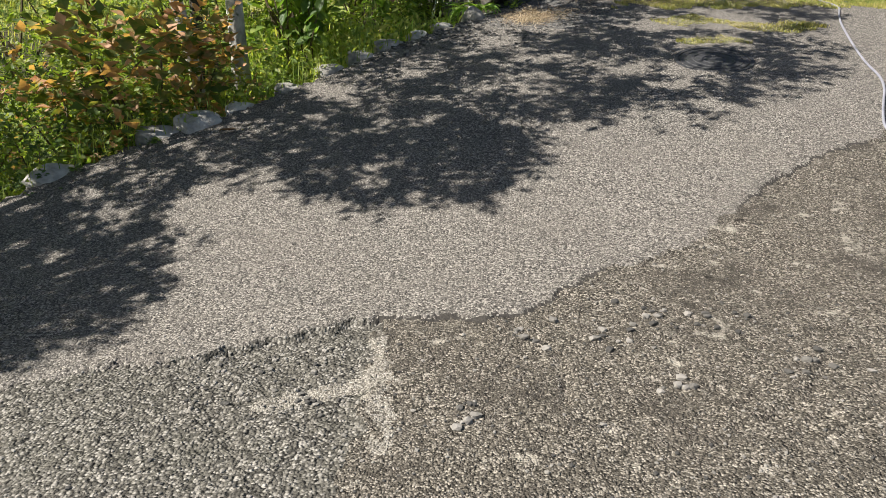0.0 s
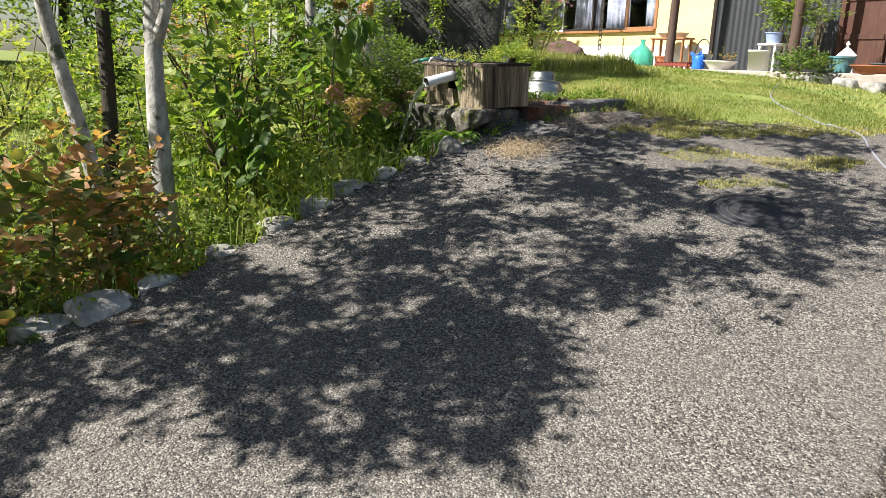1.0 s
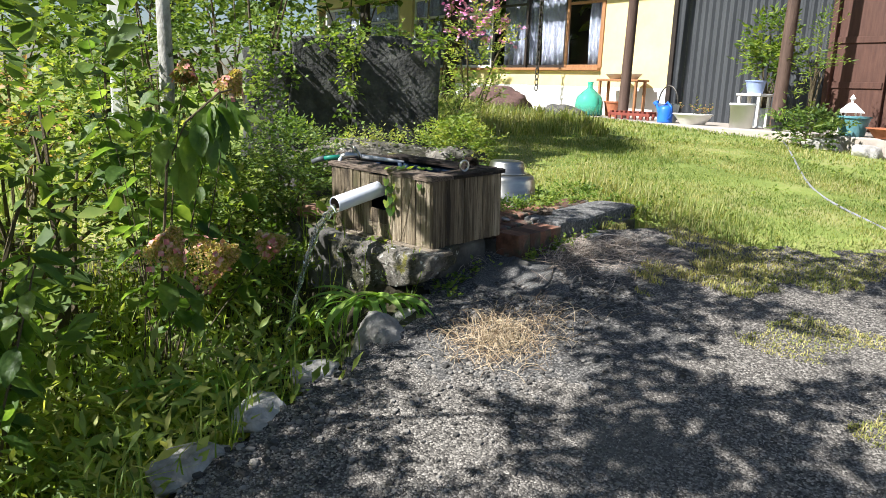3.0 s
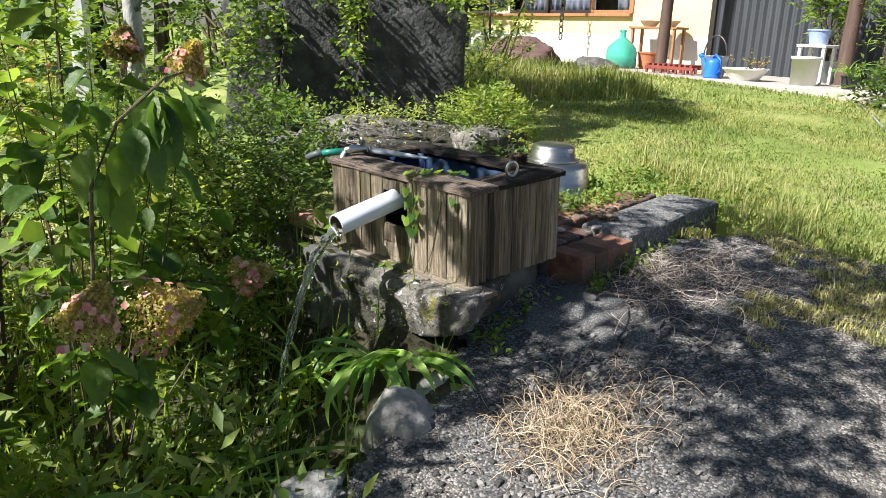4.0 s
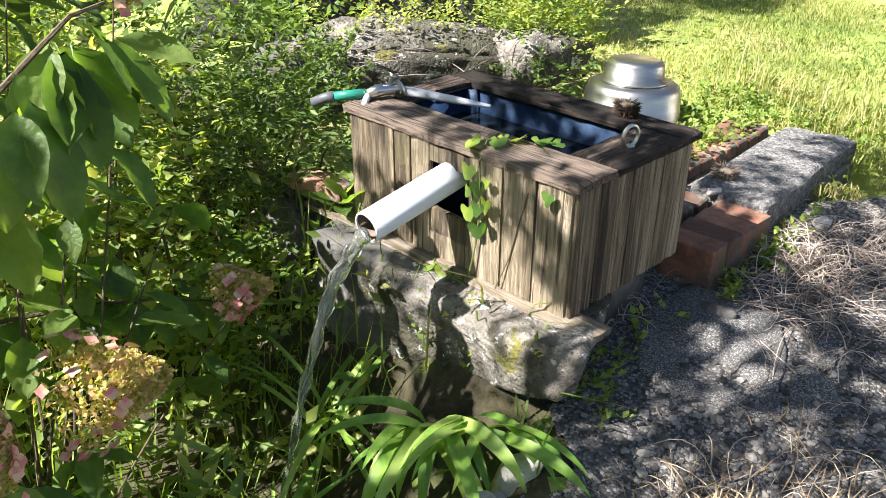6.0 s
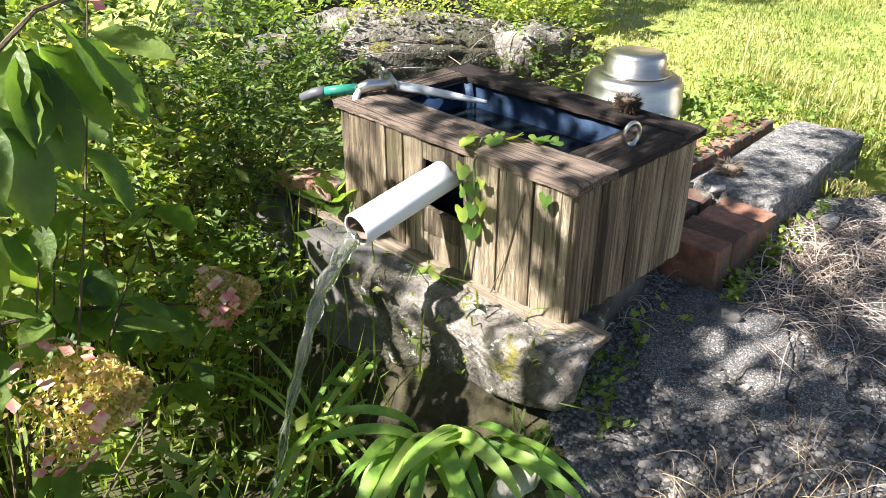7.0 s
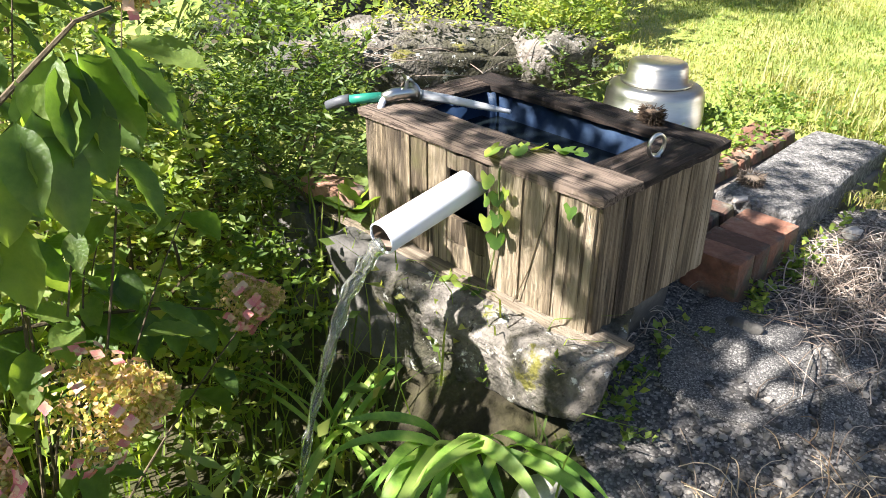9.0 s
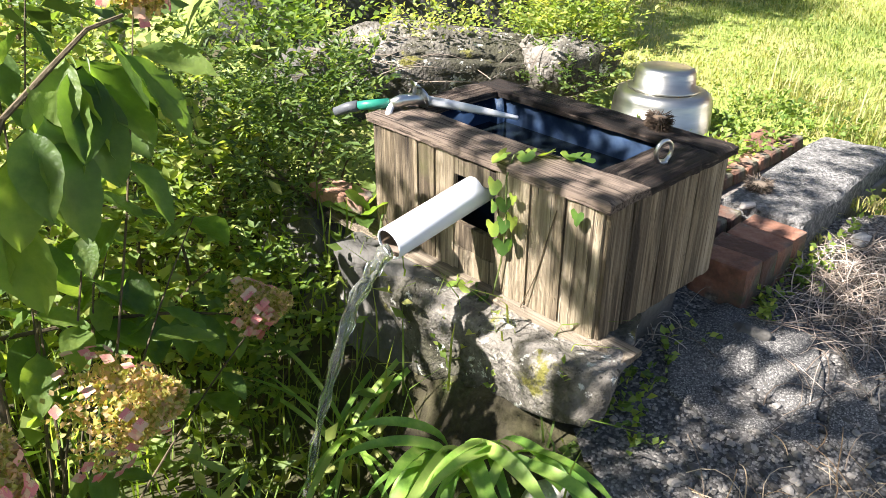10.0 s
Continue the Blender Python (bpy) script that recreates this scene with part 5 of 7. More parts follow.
for x in (-0.17, 0.17):
    for y in (-0.13, 0.13):
        part("leg", boxed(0.045, 0.045, 0.48, Matrix.Translation((x, y, 0.24)), 0.004), WHITE, stool)
pot("blue_glazed_pot", hp_(-11.55, 13.05, 2.55), 0.15, 0.2, BLUEGLAZE, "round blue glazed pot on the white stool")
bk = thing("white_pail", hp_(-11.3, 12.4), "tall white plastic pail on the terrace edge", "pail")
part("body", lathe([(0, 0), (0.16, 0), (0.175, 0.33), (0.19, 0.33), (0.19, 0.365), (0.17, 0.365), (0.16, 0.05), (0, 0.04)], 28), WHITE, bk, smooth=True)
pot("black_pot", hp_(-10.66, 12.33), 0.1, 0.16, BLACKP, "small black plastic pot with a spider plant")
pot("grey_pot", hp_(-11.65, 13.5), 0.18, 0.3, GALV, "grey pot of a leafy shrub")
pot("dark_pot", hp_(-10.58, 13.0), 0.2, 0.2, BLACKP, "dark pot of a slender oleander")
pot("bluegreen_pot", hp_(-9.62, 12.35), 0.2, 0.26, BLUEGREEN, "blue-green glazed pot on the terrace edge")
pot("terracotta_dish", hp_(-9.05, 12.4), 0.36, 0.13, TERRA, "wide shallow terracotta dish")
pot("terracotta_pot", hp_(-8.4, 12.9), 0.2, 0.26, TERRA, "terracotta pot with young leaves")
pot("grey_pot", hp_(-9.15, 12.7), 0.17, 0.18, GREY_PLASTIC, "grey pot on the terrace")
ln = thing("garden_lantern", hp_(-10.0, 13.0), "small white metal garden lantern with a peaked roof", "lantern")
part("roof", lathe([(0.2, 0.3), (0.06, 0.42), (0.02, 0.44), (0.02, 0.47), (0.045, 0.49), (0.02, 0.53), (0, 0.55)], 4), WHITE, ln)
part("base", lathe([(0, 0), (0.17, 0), (0.17, 0.03), (0, 0.03)], 4), WHITE, ln)
for a in range(4):
    part("bar", boxed(0.02, 0.02, 0.28, Matrix.Translation((0.14 * math.cos(a * math.pi / 2), 0.14 * math.sin(a * math.pi / 2), 0.16)), 0.002), WHITE, ln)
# rocks at the terrace corner
stone("boulder", (2.75, 18.2, 2.15), (1.6, 0.9, 0.75), 71, mat("rock_red", [(0.09, 0.05, 0.045), (0.2, 0.12, 0.1)], 5, 0.9, 0.7, 20), "reddish rock by the house corner", 20, sub=4)
stone("boulder", (4.1, 18.3, 2.0), (0.9, 0.7, 0.5), 72, ROCK_DARK, "dark rock by the house corner", 50, sub=3)
for j in range(7):
    x_, y_ = (H @ Vector((-9.7 + j * 0.55, 11.85 - 0.04 * j, 0)))[:2]
    stone("stone", (x_, y_, float(slope(x_, y_)) + 0.03), (0.5, 0.35, 0.22), 110 + j, STONE_PALE, "flat stone edging the flower bed", j * 40, sub=3, group="flower bed stones")
# ---- plants ----


def sprays(rng, P, D, k, twig, ln, wd, flat=0.45):
    """Twigs with k leaves each, set left and right along the twig."""
    P, D = np.asarray(P, float), np.asarray(D, float)
    D = D / np.linalg.norm(D, axis=1, keepdims=True)
    m = len(P)
    t = np.linspace(0.08, 1.0, k)
    S = np.cross(D, np.array([0, 0, 1.0]))
    S /= np.maximum(np.linalg.norm(S, axis=1, keepdims=True), 1e-3)
    tw = np.broadcast_to(np.asarray(twig, float), (m,))[:, None, None]
    pos = P[:, None] + D[:, None] * tw * t[None, :, None] + rng.normal(0, 0.008, (m, k, 3))
    alt = np.where(np.arange(k) % 2 == 0, 1.0, -1.0)[None, :, None]
    side = np.where((np.arange(k) == k - 1), 0.15, 0.9)[None, :, None]
    dr = D[:, None] * 0.55 + S[:, None] * alt * side + rng.normal(0, 0.28, (m, k, 3))
    nm = np.array([0, 0, 1.0]) + rng.normal(0, flat, (m, k, 3))
    sz = rng.uniform(0.65, 1.15, (m, k))
    return pos.reshape(-1, 3), dr.reshape(-1, 3), nm.reshape(-1, 3), (ln * sz).reshape(-1), (wd * sz).reshape(-1)


def ball(rng, n, inner=0.35):
    d_ = rng.normal(0, 1, (n, 3))
    d_ /= np.linalg.norm(d_, axis=1, keepdims=True)
    return d_ * (inner + (1 - inner) * rng.uniform(0, 1, n) ** 0.5)[:, None]


def shrub(name, x, y, r, h, material, ln, wd, n, label, seed, z0=None, k=9, stems=7, group="", lift=0.12, category="shrub", ry=1.0, stem_mat=None, flat=0.5):
    """A bush: stems from the base and leafy twigs that fill an uneven crown."""
    rng = np.random.default_rng(seed)
    zb = drop_to(x, y) if z0 is None else z0
    th = thing(name, Matrix.Translation((x, y, zb)), label, category, group)
    m = max(6, n // k)
    B = ball(rng, m)
    bulge = 1 + 0.28 * np.sin(B[:, 0] * 5 + seed) * np.cos(B[:, 1] * 4 + seed * 2) + 0.15 * np.sin(B[:, 2] * 7 + seed)
    P = B * bulge[:, None] * np.array([r, r * ry, h * (0.5 - lift / 2)]) + np.array([0, 0, h * (0.5 + lift / 2)])
    P[:, 2] = np.maximum(P[:, 2], 0.02)
    D = B * np.array([1, 1, 0.6]) + np.array([0, 0, 0.35]) + rng.normal(0, 0.35, (m, 3))
    q = sprays(rng, P, D, k, ln * 2.3 * rng.uniform(0.7, 1.3, m), ln, wd, flat)
    part("leaves", leaf_cloud("leaves", q[0], q[1], q[2], q[3], q[4], material, 0.3), None, th)["kind"] = "stuff"
    for j in range(stems):
        tgt = P[rng.integers(m)]
        root = Vector((rng.normal(0, r * 0.12), rng.normal(0, r * 0.12), -0.05))
        part("stem", tube(bend(root, Vector(tgt), -0.06 * h, (rng.normal(0, 0.03), rng.normal(0, 0.03), 0), 5), [0.012 * (1 - 0.13 * i) * min(2.2, max(0.5, h)) for i in range(6)], 5), stem_mat or STEM, th)
    return th


def weeds(name, pts, material, ln, wd, k, label, seed, kind="stuff", height=0.2, category="weeds"):
    """Low leafy growth on the ground."""
    rng = np.random.default_rng(seed)
    m = len(pts)
    P = np.array([(x, y, z) for x, y, z in pts])
    D = rng.normal(0, 0.45, (m, 3)) + np.array([0, 0, 1.0])
    q = sprays(rng, P, D, k, height * rng.uniform(0.5, 1.4, m), ln, wd, 0.6)
    return single(name, leaf_cloud(name, q[0], q[1], q[2], q[3], q[4], material, 0.3), None, label, category, kind=kind)


def scatter(rng, n, x0, x1, y0, y1, test=None):
    X, Y = rng.uniform(x0, x1, n), rng.uniform(y0, y1, n)
    if test is not None:
        k_ = test(X, Y)
        X, Y = X[k_], Y[k_]
    return X, Y


# trees beside the drive; their crowns shade it
rng = np.random.default_rng(11)
SHADE = [(-3.9, 3.0), (-1.75, 3.1), (-1.5, 3.7), (-1.55, 4.3), (-2.0, 5.0), (-1.5, 5.35), (-0.85, 5.2), (-0.55, 4.8), (0.25, 4.75), (0.6, 5.35), (0.9, 6.0), (1.6, 5.95), (2.5, 6.4), (3.1, 6.8), (3.8, 8.2), (4.1, 9.3), (3.0, 9.9), (2.6, 10.6), (2.0, 10.7), (1.6, 10.2), (0.9, 11.3), (-0.6, 12.2), (-3.6, 9.5), (-5.5, 6)]


def inside(poly, X, Y):
    res = np.zeros(X.shape, bool)
    for (ax, ay), (bx, by) in zip(poly, poly[1:] + poly[:1]):
        cross_ = ((ay > Y) != (by > Y)) & (X < (bx - ax) * (Y - ay) / (by - ay + 1e-12) + ax)
        res ^= cross_
    return res


X, Y = rng.uniform(-5.5, 4.3, 15000), rng.uniform(2.9, 12.3, 15000)
keep = inside(SHADE, X + rng.normal(0, 0.10, X.shape), Y + rng.normal(0, 0.10, X.shape))
# gaps in the crown let sun flecks through; thinner over the trough
gap = np.sin(X * 2.1 + 1.2 * np.sin(Y * 1.9)) * np.cos(Y * 2.3 + 0.8 * np.sin(X * 1.7)) + 0.6 * np.sin(X * 4.7 + Y * 3.9)
thin = np.where(Y + 0.4 * X > 9.3, np.where(X > 0.75, np.where(X > 1.9, 0.8, np.where(Y < 9.65, np.where(X > 1.25, 0.85, 0.46), 0.42)), 0.14), 1.0) * np.where((X < -1.6) & (Y > 8.4), 0.3, 1.0) * np.where(((X - 1.12) / 0.4) ** 2 + ((Y - 10.4) / 0.4) ** 2 < 1, 2.6, 1.0)
bed = side_of(EDGE, X, Y) < -0.5
gap = gap + 0.45 * np.sin(X * 8.3 + 2 * np.sin(Y * 3.1)) * np.sin(Y * 7.1 + X) + 0.55 * np.sin(X * 15.1 + 2 * np.sin(Y * 5.3)) * np.sin(Y * 16.7 + 1.5 * np.sin(X * 4.1))
sunny = (((X - 0.72) / 0.55) ** 2 + ((Y - 8.55) / 0.42) ** 2) < 1
dense = np.where(Y < 6.0 + 0.3 * X, 1.6, 1.0)
open_ = np.where((X > 0.5) & (Y > 5.6) & (Y < 8), 0.75, np.where(Y < 6.3, 1.25, 0.78))
# unseen leaves added up-sun, standing in for the block's shadow on the lawn
forced = (((X - 2.5) / 0.6) ** 2 + ((Y - 9.95) / 0.42) ** 2) < 1
for ex, ey, ea, eb in ((0.6, 6.93, 0.4, 0.14), (0.86, 6.2, 0.24, 0.1), (1.95, 7.05, 0.42, 0.26), (1.25, 7.3, 0.3, 0.2), (-0.45, 7.3, 0.3, 0.26), (1.42, 7.26, 0.2, 0.14), (0.53, 7.34, 0.2, 0.12), (0.22, 7.6, 0.18, 0.1), (1.42, 8.23, 0.24, 0.09), (2.11, 9.04, 0.25, 0.08), (0.52, 6.48, 0.26, 0.1), (2.22, 8.42, 0.45, 0.3), (2.45, 7.72, 0.45, 0.3), (2.95, 8.75, 0.55, 0.3), (2.8, 8.35, 0.4, 0.25)):
    sunny |= (((X - ex) / ea) ** 2 + ((Y - ey) / eb) ** 2) < 1
keep &= ~sunny & ((gap < open_) | forced) & (rng.uniform(0, 1, X.shape) < 0.62 * thin * dense * np.where(bed, np.where((Y < 6.3) | ((X < -1.9) & (Y < 8.4)), 0.34, 0.06), 1.0))
X, Y = X[keep], Y[keep]
hh = rng.uniform(2.7, 4.4, X.shape)
off = np.array(SUN_WAY) / SUN_WAY.z
C = np.stack([X, Y, slope(X, Y)], 1) + hh[:, None] * off[None]
owner = np.where(C[:, 1] < 4.9, 0, np.where(C[:, 1] < 7.0, 1, 2))
TREES = [((-4.9, 3.9), BARK_DARK, 0.10, "garden tree with a dark trunk beside the drive"), ((-2.60, 7.85), BARK, 0.062, "pale mottled slender tree leaning by the drive"), ((-2.30, 8.3), BARK, 0.085, "pale mottled forked tree by the drive")]
for j, ((tx, ty), bark, tr, lab) in enumerate(TREES):
    zb = drop_to(tx, ty) - 0.1
    Cj = C[owner == j]
    th = thing("tree", Matrix.Translation((tx, ty, zb)), lab, "tree", "trees beside the drive")
    org = np.array([tx, ty, zb])
    top = np.array([(-0.5, -0.62, -0.12)[j], (0.6, -0.3, 0.0)[j], 3.4])
    bm = bmesh.new()
    pts = [Vector((top[0] * f ** 1.6, top[1] * f + 0.06 * math.sin(f * 7 + j), top[2] * f)) for f in np.linspace(0, 1, 12)]
    tube(pts, [tr * (1.25 - 0.7 * f) + 0.015 * math.sin(f * 23) * tr * 4 for f in np.linspace(0, 1, 12)], 12, bm)
    part("trunk", bm, bark, th, smooth=True)
    if j == 2:
        # the fork
        a = pts[6]
        part("limb", tube([a - Vector((0, 0, 0.05)), a + Vector((0.10, -0.03, 0.22)), a + Vector((0.20, -0.06, 0.55)), a + Vector((0.26, -0.2, 1.1)), a + Vector((0.2, -0.4, 1.6))], [0.06, 0.05, 0.042, 0.03, 0.015], 10), bark, th, smooth=True)
    sel = rng.choice(len(Cj), min((5, 9, 9)[j], len(Cj)), replace=False)
    for s_ in sel:
        a = pts[int(rng.integers(7, 12))]
        b = Vector(Cj[s_] - org)
        part("limb", tube(bend(a, b, -0.25, (0, 0, 0), 6), [0.02, 0.018, 0.015, 0.012, 0.009, 0.007, 0.004], 6), bark, th)
    Dj = np.stack([rng.normal(0.35, 0.8, len(Cj)), rng.normal(-0.15, 0.8, len(Cj)), rng.normal(-0.25, 0.25, len(Cj))], 1)
    q = sprays(rng, Cj - org, Dj, 10, rng.uniform(0.2, 0.36, len(Cj)), 0.135, 0.056, 0.42)
    part("crown", leaf_cloud("crown", q[0], q[1], q[2], q[3], q[4], CROWN, 0.2), None, th)
# dark ivy-clad trunk between them
tx, ty = -2.75, 8.2
zb = drop_to(tx, ty) - 0.1
th = thing("tree", Matrix.Translation((tx, ty, zb)), "dark ivy-clad trunk beside the pale trees", "tree", "trees beside the drive")
pts = [Vector((-0.1 * f + 0.04 * math.sin(f * 5), 0.3 * f, 4.2 * f)) for f in np.linspace(0, 1, 10)]
part("trunk", tube(pts, [0.075 - 0.035 * f for f in np.linspace(0, 1, 10)], 10), BARK_DARK, th, smooth=True)
m = 260
f_ = rng.uniform(0.05, 1, m)
a_ = rng.uniform(0, 6.28, m)
P = np.stack([-0.1 * f_ + 0.09 * np.cos(a_), 0.3 * f_ + 0.09 * np.sin(a_), 4.2 * f_], 1)
q = sprays(rng, P, np.stack([np.cos(a_), np.sin(a_), 0.3 + 0 * a_], 1), 6, 0.12, 0.06, 0.045, 0.8)
part("ivy", leaf_cloud("ivy", q[0], q[1], q[2], q[3], q[4], LEAF_DARK, 0.3), None, th, "dark ivy leaves")

# ---- garden shrubs below the drive ----
for a in ((-2.75, 6.75, 0.62, 1.35, LEAF_RED, 0.165, 0.12, 760, "autumn-tinted shrub with orange and green leaves"),
          (-3.35, 6.6, 0.6, 1.2, LEAF_MID, 0.075, 0.045, 1000, "leafy green shrub beside the drive"),
          (-3.2, 5.85, 0.5, 0.85, LEAF_DARK, 0.06, 0.035, 1500, "low dark green shrub at the kerb stones"),
          (-2.6, 6.3, 0.36, 0.7, LEAF_DARK, 0.06, 0.04, 900, "low dark green shrub at the kerb stones"),
          (-2.35, 7.2, 0.5, 1.25, LEAF_RED, 0.08, 0.05, 900, "autumn-tinted shrub with orange and green leaves"),
          (-4.2, 6.3, 0.8, 1.4, LEAF_RED, 0.09, 0.055, 1100, "autumn-tinted shrub with orange and green leaves"),
          (-3.6, 7.9, 0.7, 1.5, LEAF_YELLOW, 0.07, 0.04, 1500, "yellow-green leafy shrub below the drive"),
          (-1.95, 9.3, 0.5, 1.4, LEAF_MID, 0.17, 0.09, 380, "leafy green shrub below the drive"),
          (-1.8, 10.05, 0.5, 2.3, LEAF_DARK, 0.2, 0.11, 210, "tall loose shrub with dark glossy leaves"),
          (-2.15, 9.7, 0.5, 2.4, LEAF_DARK, 0.2, 0.11, 210, "tall loose shrub with dark glossy leaves"),
          (-2.4, 10.8, 0.8, 2.2, LEAF_YELLOW, 0.08, 0.04, 1900, "yellow-green leafy shrub below the drive"),
          (-0.62, 10.75, 0.42, 1.15, LEAF_DARK, 0.045, 0.016, 3600, "dense dark small-leaved shrub beside the trough"),
          (-0.95, 10.45, 0.42, 1.1, LEAF_YELLOW, 0.075, 0.05, 1500, "leafy green shrub beside the trough"),
          (-0.95, 11.4, 0.42, 0.95, LEAF_YELLOW, 0.06, 0.038, 2400, "leafy green shrub beside the trough"),
          (-1.5, 11.2, 0.5, 1.3, LEAF_YELLOW, 0.06, 0.04, 2000, "yellow-green leafy shrub beside the trough"),
          (-1.6, 12.3, 0.5, 1.2, LEAF_DARK, 0.06, 0.04, 2200, "dark leafy shrub beside the stone slabs"),
          (-0.28, 10.62, 0.28, 0.75, LEAF_DARK, 0.045, 0.016, 1800, "dense dark small-leaved shrub beside the trough"),
          (-0.4, 11.2, 0.34, 0.7, LEAF_MID, 0.05, 0.03, 1500, "leafy green shrub beside the trough"),
          (-0.5, 10.2, 0.3, 0.7, LEAF_MID, 0.05, 0.028, 1300, "low dark shrub over the stone bank"),
          (-2.35, 13.2, 0.55, 2.0, LEAF_MID, 0.09, 0.055, 1500, "leafy green shrub before the pale post"),
          (1.06, 11.74, 0.30, 0.58, LEAF_YELLOW, 0.042, 0.022, 3600, "small bright yellow-green shrub beside the flat rock"),
          (0.98, 11.45, 0.22, 0.38, LEAF_DARK, 0.035, 0.018, 1100, "small dark shrub beside the flat rock")):
    shrub("shrub", *a, seed=int(abs(a[0] * 131 + a[1] * 17)), group="garden shrubs")

# low growth over the garden floor
rng = np.random.default_rng(5)
GARDEN = lambda x, y: (side_of(EDGE, x, y) < -0.02) & (((x - 0.06) / 0.3) ** 2 + ((y - 9.25) / 0.42) ** 2 > 1)
X, Y = scatter(rng, 3000, -5.5, 0.35, 4.5, 11.5, GARDEN)
Z = land(X, Y) - 0.01
half = rng.uniform(0, 1, X.shape) < 0.55
weeds("low_weeds", list(zip(X[half], Y[half], Z[half])), WEED, 0.085, 0.042, 7, "rank green weeds over the garden floor", 21, height=0.32)
weeds("low_weeds", list(zip(X[~half], Y[~half], Z[~half])), LEAF_YELLOW, 0.075, 0.034, 7, "sunlit yellow-green weeds over the garden floor", 22, height=0.36)
X, Y = scatter(rng, 9000, -5, 0.4, 5, 11, lambda x, y: (side_of(EDGE, x, y) < 0.03) & (((x - 0.06) / 0.3) ** 2 + ((y - 9.25) / 0.42) ** 2 > 1))
single("garden_grass", blade_cloud("garden_grass", np.stack([X, Y, land(X, Y) - 0.02], 1), 0.55, rng.uniform(0.15, 0.5, X.shape), 0.008, WEED, rng), None, "long rank grass among the garden shrubs", "grass", kind="stuff")
# yellow-green perennials between trunk and stream
X, Y = scatter(rng, 480, -1.9, -0.35, 7.6, 9.3, lambda x, y: side_of(EDGE, x, y) < -0.1)
weeds("perennials", list(zip(X, Y, land(X, Y))), LEAF_YELLOW, 0.11, 0.034, 10, "bright feathery perennials below the drive edge", 23, height=0.55, category="perennials")


def strap(length, width, droop, seed, fold=0.25):
    """One long arching leaf rising from the origin along +x."""
    bm = bmesh.new()
    rows = []
    n_ = 12
    for j in range(n_ + 1):
        f = j / n_
        a = 1.25 - droop * f
        x = length * f * math.cos(max(-1.3, a * (1 - 0.25 * f)))
        z = length * (f * math.sin(1.25) - droop * 0.55 * f * f)
        w = width * (0.55 + 0.9 * f - 1.45 * f ** 3) if f < 1 else 0.002
        w = max(w, 0.002)
        tw = 0.15 * math.sin(seed + f * 2)
        rows.append([bm.verts.new((x, -w / 2, z + w * fold + tw * w)), bm.verts.new((x, 0, z)), bm.verts.new((x, w / 2, z + w * fold - tw * w))])
    for a, b in zip(rows, rows[1:]):
        for j in range(2):
            bm.faces.new((a[j], a[j + 1], b[j + 1], b[j]))
    return bm


def strap_clump(name, x, y, z, n_, length, width, droop, label, seed, spread=360, centre=0.0, lo=0.6):
    rnd_ = random.Random(seed)
    th = thing(name, pose(x, y, z), label, "clump")
    bank = [bm_mesh("leaf_blade", strap(length, width, droop * f, seed + i), STRAP, True) for i, f in enumerate((0.7, 0.9, 1.05, 1.25, 1.4))]
    for j in range(n_):
        o = part("leaf_blade", bank[j % 5], None, th)
        sc = rnd_.uniform(lo, 1.05)
        o.matrix_basis = pose(rnd_.gauss(0, 0.03), rnd_.gauss(0, 0.03), 0, rnd_.uniform(-14, 14), rnd_.uniform(-10, 12), centre + rnd_.uniform(-spread / 2, spread / 2)) @ Matrix.Scale(sc, 4)
    return th


strap_clump("iris_clump", 0.10, 9.40, 1.09, 16, 0.44, 0.06, 1.75, "arching green iris leaves below the boulder", 1, 130, -115)
strap_clump("iris_clump", 0.25, 9.32, 1.13, 13, 0.34, 0.046, 1.6, "arching green iris leaves below the boulder", 2, 150, -90)
strap_clump("iris_clump", -0.22, 9.72, 0.86, 16, 0.55, 0.03, 1.1, "narrow arching leaves beside the falling water", 3, 300, -90)
strap_clump("iris_clump", -0.62, 8.98, 0.66, 8, 0.74, 0.06, 0.9, "broad pale iris leaves at the drive edge", 4, 200, -60)
strap_clump("iris_clump", -0.42, 9.35, 0.66, 12, 0.42, 0.03, 1.0, "narrow arching leaves beside the falling water", 5, 360, 0)
strap_clump("iris_clump", -1.62, 7.25, 0.2, 9, 0.42, 0.08, 1.1, "broad dark leaves at the drive edge", 6, 240, -50)

# ---- hydrangea close to the trough ----


def broad_leaf(ln, wd, seed):
    """A pointed oval leaf with a folded midrib and lifted side veins."""
    bm = bmesh.new()
    n_ = 9
    rows = []
    for j in range(n_ + 1):
        f = j / n_
        w = wd * (math.sin(math.pi * min(1, f ** 0.82)) ** 0.75) * 0.5 if 0 < f < 1 else 0.0012
        x, z = ln * f, -0.16 * ln * f * f * (1 + 0.3 * math.sin(seed))
        rows.append([bm.verts.new((x + 0.012 * abs(c), c * w, z + 0.30 * w * abs(c) ** 1.3 + 0.0035 * math.sin(f * 26 + abs(c) * 3) * abs(c) + 0.006 * math.sin(f * 6 + seed + c))) for c in (-1, -0.55, 0, 0.55, 1)])
    for a, b in zip(rows, rows[1:]):
        for j in range(4):
            bm.faces.new((a[j], a[j + 1], b[j + 1], b[j]))
    return bm


HLEAF = [bm_mesh("leaf", broad_leaf(0.185, 0.102, i), LEAF_HYD, True) for i in range(4)]


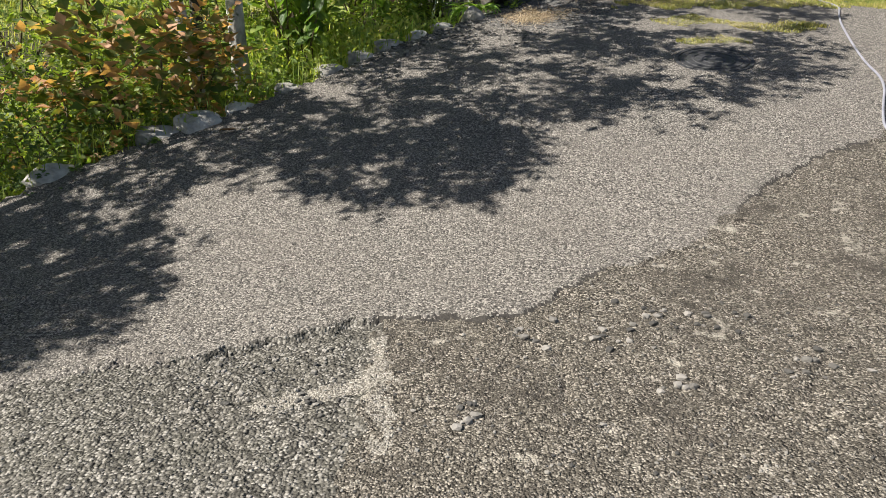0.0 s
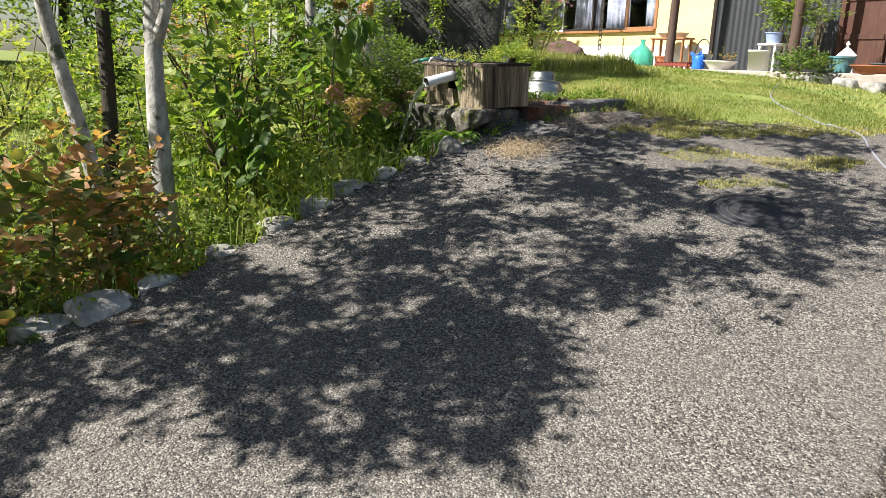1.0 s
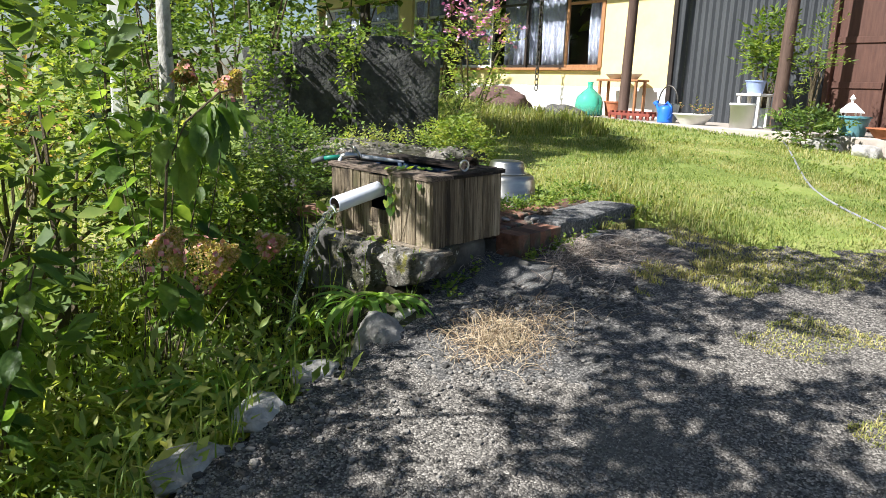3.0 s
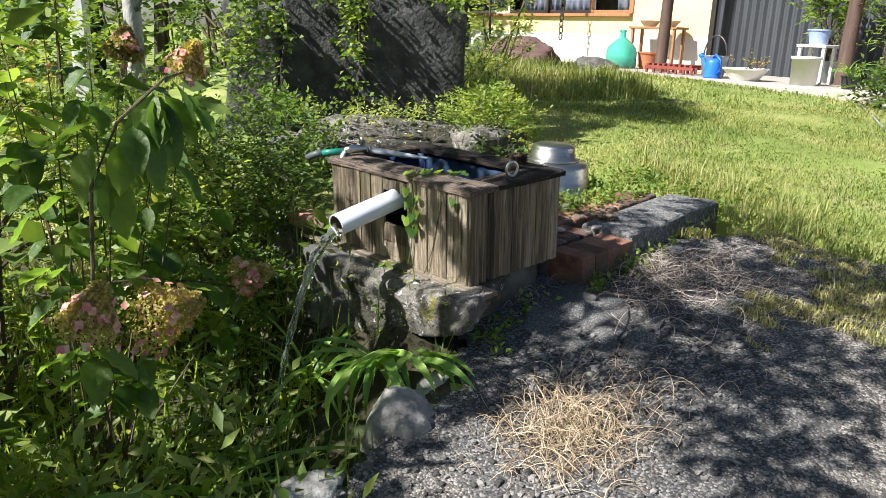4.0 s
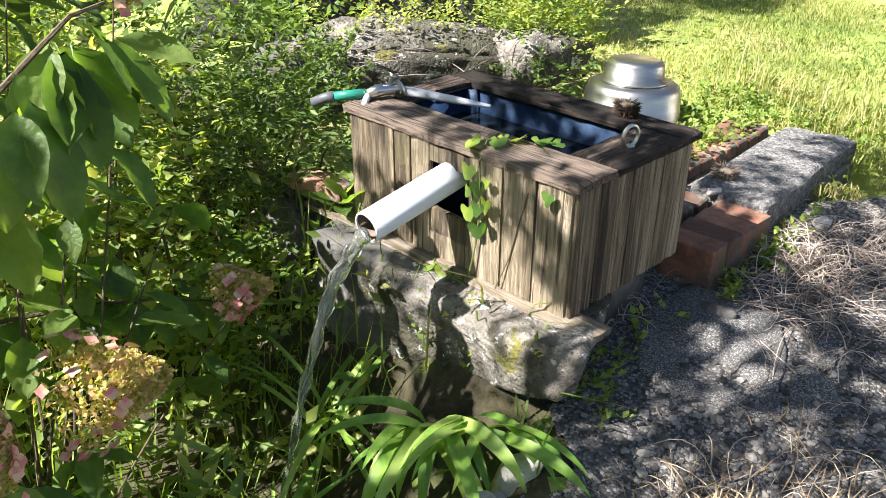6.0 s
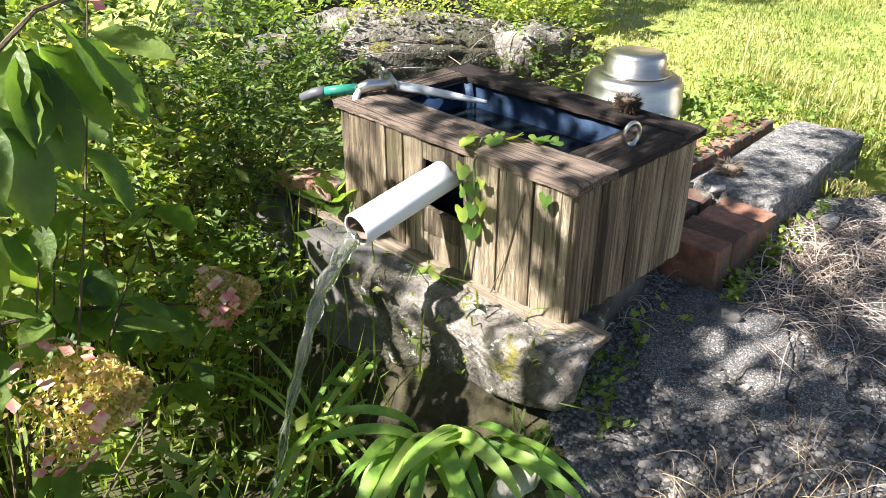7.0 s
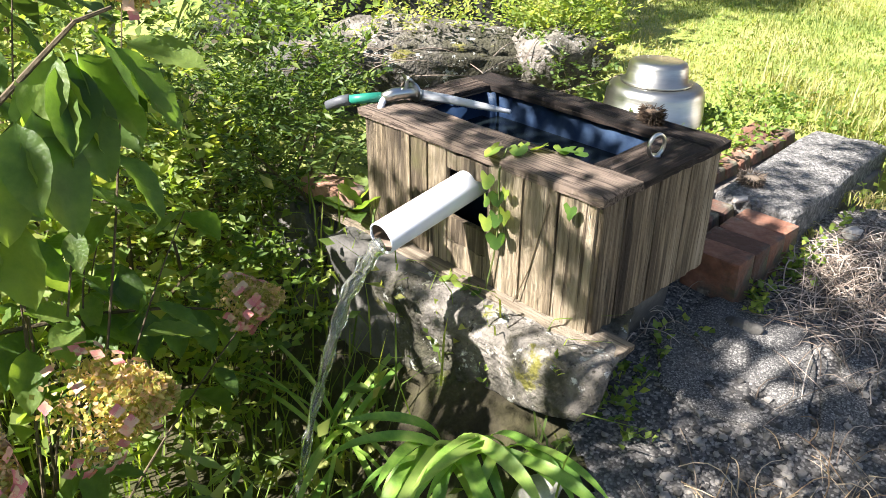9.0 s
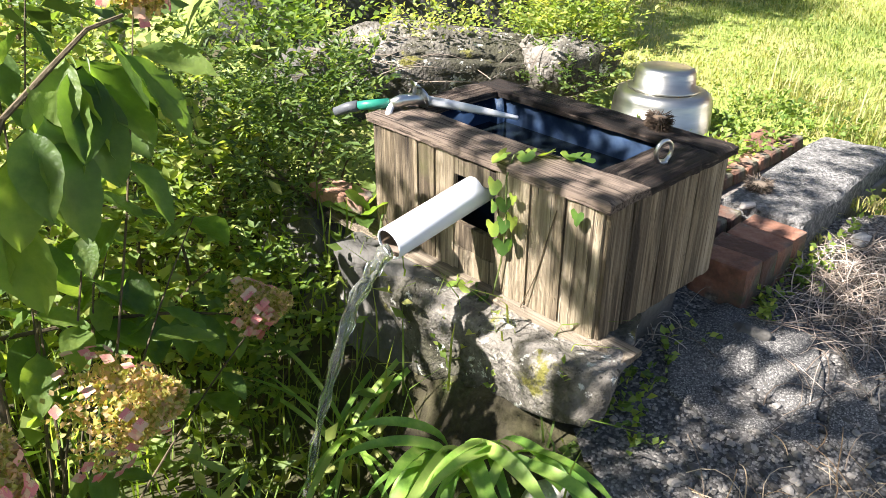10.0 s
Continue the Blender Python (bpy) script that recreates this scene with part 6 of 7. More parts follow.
def panicle(m, size, seed, parent):
    """A flower head: a cone of tiny buds with larger papery petals round it."""
    rng_ = np.random.default_rng(seed)
    n_ = 2400
    f = rng_.uniform(0, 1, n_) ** 0.8
    a = rng_.uniform(0, 6.28, n_)
    rad = size * (0.62 - 0.5 * f) * rng_.uniform(0.35, 1, n_) ** 0.5
    P = np.stack([rad * np.cos(a), rad * np.sin(a), size * 1.05 * f], 1)
    hd = part("flower_head", leaf_cloud("flower_head", P, rng_.normal(0, 1, (n_, 3)) + np.array([0, 0, 0.5]), rng_.normal(0, 1, (n_, 3)), 0.019, 0.015, FLORET if seed % 2 else FLORET_GREEN, 0.3), None, parent, "cream and green flower head turning pink")
    hd["kind"] = "stuff"
    hd.matrix_basis = m
    k_ = 34
    a = rng_.uniform(0, 6.28, k_)
    f = rng_.uniform(0, 0.9, k_)
    Q, DD, NN = [], [], []
    for j in range(k_):
        c = np.array([size * (0.72 - 0.5 * f[j]) * math.cos(a[j]), size * (0.72 - 0.5 * f[j]) * math.sin(a[j]), size * f[j] - 0.01])
        nn = np.array([math.cos(a[j]), math.sin(a[j]), 0.6]) + rng_.normal(0, 0.3, 3)
        nn /= np.linalg.norm(nn)
        e1 = np.cross(nn, [0.3, 0.2, 0.9])
        e1 /= np.linalg.norm(e1)
        e2 = np.cross(nn, e1)
        for b in range(4):
            Q.append(c)
            DD.append(e1 * math.cos(b * 1.571) + e2 * math.sin(b * 1.571) + nn * 0.15)
            NN.append(nn)
    pt = part("petals", leaf_cloud("petals", Q, DD, NN, 0.019, 0.021, PETAL, 0.15, True), None, hd, "papery pink petals")
    pt["kind"] = "stuff"
    return hd


hy = Vector((-1.05, 9.3, drop_to(-1.05, 9.3)))
hyd = thing("hydrangea", Matrix.Translation(hy), "hydrangea bush with big green leaves and fading pink flower heads", "hydrangea")
TIPS = [((-0.78, 9.55, 2.12), 0), ((-0.86, 9.98, 2.1), 0), ((-0.70, 9.74, 2.33), 1), ((-0.96, 9.78, 2.38), 1), ((-0.76, 9.33, 1.36), 1), ((-0.44, 9.82, 1.36), 1), ((-0.98, 9.5, 1.85), 0),
        ((-1.12, 9.65, 2.2), 0), ((-0.94, 8.9, 1.46), 1), ((-0.9, 9.85, 1.6), 0), ((-1.25, 9.35, 2.0), 0), ((-1.05, 9.2, 1.7), 0), ((-0.62, 9.75, 1.72), 0), ((-0.85, 9.2, 1.15), 0), ((-1.15, 9.95, 2.45), 0),
        ((-1.45, 9.8, 2.25), 0), ((-1.55, 10.0, 2.6), 0), ((-1.4, 10.15, 2.65), 0)]
rnd = random.Random(9)


def crowded(p):
    """Bare wood round the low flower heads."""
    for a, b in (((-0.52, 8.7, 1.85), (-0.74, 9.28, 1.42)), ((-0.36, 9.2, 1.7), (-0.44, 9.78, 1.36))):
        a, b = Vector(a), Vector(b)
        f = max(0, min(1, (p - a).dot(b - a) / (b - a).length_squared))
        if (a.lerp(b, f) - p).length < 0.2:
            return True
    return False


for j, (tip, fl) in enumerate(TIPS):
    b = Vector(tip) - hy
    a = Vector((rnd.gauss(0, 0.07), rnd.gauss(0, 0.07), 0))
    pts = bend(a, b, -0.10, (rnd.gauss(0, 0.02), rnd.gauss(0, 0.02), 0), 12)
    part("stem", tube(pts, [0.0055 - 0.0003 * i for i in range(13)], 6), STEM, hyd)
    for i in (range(7, 13) if 1 < j else range(6, 13)):
        ax = (pts[min(i + 1, 12)] - pts[i - 1]).normalized()
        for sgn in (0, 180):
            if (i == 12 and fl) or crowded(pts[i] + hy) or rnd.random() < 0.3:
                continue
            o = part("leaf", HLEAF[rnd.randrange(4)], None, hyd)
            az = math.degrees(math.atan2(ax.y, ax.x)) + 90 * (i % 2) + sgn + rnd.uniform(-28, 28)
            o.matrix_basis = Matrix.Translation(pts[i]) @ pose(0, 0, 0, rnd.uniform(-22, 22), rnd.uniform(5, 48), az) @ Matrix.Scale(rnd.uniform(0.6, 1.1), 4)
    if fl:
        panicle(Matrix.Translation(b) @ (pose(-0.08, 0, 0, 10, 68, -10) if j in (4, 5) else pose(0, 0, 0, rnd.uniform(-35, 35), rnd.uniform(10, 45), rnd.uniform(-60, 60))), rnd.uniform(0.16, 0.19) * (1.6 if j == 4 else 0.75 if j in (2, 3) else 1.0), (7 if j == 5 else j + 1), hyd)

# a level branch across the flower heads
low = [Vector(p) - hy for p in ((-1.18, 9.63, 1.40), (-0.93, 9.76, 1.38), (-0.72, 9.86, 1.335), (-0.52, 9.91, 1.285))]
part("stem", tube(low, [0.007, 0.006, 0.005, 0.003], 6), STEM, hyd)
for j in range(20):
    f = 0.12 + 0.85 * j / 19
    i = min(2, int(f * 3))
    if crowded(low[i].lerp(low[i + 1], f * 3 - i) + hy - Vector((0, 0, 0.06))):
        continue
    o = part("leaf", HLEAF[j % 4], None, hyd)
    o.matrix_basis = Matrix.Translation(low[i].lerp(low[i + 1], f * 3 - i)) @ pose(0, 0, 0, rnd.uniform(-20, 20), rnd.uniform(12, 45), (70 if j % 2 else -70) + rnd.uniform(-35, 35)) @ Matrix.Scale(rnd.uniform(0.7, 1.0), 4)
# an arching branch with drooping leaves
arch = [Vector(p) - hy for p in ((-1.0, 9.2, 1.3), (-0.95, 9.17, 1.93), (-0.86, 9.24, 2.16), (-0.76, 9.30, 2.26), (-0.70, 9.34, 2.32), (-0.64, 9.40, 2.34))]
part("stem", tube(arch, [0.008, 0.0075, 0.007, 0.006, 0.005, 0.004], 6), STEM, hyd)
for j in range(20):
    f = 0.35 + 0.55 * rnd.random()
    i = min(4, int(f * 5))
    p = arch[i].lerp(arch[i + 1], f * 5 - i)
    o = part("leaf", HLEAF[j % 4], None, hyd)
    o.matrix_basis = Matrix.Translation(p + Vector((rnd.gauss(0, 0.03), rnd.gauss(0, 0.03), rnd.uniform(-0.16, 0.02)))) @ pose(0, 0, 0, rnd.uniform(-30, 30), rnd.uniform(45, 85), rnd.uniform(-150, 30)) @ Matrix.Scale(rnd.uniform(0.95, 1.4), 4)

# a second bush further down the drive's edge
hz = Vector((-1.62, 8.5, drop_to(-1.62, 8.5)))
bush = thing("hydrangea", Matrix.Translation(hz), "tall loose hydrangea bush with big dark green leaves", "hydrangea")
for j in range(8):
    a_ = j * 2.4
    r_ = 0.16 + 0.032 * j
    b = Vector((r_ * math.cos(a_), r_ * math.sin(a_) * 0.7, rnd.uniform(0.9, 1.5)))
    pts = bend(Vector((rnd.gauss(0, 0.08), rnd.gauss(0, 0.08), -0.03)), b, -0.08, (rnd.gauss(0, 0.03), rnd.gauss(0, 0.03), 0), 10)
    part("stem", tube(pts, [0.009 - 0.0005 * i for i in range(11)], 6), STEM, bush)
    for i in range(4, 11):
        for sgn in (0, 180):
            o = part("leaf", HLEAF[rnd.randrange(4)], None, bush)
            o.matrix_basis = Matrix.Translation(pts[i]) @ pose(0, 0, 0, rnd.uniform(-25, 25), rnd.uniform(10, 55), 90 * (i % 2) + sgn + rnd.uniform(-35, 35)) @ Matrix.Scale(rnd.uniform(0.7, 1.15), 4)

# ---- ivy, vine and small plants at the trough ----
rng = np.random.default_rng(31)
m = 620
P = np.stack([rng.uniform(-0.8, 0.95, m), rng.uniform(11.98, 12.16, m), 1.8 + 1.05 * rng.uniform(0, 1, m) ** 0.6], 1)
strand = np.sin(P[:, 0] * 9 + 1) + 0.5 * np.sin(P[:, 0] * 23)
sel = ((strand > 0.75) & (P[:, 0] < 0.55)) | ((P[:, 2] > 2.76) & (strand > -0.2)) | ((P[:, 0] < -0.35) & (strand > -0.4))
P = P[sel]
D = np.stack([rng.normal(0, 0.5, len(P)), rng.normal(-0.5, 0.2, len(P)), rng.normal(-0.4, 0.4, len(P))], 1)
q = sprays(rng, P, D, 6, 0.14, 0.055, 0.04, 0.7)
m2 = 120
P2 = np.stack([rng.uniform(-0.75, 0.95, m2), rng.uniform(12.05, 12.6, m2), 2.86 + 0.04 * rng.uniform(0, 1, m2)], 1)
q2 = sprays(rng, P2, rng.normal(0, 0.6, (m2, 3)) + np.array([0, 0, 0.3]), 6, 0.12, 0.05, 0.035, 0.6)
single("ivy", leaf_cloud("ivy", *[np.concatenate([a, b]) for a, b in zip(q[:3], q2[:3])], np.concatenate([q[3], q2[3]]), np.concatenate([q[4], q2[4]]), LEAF_MID, 0.3), None, "green ivy climbing over the stone slabs", "ivy", kind="stuff")
m = 150
P = np.stack([rng.uniform(-0.35, 0.95, m), rng.uniform(11.5, 12.1, m), rng.uniform(1.86, 1.98, m)], 1)
q = sprays(rng, P, rng.normal(0, 0.5, (m, 3)) + np.array([0, 0, 0.6]), 7, 0.12, 0.035, 0.02, 0.6)
single("rock_plants", leaf_cloud("rock_plants", q[0], q[1], q[2], q[3], q[4], LEAF_YELLOW, 0.3), None, "small plants rooted on the flat rock", "plants", kind="stuff")

VINE_M = mat("vine_leaf", [(0.05, 0.11, 0.02), (0.10, 0.19, 0.035), (0.24, 0.32, 0.05)], 5, 0.5, objrand=0.6, translucent=0.4)


def lobed_leaf(r, seed):
    bm = bmesh.new()
    c = bm.verts.new((0.0, 0, 0))
    ring = []
    for j in range(16):
        a = -2.6 + 5.2 * j / 15
        rr = r * (0.85 + 0.14 * math.cos(3 * a) + 0.05 * math.sin(9 * a + seed))
        ring.append(bm.verts.new((0.35 * r + rr * math.cos(a), rr * math.sin(a), 0.12 * r * math.sin(2 * a + seed) - 0.2 * r * math.cos(a))))
    for a, b in zip(ring, ring[1:]):
        bm.faces.new((c, a, b))
    return bm


VL = [bm_mesh("leaf", lobed_leaf(0.036, i), VINE_M, True) for i in range(3)]
vine = thing("vine", BOX, "young vine with bright green leaves hanging over the trough side", "vine")
part("stem", tube([(0.10, 0.36, HZ + 0.04), (0.02, 0.36, HZ + 0.05), (-0.03, 0.34, HZ), (-0.035, 0.33, 0.25), (-0.03, 0.35, 0.12), (-0.04, 0.37, 0.0)], 0.003, 5), STEM_GREEN, vine)
part("stem", tube([(-0.014, 0.16, 0.36), (-0.016, 0.19, 0.24), (-0.016, 0.22, 0.12), (-0.03, 0.26, 0.0)], 0.0022, 5), STEM, vine)
VINE = [(0.12 - 0.035 * i, 0.30 + 0.02 * i + 0.03 * (i % 2), HZ + 0.05, -8) for i in range(5)] + [(0.15 + 0.012 * i, 0.26 - 0.03 * i, HZ + 0.045, 4) for i in range(3)]
VINE += [(-0.036, 0.335 + (0.045, -0.03, 0.005)[i % 3], 0.385 - 0.023 * i, -74) for i in range(9)] + [(-0.05, 0.39 + 0.045 * i, -0.004, -30) for i in range(4)] + [(-0.03, 0.075, 0.385, -72)]
for i, (x, y, z, tilt) in enumerate(VINE):
    o = part("leaf", VL[i % 3], None, vine)
    o.matrix_basis = Matrix.Translation((x, y, z)) @ pose(0, 0, 0, rnd.uniform(-25, 25), -tilt, 180 + rnd.uniform(-50, 50)) @ Matrix.Scale(rnd.uniform(0.6, 1.0), 4)
pl = thing("leafy_seedling", BOX @ pose(-0.03, 1.06, 0.0), "broad-leaved seedling beside the trough corner", "plant")
for j in range(9):
    part("leaf", HLEAF[j % 4], None, pl).matrix_basis = pose(0, 0, 0.02, 0, -20 - 25 * (j % 3), j * 40) @ Matrix.Scale(0.7 + 0.2 * (j % 2), 4)
# tufts round the foot of trough and step
pts = []
for x0, x1, y0, y1, n_ in ((0.0, 0.7, -0.10, -0.01, 12), (0.7, 1.2, -0.2, -0.12, 30), (1.2, 2.2, -0.16, -0.12, 14), (-0.05, 0.12, -0.2, -0.06, 9), (1.1, 2.2, 0.42, 1.3, 420), (2.2, 2.5, -0.1, 0.9, 90)):
    for _ in range(n_):
        p = BOX @ Vector((rng.uniform(x0, x1), rng.uniform(y0, y1), 0))
        pts.append((p.x, p.y, float(slope(p.x, p.y)) if y1 < 0 or x0 > 2 else (BED @ Vector((rng.uniform(1.4, 1.8), 0.6, -0.022))).z))
weeds("foot_weeds", pts, LEAF_MID, 0.035, 0.022, 7, "small weeds at the foot of trough and step", 41, height=0.07)
# small growth on the rock face
pts = [tuple(BOX @ Vector((rng.uniform(-0.2, -0.1), rng.uniform(-0.1, 1.3), rng.uniform(-0.45, -0.06)))) for _ in range(34)]
weeds("rock_weeds", pts, WEED, 0.03, 0.02, 6, "small weeds rooted in the rocks below the trough", 42, height=0.07)

# dry straw on the drive
def straw(name, centres, material, label, seed, hi=0.05):
    rng_ = np.random.default_rng(seed)
    P, D, LN = [], [], []
    for x, y, sx, sy, n_, l0, l1 in centres:
        X, Y = rng_.normal(x, sx, n_), rng_.normal(y, sy, n_)
        P.append(np.stack([X, Y, slope(X, Y) + rng_.uniform(0.004, hi, n_) * np.exp(-((X - x) / sx) ** 2 / 2 - ((Y - y) / sy) ** 2 / 2)], 1))
        a = rng_.uniform(0, 6.28, n_)
        D.append(np.stack([np.cos(a), np.sin(a) , rng_.normal(0.1, 0.12, n_) + (np.abs(rng_.normal(0, 0.6, n_)) if hi > 0.1 else 0)], 1))
        LN.append(rng_.uniform(l0, l1, n_))
    P, D, LN = np.concatenate(P), np.concatenate(D), np.concatenate(LN)
    return single(name, leaf_cloud(name, P, D, rng_.normal(0, 0.4, P.shape) + np.array([0, 0, 1.0]), LN, 0.0032, material, 0.3), None, label, "dry grass", kind="stuff")


straw("dry_grass", [(0.79, 8.74, 0.12, 0.13, 480, 0.04, 0.12), (1.0, 8.85, 0.2, 0.14, 60, 0.05, 0.18)], DRY, "tuft of dry yellow grass on the crumbled drive", 51, 0.12)
DRYPALE = mat("dry_twigs", [(0.13, 0.10, 0.075), (0.25, 0.20, 0.155), (0.42, 0.36, 0.30)], 6, 0.85, island=0.7)


def stalks(name, centres, material, label, seed):
    """Long dead stalks, bent and heaped over one another."""
    rng_ = np.random.default_rng(seed)
    VV, FF = [], []
    for x, y, sx, sy, n_, l0, l1, way in centres:
        for _ in range(n_):
            p = np.array([rng_.normal(x, sx), rng_.normal(y, sy)])
            a, turn = way + rng_.normal(0, 0.75), rng_.normal(0, 1.3)
            l_, lift, w = rng_.uniform(l0, l1), rng_.uniform(0.0, 0.05), rng_.uniform(0.0010, 0.0021)
            base = len(VV)
            for k in range(6):
                f = k / 5
                h = float(slope(p[0], p[1])) + 0.006 + lift * (0.35 + math.sin(math.pi * f))
                n = np.array([-math.sin(a), math.cos(a)]) * w
                VV += [(p[0] - n[0], p[1] - n[1], h), (p[0], p[1], h + w), (p[0] + n[0], p[1] + n[1], h)]
                p = p + np.array([math.cos(a), math.sin(a)]) * l_ / 5
                a += turn / 5
            for k in range(5):
                q = base + 3 * k
                FF += [(q, q + 3, q + 4, q + 1), (q + 1, q + 4, q + 5, q + 2)]
    me = bpy.data.meshes.new(name)
    me.from_pydata(VV, [], FF)
    me.materials.append(material)
    return single(name, me, None, label, "dry grass", kind="stuff")


stalks("dry_stalks", [(1.5, 9.78, 0.13, 0.10, 170, 0.12, 0.36, 0.5), (1.75, 9.86, 0.16, 0.10, 200, 0.12, 0.34, 0.6), (1.42, 9.6, 0.16, 0.12, 50, 0.12, 0.4, -0.6), (1.9, 9.6, 0.25, 0.2, 110, 0.1, 0.3, 0.2), (1.2, 9.35, 0.35, 0.2, 22, 0.1, 0.3, 0.4), (0.8, 9.75, 0.08, 0.1, 30, 0.06, 0.16, 1.0)],
       DRYPALE, "grey dry stalks heaped beside the step", 52)
stalks("dry_grass", [(0.78, 8.72, 0.12, 0.12, 330, 0.07, 0.22, 1.2), (0.95, 8.82, 0.2, 0.14, 90, 0.08, 0.24, 0.4)], DRY, "curled brown dry grass on the crumbled drive", 57)
# fallen leaves
LEAF_FALLEN = mat("leaf_fallen_yellow", [(0.42, 0.30, 0.02), (0.62, 0.48, 0.05)], 18, 0.6, 0.2, 60, translucent=0.25)
LEAF_BROWN = mat("leaf_fallen_brown", [(0.20, 0.10, 0.04), (0.38, 0.22, 0.10)], 14, 0.7, 0.3, 60)
for j, (x, y, z, sc, mt, lb) in enumerate(((-0.02, 10.02, 1.335, 0.62, LEAF_FALLEN, "bright yellow fallen leaf lying on the rock"), (-0.98, 7.70, None, 0.6, LEAF_FALLEN, "bright yellow fallen leaf at the drive edge"),
                                           (-1.68, 6.04, None, 0.85, LEAF_BROWN, "curled brown fallen leaf on the drive"), (-1.62, 6.62, None, 0.6, LEAF_BROWN, "curled brown fallen leaf on the drive"))):
    single("fallen_leaf", bm_mesh("fallen_leaf", broad_leaf(0.16, 0.095, j), mt, True), None, lb, "leaf", pose(x, y, (float(slope(x, y)) + 0.02) if z is None else z, 10, -6, 40 + 75 * j) @ Matrix.Scale(sc, 4), "fallen leaves")

# ---- lawn ----
rng = np.random.default_rng(61)
LAWNED = lambda x, y: (side_of(LAWN, x, y) < wob(x, y, 5.0, 0.10) + 0.05) & (side_of(EDGE, x, y) > 0.3) & ((0.893 * x + 0.45 * y) < 12.1)
STEP_AREA = lambda x, y: (((x - 0.503) * 0.795 + (y - 9.412) * 0.607) < 2.25) & (((x - 0.503) * -0.607 + (y - 9.412) * 0.795) < 1.35) & (((x - 0.503) * -0.607 + (y - 9.412) * 0.795) > -0.1)


def grass(name, n_, x0, x1, y0, y1, h0, h1, w, label, test=None, material=None, lean=0.8):
    X, Y = scatter(rng, n_, x0, x1, y0, y1, test or (lambda x, y: LAWNED(x, y) & ~STEP_AREA(x, y)))
    tall = 1 + 0.5 * np.sin(X * 2.3 + Y) * np.cos(Y * 1.9)
    return single(name, blade_cloud(name, np.stack([X, Y, slope(X, Y) - 0.015], 1), lean, rng.uniform(h0, h1, X.shape) * tall, w, material or GRASS, rng), None, label, "grass", kind="stuff")


grass("lawn_grass", 64000, 0.9, 5.2, 9.4, 14.0, 0.014, 0.045, 0.006, "sunlit green lawn with yellowed patches")
grass("lawn_grass", 34000, 0.9, 9, 13.5, 21, 0.02, 0.06, 0.011, "sunlit green lawn with yellowed patches")
grass("lawn_grass", 16000, 5, 10.5, 8.4, 14, 0.015, 0.05, 0.01, "sunlit green lawn with yellowed patches")
near_step = lambda x, y: LAWNED(x, y) & ~STEP_AREA(x, y) & (((x - 0.503) * 0.795 + (y - 9.412) * 0.607) < 2.75) & (y < 12.5)
grass("long_grass", 2600, 2.2, 3.2, 9.8, 12.5, 0.08, 0.2, 0.007, "longer grass against the step and block", near_step)
grass("long_grass", 5000, 1.3, 3.4, 14.2, 17.5, 0.14, 0.32, 0.012, "tall tufts of grass before the rocks", lambda x, y: LAWNED(x, y))
THIN = mat("thin_grass", [(0.22, 0.25, 0.075), (0.39, 0.37, 0.13), (0.52, 0.45, 0.22)], 1.5, 0.7, island=0.5, translucent=0.3)
grass("drive_grass", 80000, 1.6, 5.5, 7.4, 10.4, 0.03, 0.06, 0.006, "thin grass growing over the edge of the drive",
      lambda x, y: (np.exp(-(((x - 2.45) / 0.5) ** 2 + ((y - 8.55) / 0.22) ** 2)) + np.exp(-(((x - 2.5) / 0.4) ** 2 + ((y - 7.75) / 0.16) ** 2)) + np.exp(-(((x - 3.3) / 0.5) ** 2 + ((y - 8.2) / 0.22) ** 2)) + np.exp(-(((x - 2.9) / 1.1) ** 2 + ((y - 9.4) / 0.35) ** 2)) + 0.9 * np.clip(1 - side_of(LAWN, x, y) / 0.5, 0, 1) + wob(x, y, 6, 0.2) > 0.5) & on_drive(x, y), THIN)
X, Y = scatter(rng, 260, 1.8, 7, 10.4, 15, lambda x, y: LAWNED(x, y) & ~STEP_AREA(x, y))
weeds("lawn_clover", list(zip(X, Y, slope(X, Y))), LEAF_MID, 0.03, 0.022, 6, "small broad-leaved weeds in the lawn", 62, height=0.06)
# far meadow below the garden
X, Y = scatter(rng, 26000, -16, -1.6, 10.5, 26, lambda x, y: side_of(EDGE, x, y) < -1.0)
single("meadow_grass", blade_cloud("meadow_grass", np.stack([X, Y, land(X, Y) - 0.02], 1), 0.5, rng.uniform(0.08, 0.3, X.shape), 0.018, GRASS, rng), None, "sunny meadow grass beyond the shrubs", "grass", kind="stuff")

# ---- planting round the house and in the distance ----
HP = lambda s_, y: (H @ Vector((s_, y, 0)))[:2]
for s_, y, z, r_, h_, mt, ln_, wd_, n_, lb in ((-11.65, 13.5, 2.35, 0.27, 1.3, LEAF_MID, 0.125, 0.058, 1200, "leafy potted shrub by the veranda post"),
                                           (-10.58, 13.0, 2.2, 0.17, 1.35, LEAF_MID, 0.11, 0.024, 460, "slender potted oleander on the terrace"), (-9.85, 11.75, 1.82, 0.36, 0.5, LEAF_DARK, 0.07, 0.04, 1500, "round green bush at the terrace edge"),
                                           (-12.2, 12.45, 2.17, 0.24, 0.16, LEAF_RED, 0.04, 0.03, 160, "small succulents in the white bowl"), (-8.4, 12.9, 2.27, 0.2, 0.3, LEAF_YELLOW, 0.06, 0.03, 120, "young plant in a terracotta pot")):
    x_, y_ = HP(s_, y)
    shrub("potted_plant" if z > 1.9 else "bush", x_, y_, r_, h_, mt, ln_, wd_, n_, lb, int(abs(s_) * 37), z0=z, stems=9, lift=(0.32 if z > 1.9 and h_ > 0.5 else 0.1), category="plant", group="plants on the terrace")
x_, y_ = HP(-10.66, 12.33)
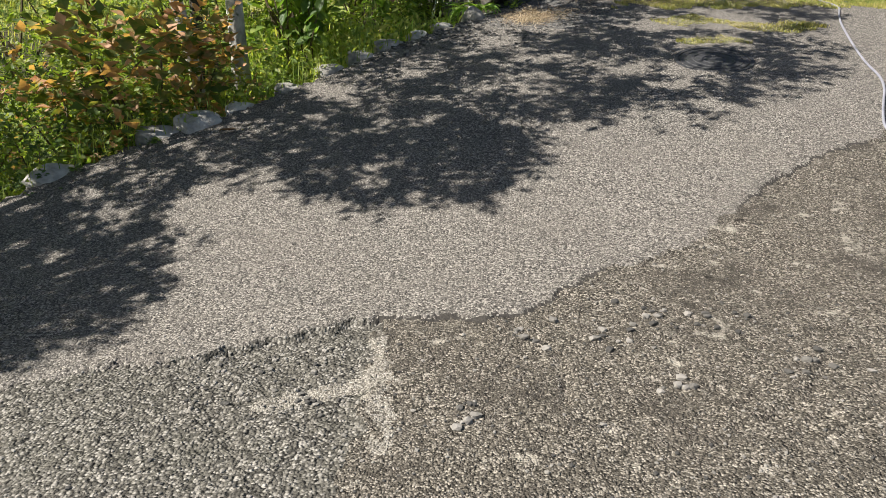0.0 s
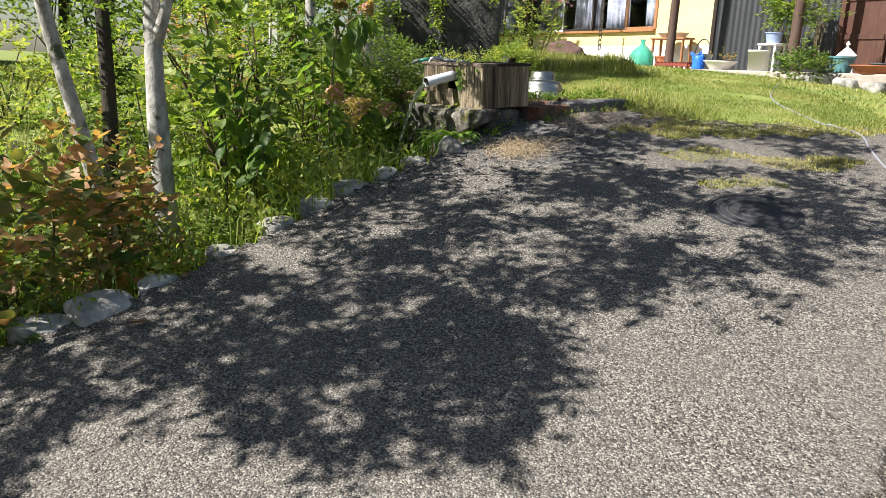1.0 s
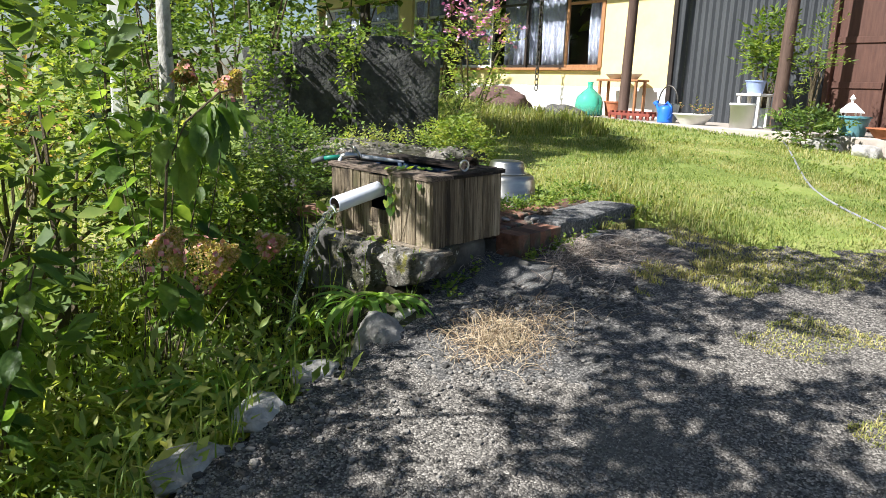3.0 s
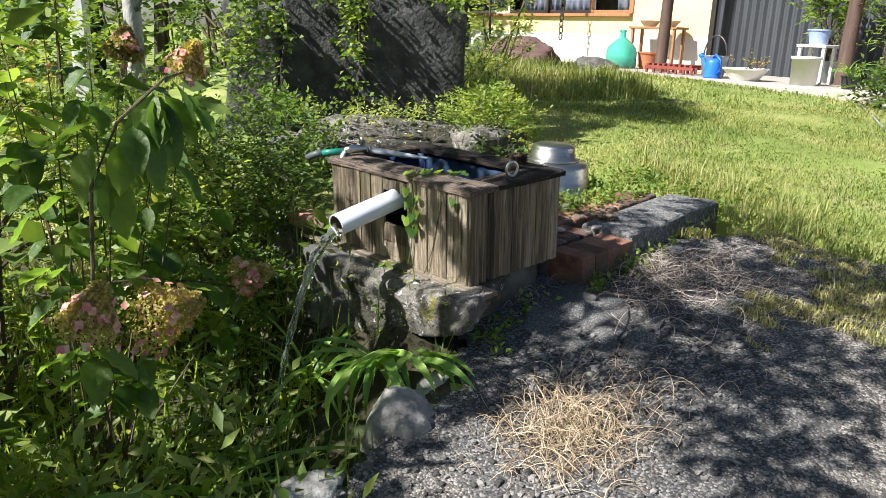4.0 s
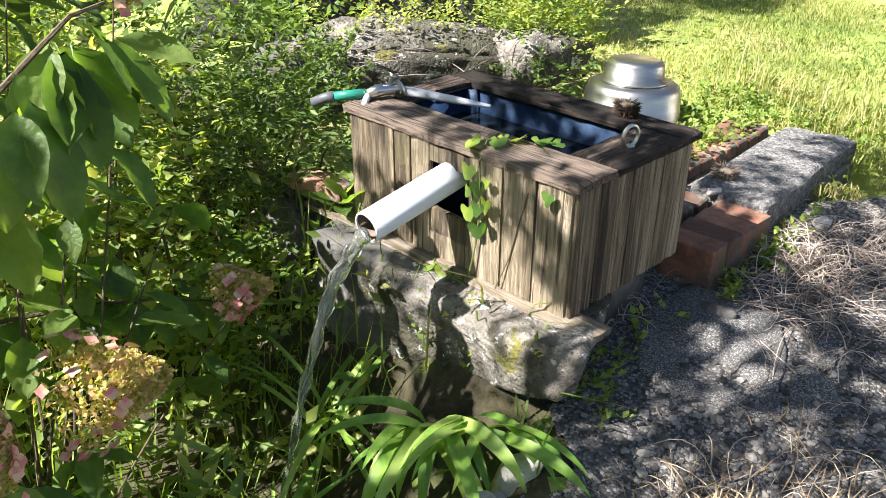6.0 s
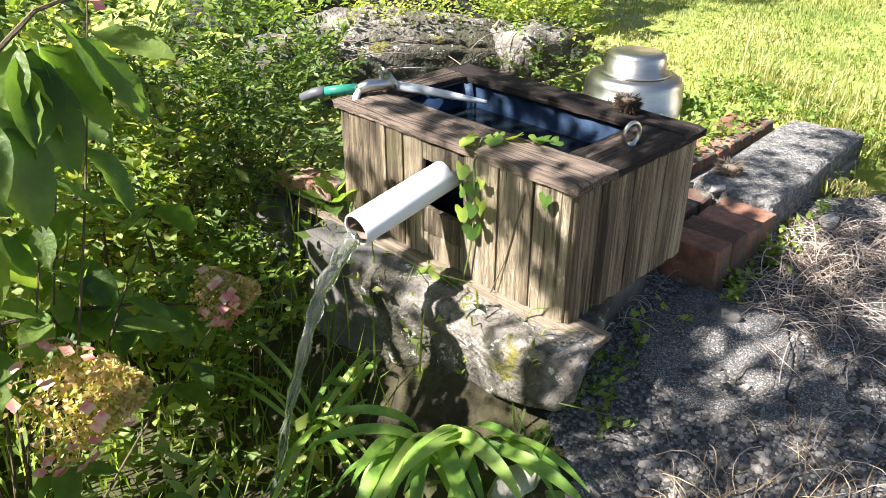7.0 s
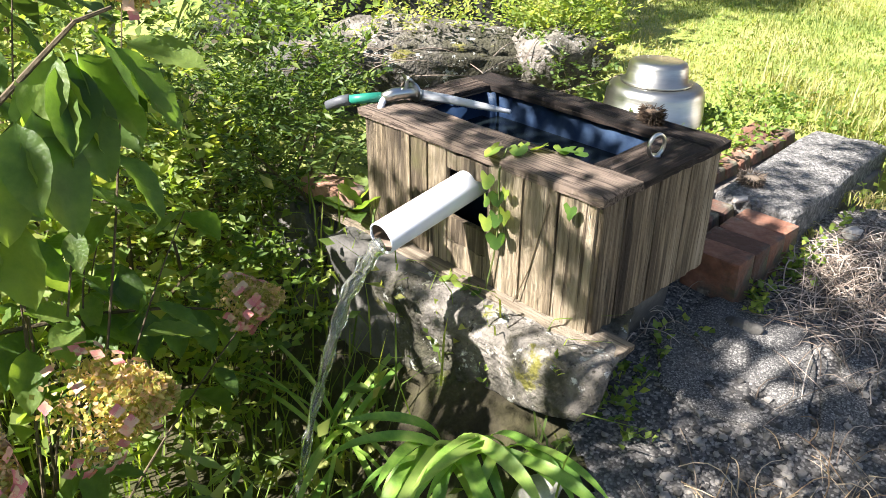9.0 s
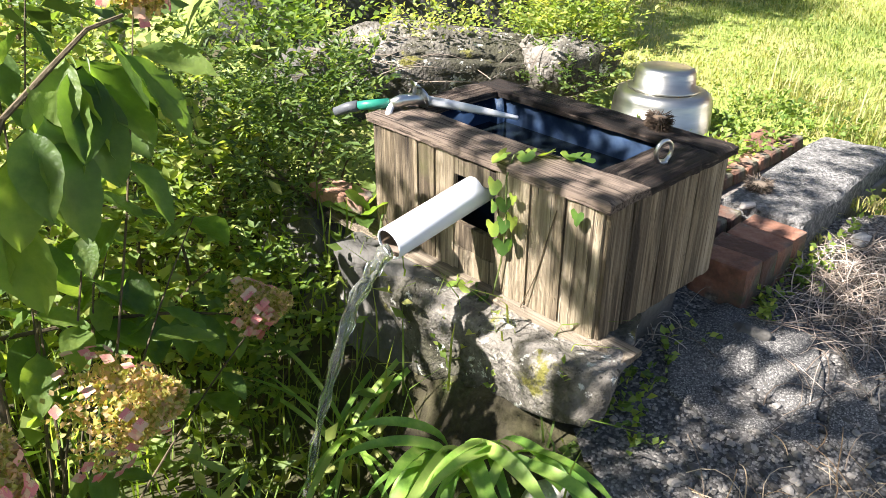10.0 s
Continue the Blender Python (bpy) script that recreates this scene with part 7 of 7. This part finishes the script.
strap_clump("spider_plant", x_, y_, 2.18, 26, 0.42, 0.022, 1.3, "pale striped spider plant in a black pot", 8)
mp = shrub("flowering_maple", 2.1, 16.6, 0.48, 1.75, LEAF_YELLOW, 0.085, 0.035, 1300, "young yellow-green tree with pink blossom at the house corner", 81, z0=1.95, stems=6, category="tree")
rng2 = np.random.default_rng(82)
P = np.stack([rng2.normal(0, 0.27, 60), rng2.normal(0, 0.25, 60), rng2.uniform(1.15, 1.9, 60)], 1)
q = sprays(rng2, P, rng2.normal(0, 1, (60, 3)), 7, 0.14, 0.07, 0.05, 0.8)
part("blossom", leaf_cloud("blossom", q[0], q[1], q[2], q[3], q[4], PINK, 0.3), None, mp, "pink blossom")
shrub("shrub", 1.55, 15.2, 0.55, 0.7, LEAF_YELLOW, 0.06, 0.03, 900, "low yellow-green shrub before the house", 83, z0=1.9, group="garden shrubs")
shrub("shrub", 0.9, 14.0, 0.5, 0.75, LEAF_MID, 0.06, 0.03, 900, "low green shrub behind the stone slabs", 84, z0=1.7, group="garden shrubs")
for j, (x, y, r_, h_, mt) in enumerate(((-1.0, 15.0, 0.95, 2.9, LEAF_DARK), (-2.6, 16.5, 1.2, 3.2, LEAF_DARK), (-1.9, 18.5, 1.2, 3.4, LEAF_DARK), (-4.8, 17.5, 1.3, 2.6, LEAF_MID), (-7.2, 19, 1.6, 3.0, LEAF_MID), (-10, 18, 1.7, 3.2, LEAF_YELLOW), (-13, 17, 1.9, 3.4, LEAF_MID),
                                        (-6.2, 13.4, 0.9, 1.5, LEAF_YELLOW), (-4.4, 12.4, 0.8, 1.4, LEAF_YELLOW), (-8.4, 12.6, 1.0, 1.8, LEAF_MID), (-5.4, 9.6, 0.9, 1.7, LEAF_YELLOW), (-6.8, 8.2, 1.0, 1.9, LEAF_MID), (-3.4, 13.9, 0.7, 1.6, LEAF_RED), (-3.1, 10.2, 0.6, 1.3, LEAF_MID), (-4.0, 11.0, 0.7, 1.5, LEAF_YELLOW))):
    shrub("shrub", x, y, r_, h_, mt, 0.13 if r_ > 1 else 0.1, 0.075 if r_ > 1 else 0.055, int(1500 * r_), ("dark evergreen hedge shrub behind the slabs" if mt is LEAF_DARK else "sunny shrub beyond the garden"), 300 + j, group="distant shrubs", z0=drop_to(x, y) - 0.05)
rng = np.random.default_rng(91)
for j in range(15):
    x, y = -27 + j * 2.5 + rng.normal(0, 0.6), 26 + rng.normal(0, 1.5)
    th = shrub("tree", x, y, 3.0, 12.0, (LEAF_MID, LEAF_DARK, LEAF_YELLOW)[j % 3], 0.36, 0.22, 3200, "leafy tree of the far tree line", 400 + j, group="far tree line", category="tree", z0=drop_to(x, y), stems=5)
    part("trunk", tube([(0, 0, -0.2), (0.1, 0, 2), (0, 0.1, 5)], [0.2, 0.16, 0.06], 8), BARK_DARK, th)
for j in range(8):
    x, y = -17 - rng.uniform(0, 4), -2 + j * 4.2
    th = shrub("tree", x, y, 2.8, 9.5, (LEAF_YELLOW, LEAF_MID, LEAF_DARK)[j % 3], 0.34, 0.2, 2400, "leafy tree of the far tree line", 430 + j, group="far tree line", category="tree", z0=drop_to(x, y), stems=5)
    part("trunk", tube([(0, 0, -0.2), (0.1, 0, 2), (0, 0.1, 5)], [0.2, 0.16, 0.06], 8), BARK_DARK, th)
# far grey trunk and pale post behind the shrubs
x, y = -1.75, 13.2
th = thing("tree", Matrix.Translation((x, y, drop_to(x, y) - 0.1)), "pale-barked tree behind the garden shrubs", "tree")
part("trunk", tube([(0, 0, 0), (0.02, 0, 1.5), (-0.03, 0, 3.5), (0.05, 0, 5.2)], [0.09, 0.075, 0.06, 0.035], 12), BARK, th, smooth=True)
X, Y = scatter(rng, 700, 0.8, 3.9, 12.5, 15.6, lambda a, b: inside([(1.2, 12.7), (3.3, 13.3), (3.8, 14.7), (2.3, 15.5), (0.9, 14.2)], a, b))
hh = rng.uniform(3.6, 5.2, X.shape)
C = np.stack([X, Y, slope(X, Y)], 1) + hh[:, None] * off[None] - np.array([x, y, drop_to(x, y) - 0.1])
for s_ in range(6):
    part("limb", tube(bend((0.0, 0, 3.4 + 0.25 * s_), Vector(C[s_ * 7]), -0.2, (0, 0, 0), 6), [0.03, 0.026, 0.02, 0.016, 0.012, 0.008, 0.005], 6), BARK, th)
q = sprays(rng, C, rng.normal(0, 1, C.shape) * np.array([1, 1, 0.3]), 13, 0.4, 0.15, 0.062, 0.42)
part("crown", leaf_cloud("crown", q[0], q[1], q[2], q[3], q[4], CROWN, 0.2), None, th)
single("garden_post", boxed(0.15, 0.15, 1.9, pose(-2.4, 14.0, drop_to(-2.4, 14) + 0.95 + 0.6), 0.02), WHITE, "pale white garden post behind the shrubs", "post", smooth=False)
